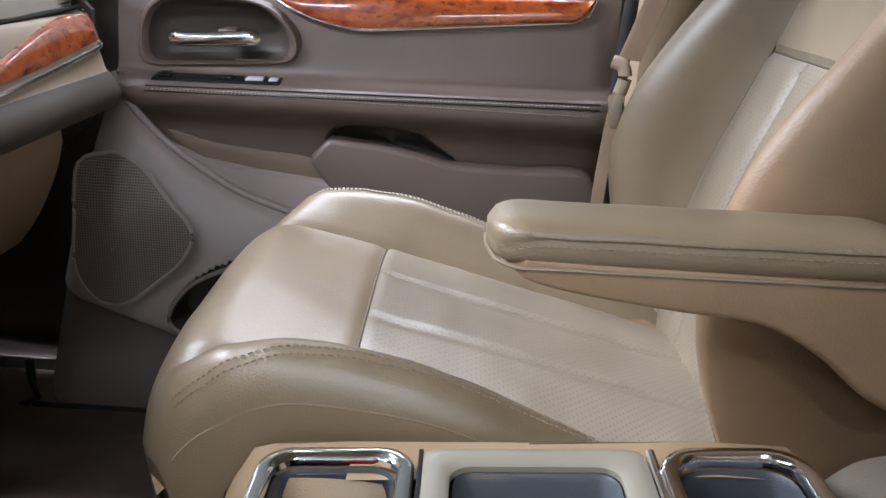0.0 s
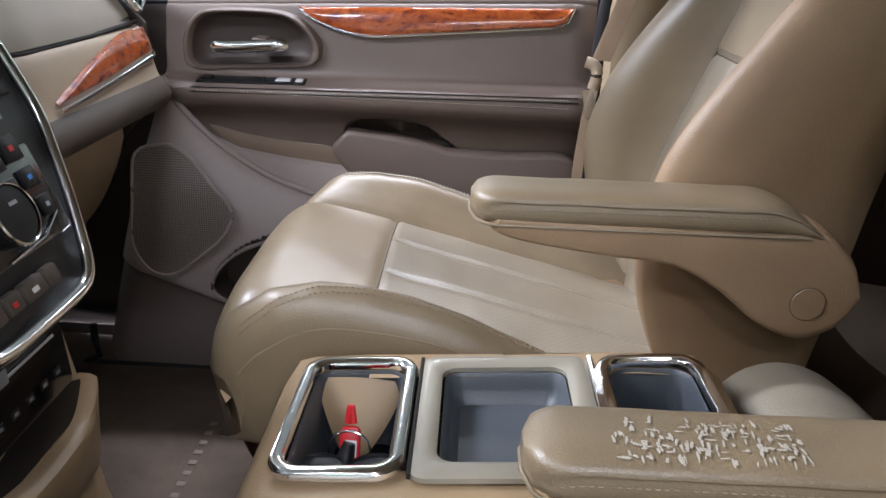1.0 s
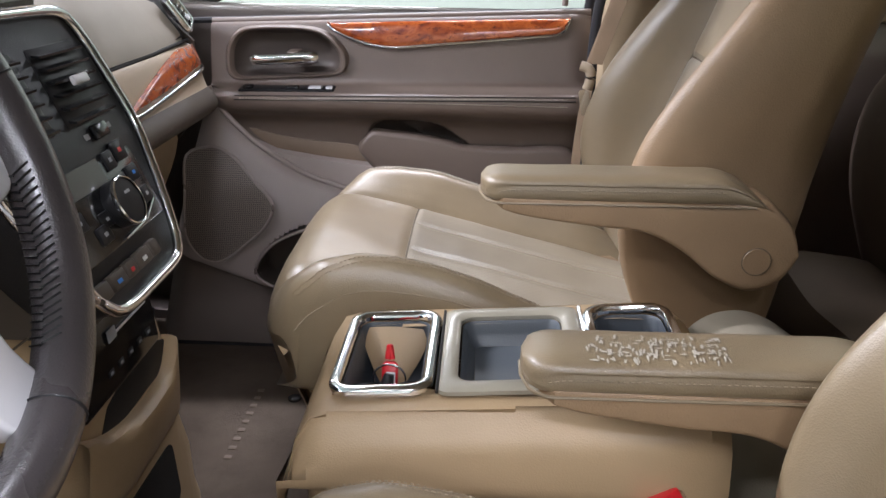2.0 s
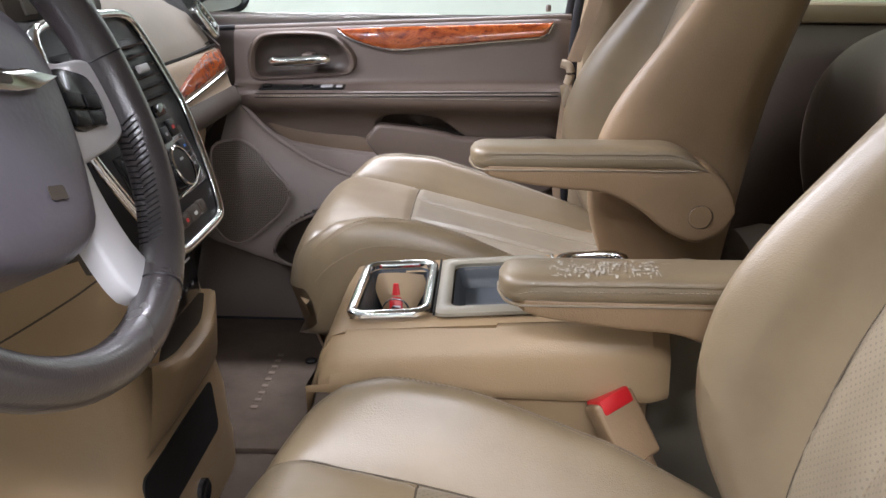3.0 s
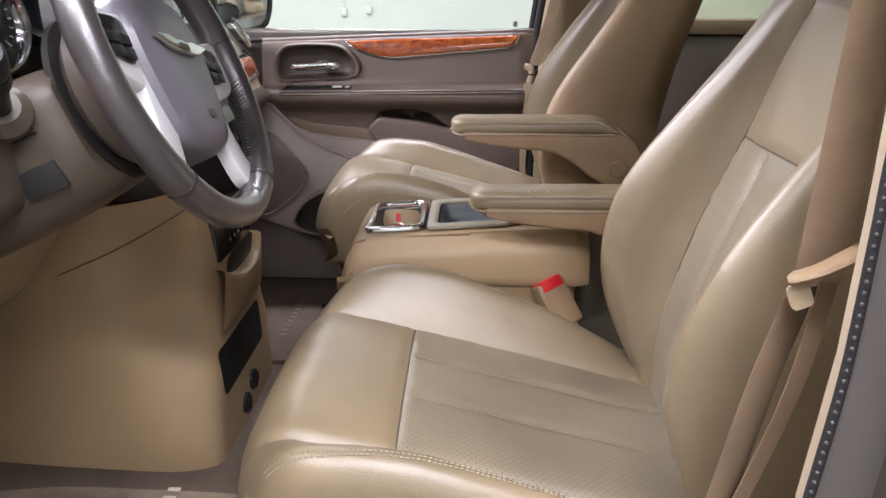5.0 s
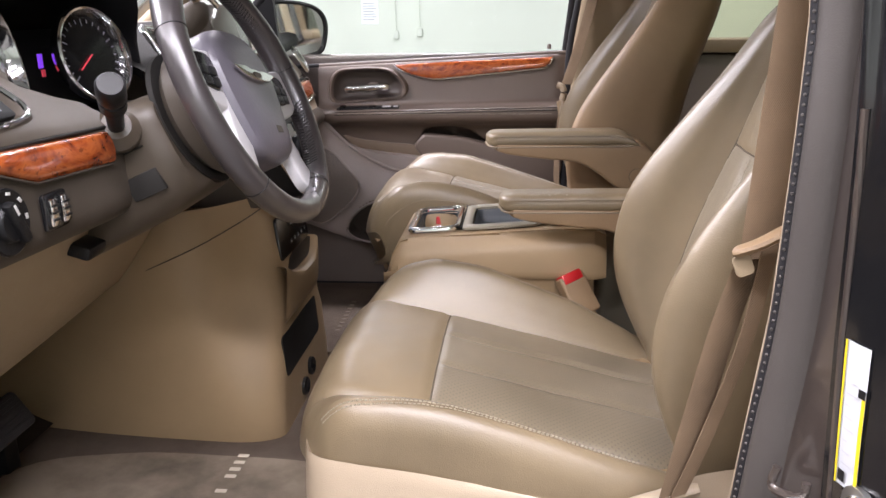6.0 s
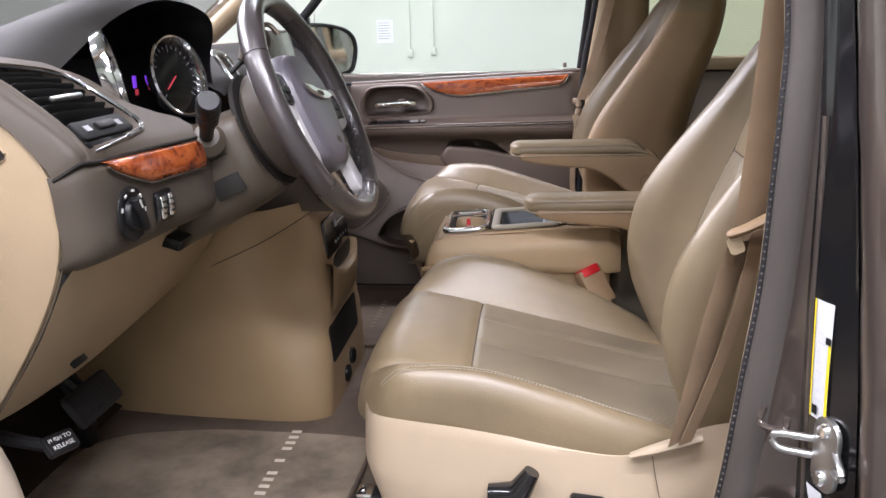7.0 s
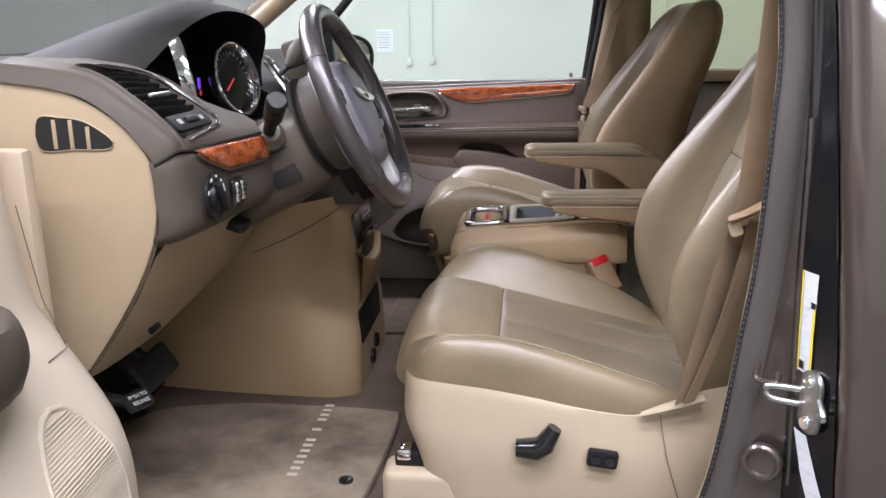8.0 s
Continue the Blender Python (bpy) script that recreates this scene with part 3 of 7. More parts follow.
part("sheet", jamb_sheet(0.60, 0.712, 0.058, 0.082, 0.0040, 0.33), M_label, lab2)
for i in range(5):
    part("text_bar", jamb_sheet(0.634 + i * 0.014, 0.6362 + i * 0.014, 0.061, 0.078 - 0.005 * (i % 2), 0.0052, 0.33), M_faint, lab2)

# striker
stx, sty, stz = jamb_x(0.762, 0.088), -0.888, 0.762
st = thing("door_striker", (stx, sty, stz), "zinc plated steel door striker loop", "striker")
mst = frame_at((stx - 0.004, sty, stz), (0, 0, 1), (0.25, -1, 0))
part("base_plate", plate(rounded(0.085, 0.042, 0.018), 0.006, mst @ Matrix.Rotation(math.pi, 4, "X"), 0.0015), M_steel, st)
for dz in (-0.028, 0.028):
    part("screw", lathe([(0.001, 0.006), (0.007, 0.006), (0.009, 0.003), (0.009, 0.0)], 14, mst @ Matrix.Rotation(math.pi, 4, "X") @ Matrix.Translation((dz, 0, 0.006))), M_chrome, st)
loop = smooth_line([(stx - 0.004, sty + 0.018, stz + 0.008), (stx - 0.045, sty + 0.030, stz + 0.008), (stx - 0.052, sty + 0.034, stz + 0.002), (stx - 0.045, sty + 0.030, stz - 0.010), (stx - 0.004, sty + 0.018, stz - 0.012)], 26)
part("loop", tube(loop, 0.0045, 10), M_steel, st)
loop2 = smooth_line([(stx - 0.002, sty - 0.010, stz + 0.010), (stx - 0.006, sty - 0.040, stz + 0.006), (stx - 0.006, sty - 0.044, stz - 0.004), (stx - 0.002, sty - 0.010, stz - 0.012)], 22)
part("loop", tube(loop2, 0.0040, 10), M_steel, st)
plug = thing("jamb_plug", (0.40, -0.82, 0.635), "round rubber plug in the painted pillar", "plug")
part("disc", lathe([(0.027, -0.006), (0.027, 0.003), (0.024, 0.006), (0.020, 0.006), (0.017, 0.001), (0.002, 0.0005)], 28, frame_at((0.394, -0.842, 0.648), (0, 0, 1), (-0.90, 0.44, 0))), M_jamb, plug)


def b_pillar_right():
    pil = thing("b_pillar_right", (0.40, 0.86, FLOOR), "light tan door pillar trim with a belt slot", "door pillar", kind="structure")
    rows = []
    for z, x0, x1, y in ((FLOOR, 0.27, 0.50, 0.86), (0.8, 0.275, 0.48, 0.85), (1.06, 0.275, 0.46, 0.83), (1.25, 0.30, 0.45, 0.80), (1.45, 0.325, 0.44, 0.765), (1.64, 0.34, 0.44, 0.73)):
        rows.append(smooth_line([(x0, y + 0.10, z), (x0 - 0.002, y + 0.03, z), (x0 + 0.02, y, z), (x1 - 0.02, y, z), (x1, y + 0.03, z), (x1, y + 0.10, z)], 20))
    part("inner_trim", grid(rows), M_beige, pil)
    part("door_seal", tube(smooth_line([(0.262, 0.885, FLOOR + 0.03), (0.266, 0.88, 0.8), (0.270, 0.87, 1.06), (0.297, 0.83, 1.25), (0.335, 0.765, 1.6)], 30), 0.013, 10), M_rubber, pil, "black rubber door seal")
    skin = [[(0.27, 1.03, z), (0.42, 1.035, z)] for z in (0.25, 1.08)] + [[(0.32, 0.92, 1.4), (0.44, 0.92, 1.4)], [(0.36, 0.83, 1.66), (0.46, 0.83, 1.66)]]
    part("skin", grid(skin), M_paint, pil)


b_pillar_right()

# ---- seats ----
def interp(v, xs, ys):
    return float(np.interp(v, xs, ys))


CURVES = {}


def hermite(v, xs, ys):
    """A smooth curve through points, sampled at v."""
    key = tuple(xs) + tuple(ys)
    if key not in CURVES:
        CURVES[key] = smooth_line(list(zip(xs, ys)), 160)
    line = CURVES[key]
    return float(np.interp(v, line[:, 0], line[:, 1]))


SEAM_Z = ([-0.18, -0.12, 0.0, 0.12, 0.24, 0.36, 0.46], [0.722, 0.714, 0.692, 0.663, 0.634, 0.606, 0.590])      # seams beside the insert
IN_CREST = ([-0.18, -0.12, -0.08, -0.04, 0.0, 0.04, 0.08, 0.12, 0.16, 0.20, 0.24, 0.28, 0.32, 0.36, 0.46], [0.738, 0.744, 0.756, 0.763, 0.764, 0.759, 0.750, 0.737, 0.721, 0.705, 0.688, 0.666, 0.645, 0.624, 0.600])
OUT_CREST = ([-0.18, -0.12, -0.08, -0.04, 0.0, 0.04, 0.08, 0.12, 0.16, 0.20, 0.24, 0.28, 0.36, 0.46], [0.730, 0.736, 0.739, 0.740, 0.738, 0.734, 0.725, 0.713, 0.700, 0.687, 0.674, 0.660, 0.634, 0.605])
NOSE = -0.165


def by_parts(line, cuts, counts, axis):
    """Resample a line in stretches that end where its coordinate `axis` first passes each cut, so that seams keep to fixed columns."""
    idx = [0]
    for c, grow in cuts:
        v = line[:, axis]
        for q in range(idx[-1] + 1, len(v)):
            if (v[q - 1] - c) * (v[q] - c) <= 0 and (v[q] > v[q - 1]) == grow:
                idx.append(q)
                break
        else:
            idx.append(min(idx[-1] + 2, len(v) - 1))
    idx.append(len(line) - 1)
    out = []
    for a, b, n in zip(idx[:-1], idx[1:], counts):
        seg = line[a:b + 1]
        d = np.r_[0, np.cumsum(np.linalg.norm(np.diff(seg, axis=0), axis=1))]
        w = np.linspace(0, d[-1], n + 1)[:-1]
        out.append(np.stack([np.interp(w, d, seg[:, j]) for j in range(seg.shape[1])], 1))
    out.append(line[-1:])
    return np.concatenate(out)


def build_seat(yc, side, dx, dz, label, arm_v, arm_x, arm_z, arm_label, worn, shell, back_shift=0.0):
    """side: +1 where the inboard side is +y. v grows inboard."""
    S = 0.178            # seam of the insert
    SZ = 0.985 if shell else 0.955     # height of the cross seam of the back
    bdz = dz
    yb = yc + back_shift      # middle of the backrest

    def P(x, v, z):
        return (x + dx, yc + side * v, z + dz)

    seat = thing("front_seat", (dx + 0.12, yc, FLOOR), label, "car seat", group="front seats")
    nu, nv = 92, 150
    u = np.linspace(0, 1, nu)
    xs = NOSE + (0.45 - NOSE) * (0.55 * u ** 2.0 + 0.45 * u)
    rows = []
    for x in xs:
        seam, ci, co = hermite(x, *SEAM_Z), hermite(x, *IN_CREST), hermite(x, *OUT_CREST)
        k = max(0.0, (-0.085 - x) / (-0.085 - NOSE))       # the rounded nose
        drop = 0.095 * (1 - math.sqrt(max(0.0, 1 - k ** 2.3)))
        crown = 0.018 * (1 - k ** 2)
        narrow = 1 - 0.03 * k ** 2 - 0.04 * max(0.0, (x - 0.25) / 0.2)
        foot = 0.565 - 0.10 * max(0.0, x)
        pts = []
        for sg, c in ((-1, co), (1, ci)):
            c -= drop
            edge = [(0.225, foot), (0.255, foot + 0.020), (0.270, foot * 0.55 + c * 0.45), (0.271, c - 0.038), (0.264, c - 0.014), (0.254, c - 0.003), (0.243, c),
                    (0.230, c - 0.0045), (0.208, c * 0.55 + (seam - drop) * 0.45 - 0.002), (S, seam - drop), (0.155, seam - drop + crown * 0.45), (0.09, seam - drop + crown * 0.9)]
            half_pts = [(sg * v * narrow, z) for v, z in edge]
            pts += half_pts if sg < 0 else [(0.0, seam - drop + crown)] + half_pts[::-1]
        line = by_parts(smooth_line(pts, 700), [(-S * narrow, True), (S * narrow, True)], (48, 56, 45), 0)
        row = []
        for v, z in line:
            a = abs(v) / narrow
            top = z > seam - drop - 0.02
            if top:
                for sv in (-S, S):
                    z -= 0.0060 * math.exp(-((v / narrow - sv) / 0.0058) ** 2) * (1 - k)
                if a < S:
                    z -= 0.0045 * math.exp(-((x - 0.02) / 0.0042) ** 2)
                    if x > 0.02:
                        for sv in (-0.055, 0.055):
                            z -= 0.0040 * math.exp(-((v - sv) / 0.0055) ** 2) * min(1.0, (x - 0.02) / 0.02)
                z += 0.0022 * noise.noise((x * 9, v * 9, 1.3 + yc)) + 0.0010 * noise.noise((x * 31, v * 24, 4.1 + yc))
            ahead = max(0.0, 1 - (x - NOSE) / 0.16)          # rounded front corners in plan
            row.append(P(x + 0.058 * (a / 0.262) ** 4 * ahead - 0.010 * ahead * (1 - min(1.0, a / 0.262) ** 3) * max(0.0, min(1.0, (0.68 - z) / 0.08)), v, z))
        rows.append(row)
    R = np.array(rows)
    V = side * (R[:, :, 1] - yc)
    Z = R[:, :, 2] - dz

    def patch(mask):
        """Faces of the cushion grid whose first corner is in mask."""
        bm = bmesh.new()
        made = {}

        def vert(i, j):
            if (i, j) not in made:
                made[i, j] = bm.verts.new(tuple(R[i, j]))
            return made[i, j]
        for i in range(nu - 1):
            for j in range(nv - 1):
                if mask(i, j):
                    bm.faces.new((vert(i, j), vert(i, j + 1), vert(i + 1, j + 1), vert(i + 1, j)))
        return bm
    narrow_i = [1 - 0.03 * max(0.0, min(1, (-0.085 - x) / (-0.085 - NOSE))) ** 2 - 0.04 * max(0.0, (x - 0.25) / 0.2) for x in xs]

    def in_insert(i, j):
        return 48 <= j < 104

    # nose closed by a cap row
    cushion = patch(lambda i, j: not (in_insert(i, j) and xs[i] > 0.018))
    cap = [cushion.verts.new(tuple(p)) for p in R[0]]
    cushion.faces.new(cap)
    part("cushion", cushion, M_seat, seat)
    part("cushion_insert", patch(lambda i, j: in_insert(i, j) and xs[i] > 0.018), M_perf, seat, "perforated leather insert with two pleats")
    # twin thread rows along both edges of the cushion
    for v0, m in ((-0.242, M_stitch), (-0.251, M_stitch), (0.243, M_stitch_dark), (0.252, M_stitch_dark)):
        ln = []
        col = [int(np.argmin(abs(V[i] - v0 * narrow_i[i]) + 10 * (Z[i] < Z[i].max() - 0.06))) for i in range(20, nu - 30)]
        j = int(np.median(col))
        for i in range(6, nu - 16):
            ln.append(R[i, j] + np.array([0, side * (0.0005 if v0 > 0 else -0.0010), 0.0007 if v0 > 0 else 0.0014]))
        part("stitching", stitches(ln, [(0, side * (0.6 if v0 > 0 else -0.6), 0.8)] * len(ln), width=0.0009 if v0 > 0 else 0.0013), m, seat, "twin row of thread")

    # dark thread sunk in the seams
    for j in (48, 104):
        part("seam", tube(smooth_line([R[i, j] + np.array([0, 0, 0.0004]) for i in range(10, nu - 9, 8)], 80), 0.0011, 6), M_seam, seat)
    it = int(np.argmin(abs(xs - 0.02)))
    part("seam", tube([R[it, j] + np.array([0, 0, 0.0004]) for j in range(48, 105)], 0.0013, 6), M_seam, seat)
    for v0 in (-0.055, 0.055):
        jj = int(np.argmin(abs(V[it + 20] - v0) + 10 * (np.arange(V.shape[1]) < 48) + 10 * (np.arange(V.shape[1]) > 104)))
        part("pleat_stitching", stitches([R[i, jj] + np.array([0, 0, 0.0012]) for i in range(it + 1, nu - 14)], [(0, 0, 1)] * (nu - 15 - it), 0.003, 0.003, 0.0007), M_stitch_dark, seat)

    # --- backrest: level sections from bottom to top ---
    zi = [0.56, 0.61, 0.65, 0.70, 0.75, 0.80, 0.85, 0.90, 0.95, 1.00, 1.05, 1.10, 1.15, 1.21, 1.25]
    ins = [0.365, 0.370, 0.373, 0.379, 0.388, 0.402, 0.418, 0.436, 0.454, 0.472, 0.488, 0.504, 0.524, 0.548, 0.562]
    front = [0.360, 0.362, 0.343, 0.320, 0.304, 0.298, 0.304, 0.320, 0.348, 0.383, 0.420, 0.457, 0.490, 0.528, 0.552]
    bol = [max(0.006, a - f) for a, f in zip(ins, front)]
    rear = [0.510, 0.518, 0.524, 0.529, 0.534, 0.540, 0.547, 0.557, 0.569, 0.585, 0.603, 0.621, 0.633, 0.640, 0.640]
    half = [0.215, 0.225, 0.233, 0.239, 0.243, 0.244, 0.244, 0.242, 0.239, 0.234, 0.228, 0.220, 0.210, 0.193, 0.180]
    nz, nr = 84, 150
    BACK_EDGE, BACK_EDGE_R = 40, 32
    zz = np.concatenate([np.linspace(0.56, 1.19, nz - 14), 1.19 + 0.040 * np.sin(np.linspace(0.08, 1, 14) * math.pi / 2)])
    B = []
    for z in zz:
        xi, b, xr, w = (hermite(z, zi, q) for q in (ins, bol, rear, half))
        t = 0.0
        if z > 1.17:
            t = (z - 1.17) / 0.060
        sh = math.sqrt(max(0.0, 1 - t ** 2))
        mid = (xi - b * 0.4 + xr) / 2 if t else 0
        sv = w * 0.665
        ctl = [(xr, 0.0), (xr - 0.004, -w * 0.62), (xr - 0.030, -w * 0.93), ((xi + xr) / 2 - b * 0.5, -w), (xi - b * 0.75, -w * 0.985), (xi - b * 1.0, -w * 0.90),
               (xi - b * 0.72, -w * 0.78), (xi - b * 0.06, -sv), (xi + 0.004, -0.08), (xi + 0.006, 0.0), (xi + 0.004, 0.08), (xi - b * 0.06, sv),
               (xi - b * 0.72, w * 0.78), (xi - b * 1.0, w * 0.90), (xi - b * 0.75, w * 0.985), ((xi + xr) / 2 - b * 0.5, w), (xr - 0.030, w * 0.93), (xr - 0.004, w * 0.62)]
        line = smooth_line(ctl, 800, closed=True)
        line = np.vstack([line, line[:1]])
        line = by_parts(line, [(-w * 0.96, False), (-sv, True), (sv, True), (w * 0.96, True)], (30, 32, 40, 26, 22), 1)[:-1]
        row = []
        for x, v in line:
            front = x < xi + 0.012
            if front and not t:
                for s in (-sv, sv):
                    x += 0.0085 * math.exp(-((v - s) / 0.0060) ** 2)
                if abs(v) < sv and z > 0.6:
                    x += 0.006 * math.exp(-((z - SZ) / 0.0045) ** 2)
                    x -= 0.007 * (1 - (v / sv) ** 4)
                    if z < SZ:
                        for s in (-0.055, 0.055):
                            x += 0.0055 * math.exp(-((v - s) / 0.0055) ** 2) * min(1, (SZ - z) / 0.015)
                x -= 0.0022 * noise.noise((z * 8, v * 8, 7.7 + yc))
            if t:
                x, v = mid + (x - mid) * (0.35 + 0.65 * sh), v * (0.86 + 0.14 * sh)
            row.append((x + dx, yb + side * v, z + bdz))
        B.append(row)
    B = np.array(B)
    VB = side * (B[:, :, 1] - yb)
    XB = B[:, :, 0] - dx

    def back_patch(mask, cap_top=False):
        bm = bmesh.new()
        made = {}

        def vert(i, j):
            j %= nr
            if (i, j) not in made:
                made[i, j] = bm.verts.new(tuple(B[i, j]))
            return made[i, j]
        for i in range(len(B) - 1):
            for j in range(nr):
                if mask(i, j):
                    bm.faces.new((vert(i, j), vert(i, j + 1), vert(i + 1, j + 1), vert(i + 1, j)))
        if cap_top:
            c = bm.verts.new(tuple(B[-1].mean(axis=0)))
            for j in range(nr):
                bm.faces.new((vert(len(B) - 1, j), vert(len(B) - 1, j + 1), c))
        return bm

    def is_insert(i, j):
        z = zz[i]
        return 0.6 < z < SZ and 62 <= j < 102

    def is_side(i, j):
        ring = j % nr
        if zz[i] > 1.16:
            return ring < 14 or ring >= 134
        return ring < BACK_EDGE or ring >= nr - BACK_EDGE_R

    side_mask = {}
    for i in range(len(B) - 1):
        for j in range(nr):
            side_mask[i, j] = bool(is_side(i, j)) and not is_insert(i, j)
    part("backrest", back_patch(lambda i, j: not is_insert(i, j) and not side_mask[i, j], True), M_seat, seat)
    part("back_insert", back_patch(is_insert), M_perf_back, seat, "perforated leather back insert with pleats")
    part("back_side_cover", back_patch(lambda i, j: side_mask[i, j]), M_seat if shell else M_side, seat, "tan vinyl side and rear cover")
    for j in (62, 102):
        part("seam", tube(smooth_line([B[i, j] + np.array([-0.0002, 0, 0]) for i in range(6, len(B) - 14, 9)], 70), 0.0011, 6), M_seam, seat)
    it = int(np.argmin(abs(zz - SZ)))
    part("seam", tube([B[it, j] + np.array([-0.0004, 0, 0]) for j in range(62, 103)], 0.0013, 6), M_seam, seat)
    for v0 in (-0.055, 0.055):
        jj = 62 + int(np.argmin(abs(VB[it - 20, 62:103] - v0)))
        part("pleat_stitching", stitches([B[i, jj] + np.array([-0.0012, 0, 0]) for i in range(8, it)], [(-1, 0, 0.2)] * (it - 8), 0.003, 0.003, 0.0007), M_stitch_dark, seat)
    for j in () if shell else (BACK_EDGE, nr - BACK_EDGE_R):
        part("welt", tube(smooth_line([B[i, j] for i in range(6, len(B) - 14, 8)], 80), 0.0026, 8), M_seat, seat)
    # twin thread along the front edge of both back bolsters
    for sv in (-1, 1):
        for off in () if shell else (0.0, 0.007):
            ln, nn = [], []
            jj = (BACK_EDGE - 1 if sv < 0 else nr - BACK_EDGE_R + 1) + (0 if not off else (-2 if sv < 0 else 2))
            for i in range(8, len(B) - 16):
                ln.append(B[i, jj] + np.array([-0.0013, side * sv * 0.0012, 0]))
                nn.append((-0.7, side * sv * 0.7, 0.1))
            part("stitching", stitches(ln, nn), M_stitch_dark, seat, "twin row of thread")

    # --- base below the cushion ---
    base_rows = []
    for z, x0, x1, w in ((0.44, -0.02, 0.40, 0.20), (0.47, -0.07, 0.42, 0.225), (0.54, -0.105, 0.44, 0.235), (0.585, -0.125, 0.38, 0.240), (0.610, -0.118, 0.33, 0.235)):
        base_rows.append([P(cx, cv, z + (0.0 if z > 0.45 else -dz)) for cx, cv in smooth_line([(x0, 0), (x0 + 0.01, -w * 0.8), (x0 + 0.06, -w), (x1, -w), (x1, w), (x0 + 0.06, w), (x0 + 0.01, w * 0.8)], 48, closed=True)])
    part("seat_base", grid(base_rows, close_v=True, cap=True), M_tan if shell else M_side, seat, "beige lower seat trim")
    for v in (-0.19, 0.19):
        part("seat_rail", box(dx - 0.10, dx + 0.46, yc + v - 0.025, yc + v + 0.025, FLOOR, 0.455, 0.006), M_black, seat, "black steel seat rail")
    if shell:
        # plastic valance: one sweep from the front round the corner and along the outboard side
        plan = [(-0.118, 0.23), (-0.134, 0.16), (-0.142, 0.0), (-0.142, -0.14), (-0.136, -0.215), (-0.112, -0.262), (-0.055, -0.276), (0.02, -0.276), (0.134, -0.273), (0.234, -0.273), (0.285, -0.273), (0.36, -0.273), (0.47, -0.273)]
        topz = [0.650, 0.652, 0.655, 0.658, 0.662, 0.666, 0.664, 0.655, 0.635, 0.622, 0.634, 0.668, 0.690]
        line = smooth_line([(x, v, z) for (x, v), z in zip(plan, topz)], 90)
        rows = []
        for i, (x, v, z) in enumerate(line):
            d = line[min(i + 1, 89)][:2] - line[max(i - 1, 0)][:2]
            nx, nv = d[1] / np.linalg.norm(d), -d[0] / np.linalg.norm(d)
            if nv > 0.3 or (abs(nv) <= 0.3 and nx > 0):
                nx, nv = -nx, -nv
            front = max(0.0, -nx)
            zb = 0.450 - 0.016 * (1 - front)
            col = [(x - nx * 0.010, v - nv * 0.010, z - 0.020), (x - nx * 0.004, v - nv * 0.004, z - 0.003)]
            for s in (0.0, 0.03, 0.08, 0.2, 0.4, 0.55, 0.6, 0.8, 1.0):
                out = (0.020 - 0.010 * front) * math.sin(math.pi * min(1, s * 1.25) * 0.5) - (0.018 + 0.10 * front) * max(0, s - 0.45) - 0.012 * front * s
                col.append((x + nx * out, v + nv * out, z * (1 - s) + zb * s))
            rows.append([P(*q) for q in smooth_line(col, 24)])
        part("side_valance", grid(rows), M_beige_light, seat, "light beige plastic seat side valance")
        part("panel_joint", tube([P(0.285, -0.2740, 0.634), P(0.290, -0.2868, 0.60), P(0.30, -0.2925, 0.55), P(0.325, -0.287, 0.47)], 0.0007, 6), M_seam, seat)
        # power switches
        sw = part("seat_lever", tube([P(0.056, -0.300, 0.566), P(0.088, -0.302, 0.567), P(0.102, -0.303, 0.576), P(0.118, -0.303, 0.606)], [0.015, 0.019, 0.018, 0.012], 14, up=(0, 1, 0)), M_black_gloss, seat, "black power seat lever")
        m = frame_at(P(0.196, -0.2935, 0.552), (1, 0, -0.12), (0, 0, 1))
        pad = part("lumbar_switch", plate(rounded(0.050, 0.030, 0.006), 0.010, m, 0.003), M_black, seat, "black two-way lumbar switch")
        for o in (-0.0115, 0.0115):
            part("button", lathe([(0.009, 0.009), (0.009, 0.012), (0.005, 0.011), (0.001, 0.0105)], 14, m @ Matrix.Translation((o, 0, 0))), M_black_gloss, pad)
        part("rail_cover", box(dx - 0.172, dx + 0.04, yc - 0.285, yc - 0.215, FLOOR, 0.502, 0.016, 3), M_beige_light, seat, "light beige seat rail cover")
        hand = part("latch", box(dx - 0.152, dx - 0.096, yc - 0.262, yc - 0.226, 0.498, 0.530, 0.006), M_black, seat, "black and chrome latch block")
        part("latch_cap", box(dx - 0.149, dx - 0.122, yc - 0.266, yc - 0.232, 0.513, 0.535, 0.006), M_chrome, hand)
    else:
        flare = []
        for a in np.linspace(0, 1, 28):
            v, e = -0.250 + 0.500 * a, 0.040 * abs(2 * a - 1) ** 4
            flare.append([P(-0.120 + e, v * 0.97, 0.622), P(-0.150 + e, v, 0.634), P(-0.156 + e, v * 1.01, 0.628), P(-0.148 + e, v, 0.60), P(-0.105 + e, v * 0.92, 0.47)])
        part("front_valance", grid(flare), M_tan, seat, "beige flared plastic trim under the cushion")
        je = int(np.median([np.argmin(abs(V[i] - 0.271) + abs(Z[i] - 0.712)) for i in range(8, nu - 20)]))
        edge = smooth_line([R[i, je] for i in range(2, nu - 20, 7)], 60)
        part("cover_seam", tube(edge, 0.0010, 6), M_stitch_dark, seat)

    # --- armrest ---
    ax1 = arm_x + 0.322
    ay = yc + side * arm_v
    HH = 0.0165

    def seam_rise(u):
        """Height of the cover seam over the middle of the pad; it turns down round the nose."""
        return HH * (0.28 - 1.0 * max(0.0, 1 - u / 0.11) ** 2)

    def pad_mid(u):
        return arm_z - HH - 0.004 * (1 - u)
    rows = []
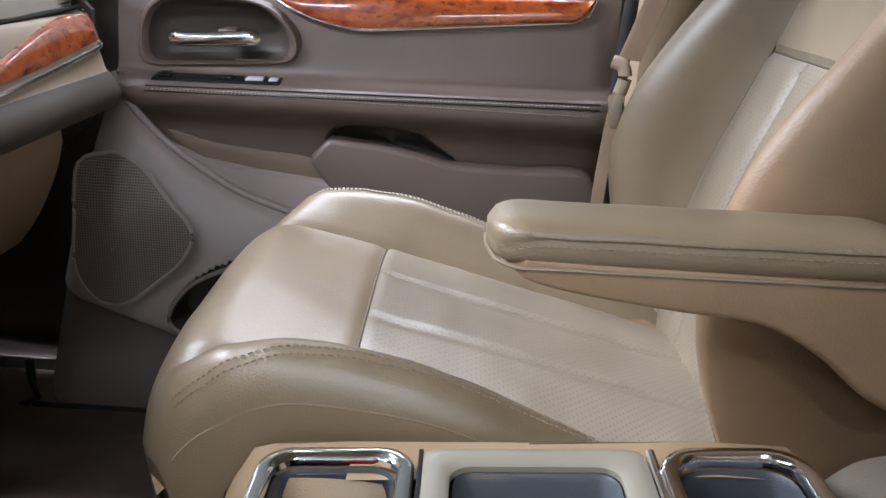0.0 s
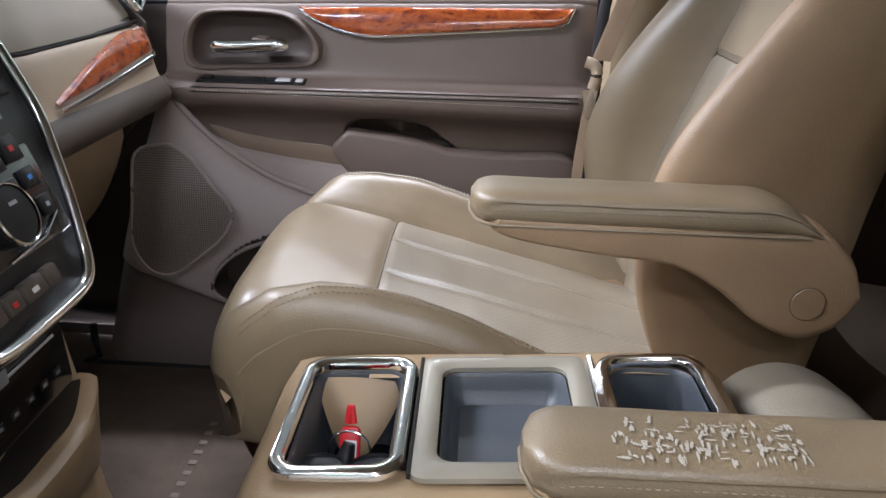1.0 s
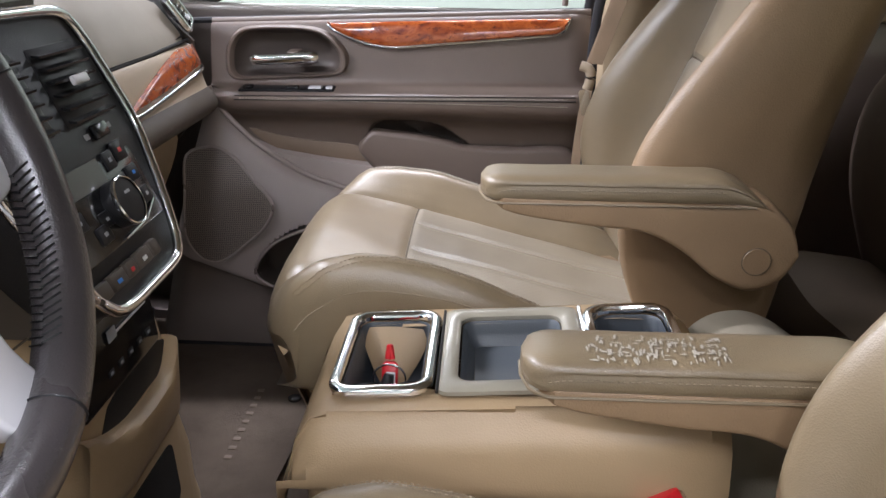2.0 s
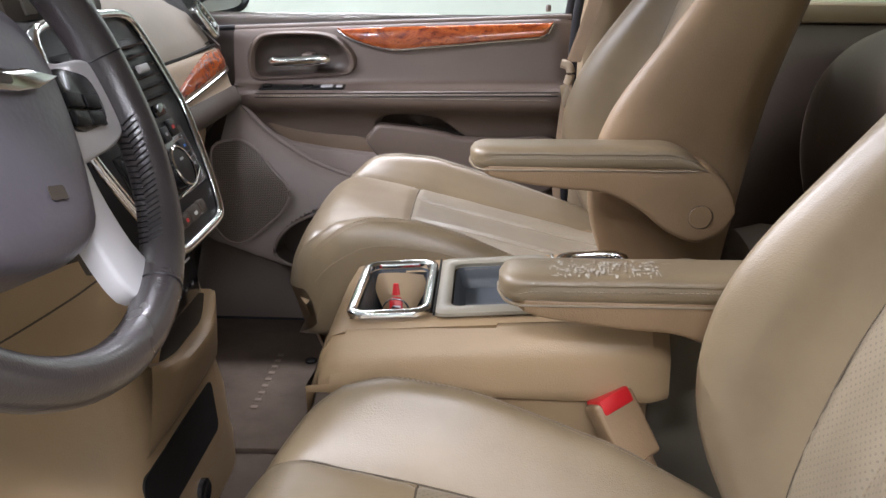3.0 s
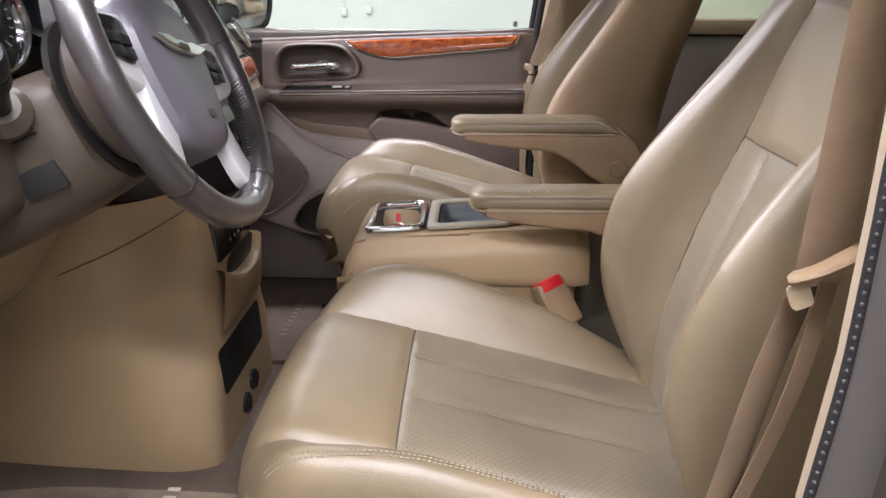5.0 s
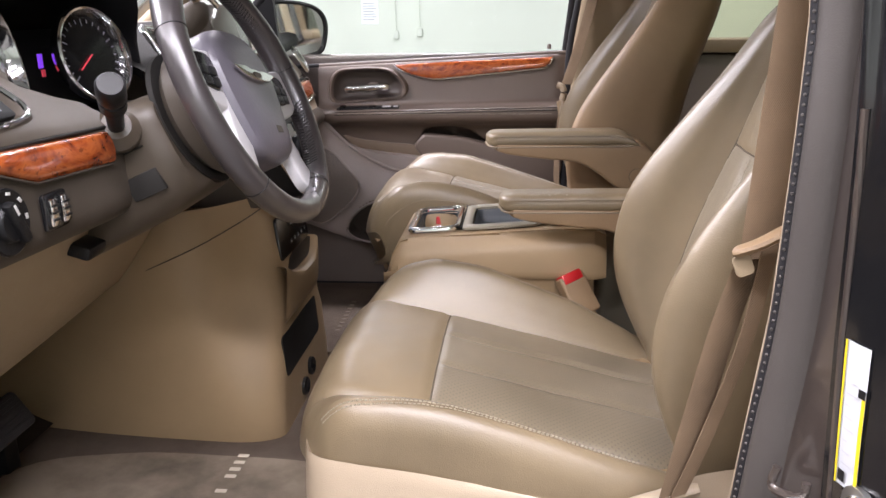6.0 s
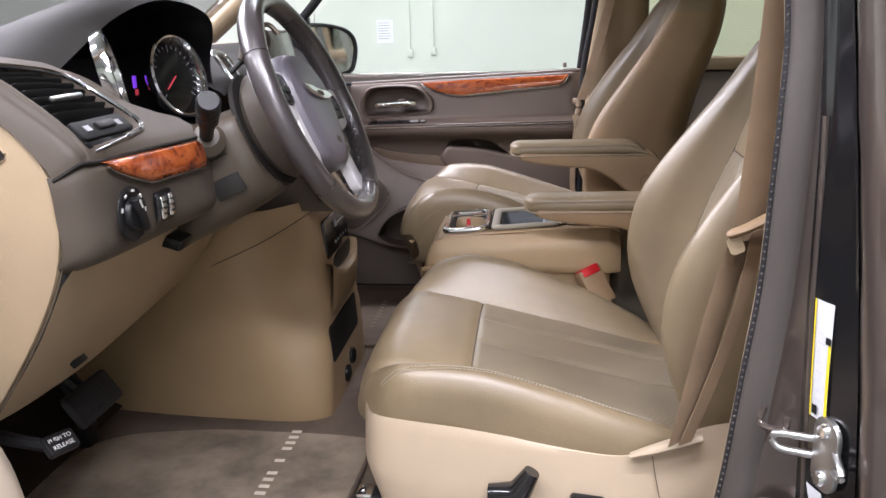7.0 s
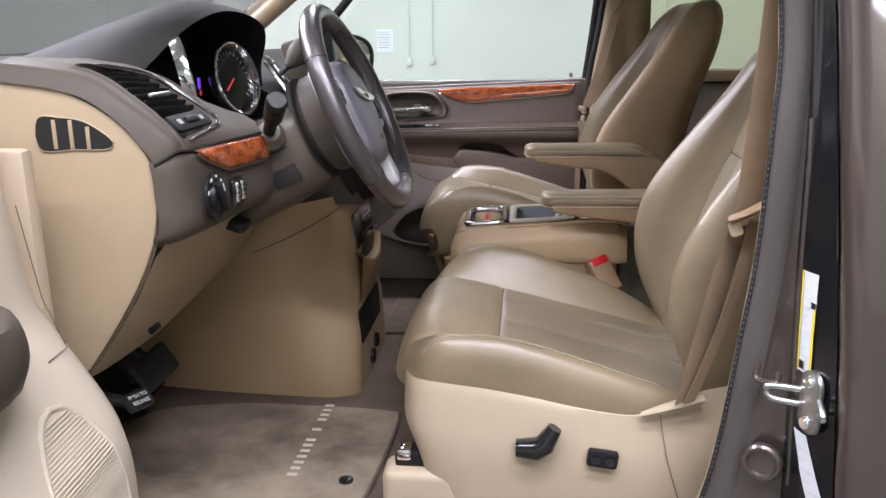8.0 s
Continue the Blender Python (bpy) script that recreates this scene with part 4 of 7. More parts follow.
    for u in np.linspace(0, 1, 56):
        x = arm_x + (ax1 - arm_x) * u
        e = math.sqrt(max(0.0, 1 - max(0.0, (0.085 - u) / 0.085) ** 2)) if u < 0.085 else 1.0
        e2 = 1.0 if u < 0.80 else 1 - 0.96 * ((u - 0.80) / 0.20) ** 2.2
        hw = 0.036 * (0.35 + 0.65 * e)
        hh = HH * (0.45 + 0.55 * e)
        seam = seam_rise(u)
        c = []
        for a in np.linspace(0, 2 * math.pi, 72, endpoint=False):
            ca, sa = math.cos(a), math.sin(a)
            yy = hw * math.copysign(abs(ca) ** 0.50, ca)
            z2 = hh * math.copysign(abs(sa) ** 0.62, sa)
            crease = 0.0022 * math.exp(-((z2 - seam) / 0.0016) ** 2) * (1 if abs(ca) > 0.5 else 0)
            wob = 0.0008 * noise.noise((x * 26, yy * 26, 3.3 + yc)) if sa > 0 else 0
            c.append((x, ay + yy - math.copysign(crease, yy), pad_mid(u) - hh + (z2 + hh) * e2 + wob))
        rows.append(c)
    part("armrest_pad", grid(rows, close_v=True, cap=True), M_seat, seat, arm_label)
    for sgn in (-1, 1):
        ln = [(arm_x + 0.012 + 0.262 * q, ay + sgn * (0.0364 - 0.007 * (1 - min(1, q * 14)) ** 2), pad_mid(q) + seam_rise(0.035 + q * 0.8) - 0.0034) for q in np.linspace(0, 1, 60)]
        part("armrest_stitching", stitches(ln, [(0, sgn, 0.1)] * 60, 0.0034, 0.002, 0.0008), M_stitch_dark, seat)
    pipe = []
    for sgn, us in ((-1, np.linspace(0.96, 0.0, 50)), (1, np.linspace(0.0, 0.96, 50))):
        for u in us:
            e = math.sqrt(max(0.0, 1 - (max(0.0, 0.085 - u) / 0.085) ** 2))
            pipe.append((arm_x + 0.322 * u - 0.0004, ay + sgn * (0.036 * (0.35 + 0.65 * e) - 0.0012), pad_mid(u) - HH * (0.50 + 0.43 * e)))
    part("armrest_piping", tube(pipe, 0.0016, 8), M_seat, seat)
    # lower shell of the arm with its pivot disc
    sx = [0.010, 0.028, 0.06, 0.13, 0.19, 0.235, 0.275, 0.315, 0.345, 0.358, 0.364]
    sb = [-0.034, -0.045, -0.053, -0.062, -0.068, -0.090, -0.121, -0.137, -0.126, -0.108, -0.090]
    stp = [-0.030, -0.028, -0.028, -0.028, -0.028, -0.028, -0.026, -0.022, -0.042, -0.062, -0.085]
    rows = []
    for u in np.concatenate([np.linspace(0.010, 0.33, 60), np.linspace(0.334, 0.364, 14)]):
        zb, zt = hermite(u, sx, sb), hermite(u, sx, stp)
        h2, zc = max(0.0015, (zt - zb) / 2), (zt + zb) / 2
        w2 = 0.0352 * min(1.0, 0.5 + (u - 0.010) / 0.03)
        c = []
        for a in np.linspace(0, 2 * math.pi, 40, endpoint=False):
            ca, sa = math.cos(a), math.sin(a)
            c.append((arm_x + u, ay + w2 * math.copysign(abs(ca) ** 0.28, ca), arm_z + zc + h2 * math.copysign(abs(sa) ** 0.28, sa)))
        rows.append(c)
    part("armrest_shell", grid(rows, close_v=True, cap=True), M_side, seat, "tan plastic armrest shell")
    m = frame_at((arm_x + 0.318, ay - 0.0349, arm_z - 0.096), (1, 0, 0), (0, 0, 1))
    part("pivot_cap", lathe([(0.0160, 0.0), (0.0160, 0.0010), (0.0154, 0.0016), (0.008, 0.0018), (0.001, 0.0018)], 28, m), M_side, seat, "round pivot cap")
    part("pivot_groove", lathe([(0.0170, 0.0), (0.0170, 0.0008), (0.0160, 0.0008), (0.0160, 0.0)], 28, m), M_seam, seat)
    if worn:
        # peeled patches on top of the pad
        rng = random.Random(5)
        bm = bmesh.new()
        for k in range(170):
            cx = arm_x + 0.052 + 0.112 * rng.random() ** 0.9
            cy = ay - 0.028 + 0.040 * rng.random()
            ang = rng.choice((0, 0, 1)) * 1.5 + rng.uniform(-0.25, 0.25)
            lx, wx = rng.uniform(0.004, 0.012), rng.uniform(0.0005, 0.0014)
            pts = []
            for q in range(9):
                t = 2 * math.pi * q / 9
                r = rng.uniform(0.6, 1.2)
                a, b2 = lx * math.cos(t) * r * 0.5, wx * math.sin(t) * r
                px, py = cx + b2 * math.cos(ang) - a * math.sin(ang) * 0.7, cy + a * math.cos(ang) * 0.8 + b2 * math.sin(ang)
                q2 = min(0.999, abs((py - ay) / 0.036))
                sa = math.sqrt(1 - (q2 ** 2.0) ** 2)
                zt = pad_mid((px - arm_x) / 0.322) + HH * sa ** 0.62 + 0.0006 + 0.0008 * noise.noise((px * 26, (py - ay) * 26, 3.3 + yc)) + 0.0007
                pts.append(bm.verts.new((px, py, zt)))
            bm.faces.new(pts)
        part("peeled_patch", bm, M_worn, seat, "pale peeled leather patches")
    return seat


driver = build_seat(-0.380, 1, 0.0, 0.0, "worn tan leather driver seat with a power switch panel", 0.293, 0.100, 0.884, "tan leather armrest pad with peeled top", True, True)
passenger = build_seat(0.460, -1, -0.062, 0.068, "tan leather passenger seat with its armrest down", 0.235, 0.062, 0.947, "tan leather armrest pad", False, False, 0.044)


# ---- second row ----
def second_row(yc):
    s = thing("rear_seat", (1.0, yc, FLOOR), "dark brown second-row seat with a rounded backrest", "car seat", group="second-row seats")
    rows = []
    for z, x0, x1, w in ((0.50, 0.80, 1.00, 0.22), (0.60, 0.78, 1.02, 0.25), (0.80, 0.72, 1.04, 0.29), (0.94, 0.72, 1.07, 0.29), (1.03, 0.76, 1.10, 0.26), (1.08, 0.83, 1.11, 0.20), (1.10, 0.92, 1.10, 0.12)):
        rows.append([(cx, yc + cv, z) for cx, cv in smooth_line([(x0, 0), (x0 - 0.02, -w * 0.8), (x0 + 0.06, -w), (x1, -w * 0.9), (x1, w * 0.9), (x0 + 0.06, w), (x0 - 0.02, w * 0.8)], 40, closed=True)])
    rows = list(zip(*[smooth_line(list(c), 36) for c in zip(*rows)]))
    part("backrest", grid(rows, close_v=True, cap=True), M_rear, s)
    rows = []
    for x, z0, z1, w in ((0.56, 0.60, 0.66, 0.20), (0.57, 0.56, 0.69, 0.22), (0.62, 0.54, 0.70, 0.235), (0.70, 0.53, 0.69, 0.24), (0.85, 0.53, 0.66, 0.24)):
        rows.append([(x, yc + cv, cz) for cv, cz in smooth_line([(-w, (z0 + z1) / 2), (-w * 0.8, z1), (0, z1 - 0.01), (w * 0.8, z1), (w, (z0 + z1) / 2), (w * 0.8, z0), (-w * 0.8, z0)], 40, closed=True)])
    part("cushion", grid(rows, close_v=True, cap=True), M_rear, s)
    part("seat_base", box(0.62, 1.0, yc - 0.2, yc + 0.2, FLOOR, 0.56, 0.02), M_dark, s)


second_row(0.46)

# ---- centre console between the seats ----
def console():
    c = thing("centre_console", (0.11, MID, FLOOR), "tan plastic centre console with chrome rimmed cup holders", "console")

    def top_z(x):
        return 0.786 + 0.075 * (x + 0.08)
    y0, y1 = -0.042, 0.158
    # upper body: skirt with a sloped shoulder
    rows = []
    for x, gy, drop in ((-0.118, 0.000, 0.075), (-0.105, 0.0, 0.030), (-0.090, 0.0, 0.006), (-0.074, 0.0, 0.001), (-0.02, 0.0, 0.0), (0.10, 0.0, 0.0), (0.22, 0.0, 0.0), (0.275, 0.0, 0.004), (0.298, 0.004, 0.020)):
        t = top_z(x) - 0.006 - drop
        w = -0.012 if x > 0.28 else 0.0
        half_side = [(0.024, 0.708), (0.033, 0.712), (0.034, 0.722), (0.0285, t - 0.036), (0.024, t - 0.026), (0.006, t - 0.004), (-0.006, t)]
        rows.append([(x, y, z) for y, z in smooth_line([(y0 - o - w, z) for o, z in half_side] + [(y1 + o + w, z) for o, z in reversed(half_side)], 56)])
    bm = grid(rows, cap=True)
    # open the top where the wells go
    kill = [f for f in bm.faces if f.calc_center_median().z > 0.765 and -0.018 < f.calc_center_median().y < 0.125 and -0.078 < f.calc_center_median().x < 0.270]
    bmesh.ops.delete(bm, geom=kill, context="FACES")
    part("upper_body", bm, M_tan, c)
    part("pedestal", grid([[(0.092 + a, 0.058 + b, z) for a, b in rounded(0.372 - f, 0.254 - g, 0.02)] for z, f, g in ((FLOOR, 0.06, 0.06), (0.55, 0.03, 0.02), (0.66, 0.0, 0.004), (0.711, 0.0, 0.002))], close_v=True), M_tan, c)

    def on_top(x, y, h=0.0):
        return frame_at((x, y, top_z(x) + h), (1, 0, 0.075), (0, 1, 0))

    def well(x0, x1, ya, yb, r, depth, m_wall, name, lab, floor_m=None, taper=0.006):
        xc, yc, w, h = (x0 + x1) / 2, (ya + yb) / 2, x1 - x0, yb - ya
        m = on_top(xc, yc, -0.003)
        rows = []
        for d, s in ((0, 0), (0.004, 0.0025), (depth * 0.5, taper * 0.7), (depth - 0.008, taper), (depth, taper + 0.006)):
            rows.append([tuple(m @ Vector((a, b, -d))) for a, b in rounded(w - 2 * s, h - 2 * s, max(0.004, r - s * 0.5))])
        p = part(name, grid(rows, close_v=True), m_wall, c, lab)
        fl = rounded(w - 2 * (taper + 0.0062), h - 2 * (taper + 0.0062), max(0.004, r - 0.006))
        bmf = bmesh.new()
        bmf.faces.new([bmf.verts.new(tuple(m @ Vector((a, b, -depth)))) for a, b in fl])
        part("well_floor", bmf, floor_m or m_wall, p)
        return m, w, h

    # front cup well: chrome frame, deep black insert with two cups
    x0, x1, ya, yb = -0.070, 0.014, 0.004, 0.134
    part("chrome_frame", ring_plate(rounded(0.102, 0.176, 0.022), rounded(0.080, 0.152, 0.016), 0.008, on_top(-0.027, 0.056, -0.002)), M_chrome, c, "chrome cup holder frame")
    m, w, h = well(-0.066, 0.012, -0.019, 0.131, 0.016, 0.070, M_grey_rubber, "cup_well", "dark cup holder insert", M_black)
    for xx in (-0.0495, -0.0045):
        part("cup_ring", lathe([(0.0215, -0.030), (0.0225, -0.028), (0.0225, -0.066), (0.019, -0.067), (0.002, -0.067)], 28, on_top(xx, 0.018)), M_black, c, "black cup recess")
    # tan saddle behind the cups
    sad = []
    for a in np.linspace(0, 1, 12):
        half_w = 0.0345 * (1 - a) ** 0.8 + 0.006
        yy, dd = 0.1235 - 0.048 * a ** 0.9, 0.006 + 0.050 * a ** 0.8
        sad.append([(-0.027 + half_w * b, yy + 0.004 * b * b, top_z(-0.027) - dd - 0.006 * b * b) for b in np.linspace(-1, 1, 12)])
    part("cup_divider", grid(sad), M_tan, c, "tan divider of the cup holder")
    # storage tray
    part("tray_frame", ring_plate(rounded(0.146, 0.180, 0.012), rounded(0.108, 0.140, 0.014), 0.007, on_top(0.100, 0.057, -0.003)), M_tray_rim, c, "silver grey tray surround")
    well(0.048, 0.153, -0.012, 0.126, 0.014, 0.026, M_tray, "tray", "grey rubber lined tray", M_tray)
    part("split_line", box(0.0255, 0.0285, -0.030, 0.144, top_z(0.027) - 0.002, top_z(0.027) + 0.0035, 0.0008), M_dark, c)
    # rear cup well
    part("chrome_frame", ring_plate(rounded(0.096, 0.176, 0.026), rounded(0.074, 0.152, 0.020), 0.009, on_top(0.226, 0.056, -0.002)), M_chrome, c, "chrome cup holder frame")
    well(0.190, 0.262, -0.019, 0.131, 0.020, 0.070, M_grey_rubber, "cup_well", "dark cup holder insert", M_black)
    part("chrome_strip", tube([(0.176, -0.028, top_z(0.176) + 0.002), (0.176, 0.142, top_z(0.176) + 0.002)], 0.003, 8), M_chrome, c)
    # fold-up boxy bulge behind the console
    rows = []
    for x, z1, w in ((0.285, 0.70, 0.07), (0.295, 0.755, 0.085), (0.33, 0.79, 0.092), (0.38, 0.795, 0.095), (0.43, 0.765, 0.09), (0.455, 0.70, 0.08)):
        rows.append([(x, 0.10 + cy, cz) for cy, cz in smooth_line([(-w, FLOOR + 0.02), (-w, z1 - 0.05), (-w * 0.6, z1), (w * 0.6, z1), (w, z1 - 0.05), (w, FLOOR + 0.02)], 30)])
    b = grid([list(r) for r in zip(*[smooth_line(list(q), 30) for q in zip(*rows)])])
    part("rear_bin", b, M_grey_tan, c, "rounded grey tan bin behind the console")


M_grey_tan = leather("grey_tan_cover", (0.27, 0.235, 0.175), 0.5)
console()

# red tag and black fob in the cup holder
key = thing("key_tag", (-0.028, 0.05, 0.74), "red plastic key tag with a wire ring", "key tag")
part("tag", plate(rounded(0.017, 0.032, 0.006), 0.006, frame_at((-0.026, 0.052, 0.762), (1, 0, 0), (0, 0.35, 1)), 0.002), M_red, key)
part("loop", tube(smooth_line([(-0.029, 0.058, 0.779), (-0.027, 0.062, 0.793), (-0.024, 0.058, 0.779)], 16), 0.003, 8), M_red, key)
part("label", plate(rounded(0.010, 0.014, 0.001), 0.001, frame_at((-0.025, 0.0465, 0.762), (1, 0, 0), (0, 0.35, 1))), M_white, key, "small white printed square")
part("ring", tube([(-0.026 + 0.017 * math.cos(a), 0.046, 0.762 + 0.017 * math.sin(a)) for a in np.linspace(0, 2 * math.pi, 28, endpoint=False)], 0.0010, 6, closed=True), M_chrome, key, "steel wire ring")
fob = thing("key_fob", (-0.03, 0.03, 0.73), "black plastic key fob in the cup holder", "key")
part("body", tube([(-0.040, 0.018, 0.722), (-0.030, 0.040, 0.750), (-0.026, 0.046, 0.768)], [0.010, 0.009, 0.005], 10), M_black, fob)


# ---- belt buckle of the driver seat ----
bk = thing("belt_buckle", (0.27, -0.10, 0.62), "tan seat belt buckle with a red release button", "belt buckle")
mb = frame_at((0.245, -0.088, 0.686), (0.45, -0.30, -0.84), (0.87, 0.48, 0.17))
part("body", local_box(mb, 0.080, 0.052, 0.030, 0.005, 3), M_side, bk)
part("release_button", moved(box(-0.0435, -0.0245, -0.0205, 0.0205, -0.0165, 0.0165, 0.003), mb), M_red, bk, "red release button")
part("stalk", tube([(0.262, -0.099, 0.655), (0.290, -0.112, 0.60), (0.31, -0.115, 0.50)], 0.017, 10), M_side, bk)

# ---- dashboard ----
dash = thing("dashboard", (-0.6, MID, 0.9), "two-tone grey and beige dashboard with burl wood trim", "dashboard")


def surf(rows, n=40):
    """Smooth rows of points, then a sheet through them."""
    return grid([smooth_line(r, n) for r in rows])


# profiles of the driver corner, front lip to top: (y, ((x, z), ...))
CORNER = [(-0.822, ((-0.447, 1.050), (-0.455, 1.066), (-0.500, 1.116), (-0.560, 1.148), (-0.665, 1.164))),
          (-0.815, ((-0.435, 1.058), (-0.443, 1.076), (-0.492, 1.126), (-0.556, 1.160), (-0.665, 1.177))),
          (-0.805, ((-0.420, 1.068), (-0.428, 1.086), (-0.483, 1.133), (-0.551, 1.172), (-0.665, 1.188))),
          (-0.770, ((-0.413, 1.066), (-0.421, 1.085), (-0.478, 1.136), (-0.547, 1.178), (-0.665, 1.194))),
          (-0.720, ((-0.408, 1.066), (-0.420, 1.085), (-0.478, 1.135), (-0.547, 1.176), (-0.665, 1.193))),
          (-0.620, ((-0.396, 1.065), (-0.412, 1.080), (-0.478, 1.126), (-0.547, 1.167), (-0.665, 1.187))),
          (-0.500, ((-0.383, 1.062), (-0.405, 1.078), (-0.478, 1.124), (-0.547, 1.165), (-0.665, 1.184)))]
CORNER_Y = [c[0] for c in CORNER]
CORNER_LINES = np.array([[(p[0], p[2]) for p in smooth_line([(x, 0.0, z) for x, z in c[1]], 64)] for c in CORNER])


def corner_point(y, k):
    """A point of the driver corner of the dashboard; k from 0 (front lip) to 63."""
    return (float(np.interp(y, CORNER_Y, CORNER_LINES[:, k, 0])), y, float(np.interp(y, CORNER_Y, CORNER_LINES[:, k, 1])))


def corner_z(x, y):
    line = [corner_point(y, k) for k in range(0, 64, 3)]
    return float(np.interp(-x, [-p[0] for p in line], [p[2] for p in line]))


def cluster_edge(x):
    """Where the driver corner ends at the opening of the gauges."""
    return float(np.interp(x, [-0.665, -0.58, -0.55, -0.515, -0.465, -0.442, -0.43, -0.38], [-0.52, -0.58, -0.60, -0.587, -0.578, -0.545, -0.515, -0.505]))


def vent_edge(s):
    """Outboard and inboard limits of the vent at s."""
    return (-0.782, float(np.interp(s, [0.0, 0.05, 0.11, 0.28, 0.55, 0.75, 0.83, 0.89, 0.97], [-0.650, -0.632, -0.624, -0.621, -0.625, -0.647, -0.693, -0.745, -0.775])))


# top pad: from the windscreen base to the front lip, driver end to passenger end
lip = [(-0.52, -0.41, 1.070), (-0.40, -0.44, 1.085), (-0.20, -0.455, 1.10), (-0.06, -0.42, 1.105),
       (0.20, -0.42, 1.10), (0.30, -0.478, 1.040), (0.46, -0.490, 1.004), (0.65, -0.488, 1.008), (0.80, -0.486, 1.014), (0.87, -0.52, 1.03)]
ys = [p[0] for p in lip]


def top_z(y):
    return float(np.interp(y, CORNER_Y + [-0.36], [c[1][4][1] for c in CORNER] + [1.166]))


rows = []
for y in np.linspace(-0.52, 0.87, 165):
    lx, lz = float(np.interp(y, ys, [p[1] for p in lip])), float(np.interp(y, ys, [p[2] for p in lip]))
    rows.append([(lx, y, lz), (lx - 0.012, y, lz + 0.010), (lx * 0.62 - 0.66 * 0.38, y, lz * 0.5 + 1.165 * 0.5 + 0.004), (-0.665, y, top_z(y)), (-0.80, y, 1.169), (-0.95, y, 1.139), (-1.12, y, 1.094)])
top = surf(rows, 70)
gone = [f for f in top.faces if f.calc_center_median().y < -0.24 and -0.59 < f.calc_center_median().x]
bmesh.ops.delete(top, geom=gone, context="FACES")
part("top_pad", top, M_dash_top, dash, "soft dark grey dashboard top")
part("top_pad", surf([[(-0.660, y, top_z(y) - 0.001), (-0.71, y, top_z(y) + 0.001), (-0.80, y, 1.169 + 0.5 * (top_z(y) - 1.169)), (-0.95, y, 1.139), (-1.12, y, 1.094)] for y in np.concatenate([np.linspace(-0.822, -0.77, 12), np.linspace(-0.76, -0.515, 20)])], 30), M_dash_top, dash, "soft dark grey dashboard top")
rows = []
for k in range(64):
    far = cluster_edge(corner_point(-0.6, k)[0])
    near = [-0.822 + 0.052 * q for q in np.linspace(0, 1, 14)]
    rows.append([corner_point(y, k) for y in near + [-0.77 + (far + 0.77) * q for q in np.linspace(0, 1, 90)[1:]]])
corner = grid(rows)
gone = []
for f in corner.faces:
    q = f.calc_center_median()
    sv = (-0.418 - q.x) / 0.15
    if 0.0 < sv < 0.95 and -0.782 < q.y < vent_edge(sv)[1]:
        gone.append(f)
bmesh.ops.delete(corner, geom=gone, context="FACES")
part("side_pad", corner, M_dash, dash, "grey brown dashboard corner round the vent")
part("opening_wall", grid([[(x, y, z) for x, y, z in [r[-1] for r in rows]], [(x, y + 0.006, z - 0.006) for x, y, z in [r[-1] for r in rows]], [(x - 0.01, y + 0.008, z - 0.07) for x, y, z in [r[-1] for r in rows]]]), M_black, dash, "black wall of the gauge opening")
# glove side pad: lighter greige face of the passenger airbag panel
pad = []
for y in np.linspace(0.315, 0.80, 30):
    b = 0.006 * math.sin(math.pi * (y - 0.315) / 0.485)
    pad.append([(-0.486 + b, y, 1.006 + 0.02 * (0.46 - min(y, 0.46))), (-0.497 + b, y, 1.03), (-0.545 + b, y, 1.085), (-0.62, y, 1.140), (-0.68, y, 1.163), (-0.80, y, 1.174)])
part("airbag_panel", surf(pad, 24), M_greige, dash, "greige airbag cover panel")
part("panel_gap", tube([(-0.489, 0.30, 1.012), (-0.482, 0.46, 1.001), (-0.482, 0.65, 1.003), (-0.482, 0.81, 1.008)], 0.0035, 8), M_dark, dash)

# gauge hood: an eyebrow with a thick front edge
arch = smooth_line([(-0.61, -0.625, 1.110), (-0.60, -0.595, 1.150), (-0.575, -0.555, 1.190), (-0.535, -0.49, 1.245), (-0.505, -0.41, 1.272), (-0.485, -0.33, 1.268), (-0.472, -0.272, 1.247), (-0.478, -0.245, 1.215), (-0.50, -0.215, 1.165), (-0.50, -0.205, 1.10)], 40)
rows = []
for x, y, z in arch:
    rise = max(0.0, z - 1.165)
    rows.append([(x + 0.018, y, z - 0.010), (x, y, z), (x - 0.06, y, z + 0.006 * (rise > 0)), (x - 0.16, y * 1.0, 1.165 + rise * 0.80), (x - 0.28, y, 1.163 + rise * 0.32), (x - 0.40, y, 1.150)])
part("gauge_hood", surf(rows, 24), M_dash_top, dash, "dark grey hood over the gauges")
inner = []
for x, y, z in arch:
    cy, cz = -0.37, 1.13
    inner.append([(x + 0.018, y, z - 0.010), (x + 0.010, cy + (y - cy) * 0.95, cz + (z - cz) * 0.92), (x - 0.05, cy + (y - cy) * 0.92, cz + (z - cz) * 0.86), (-0.60, cy + (y - cy) * 0.92, cz + (z - cz) * 0.80)])
part("gauge_shroud", surf(inner, 14), M_black, dash, "black inside of the gauge hood")
part("gauge_plate", grid([[(-0.575 - 0.02 * k, y, 1.055 + 0.155 * k) for y in np.linspace(-0.570, -0.20, 10)] for k in np.linspace(0, 0.78, 6)]), M_black, dash)
part("gauge_sill", grid([[(-0.46, y, 1.060), (-0.52, y, 1.056), (-0.585, y, 1.054)] for y in np.linspace(-0.56, -0.19, 12)]), M_black, dash)

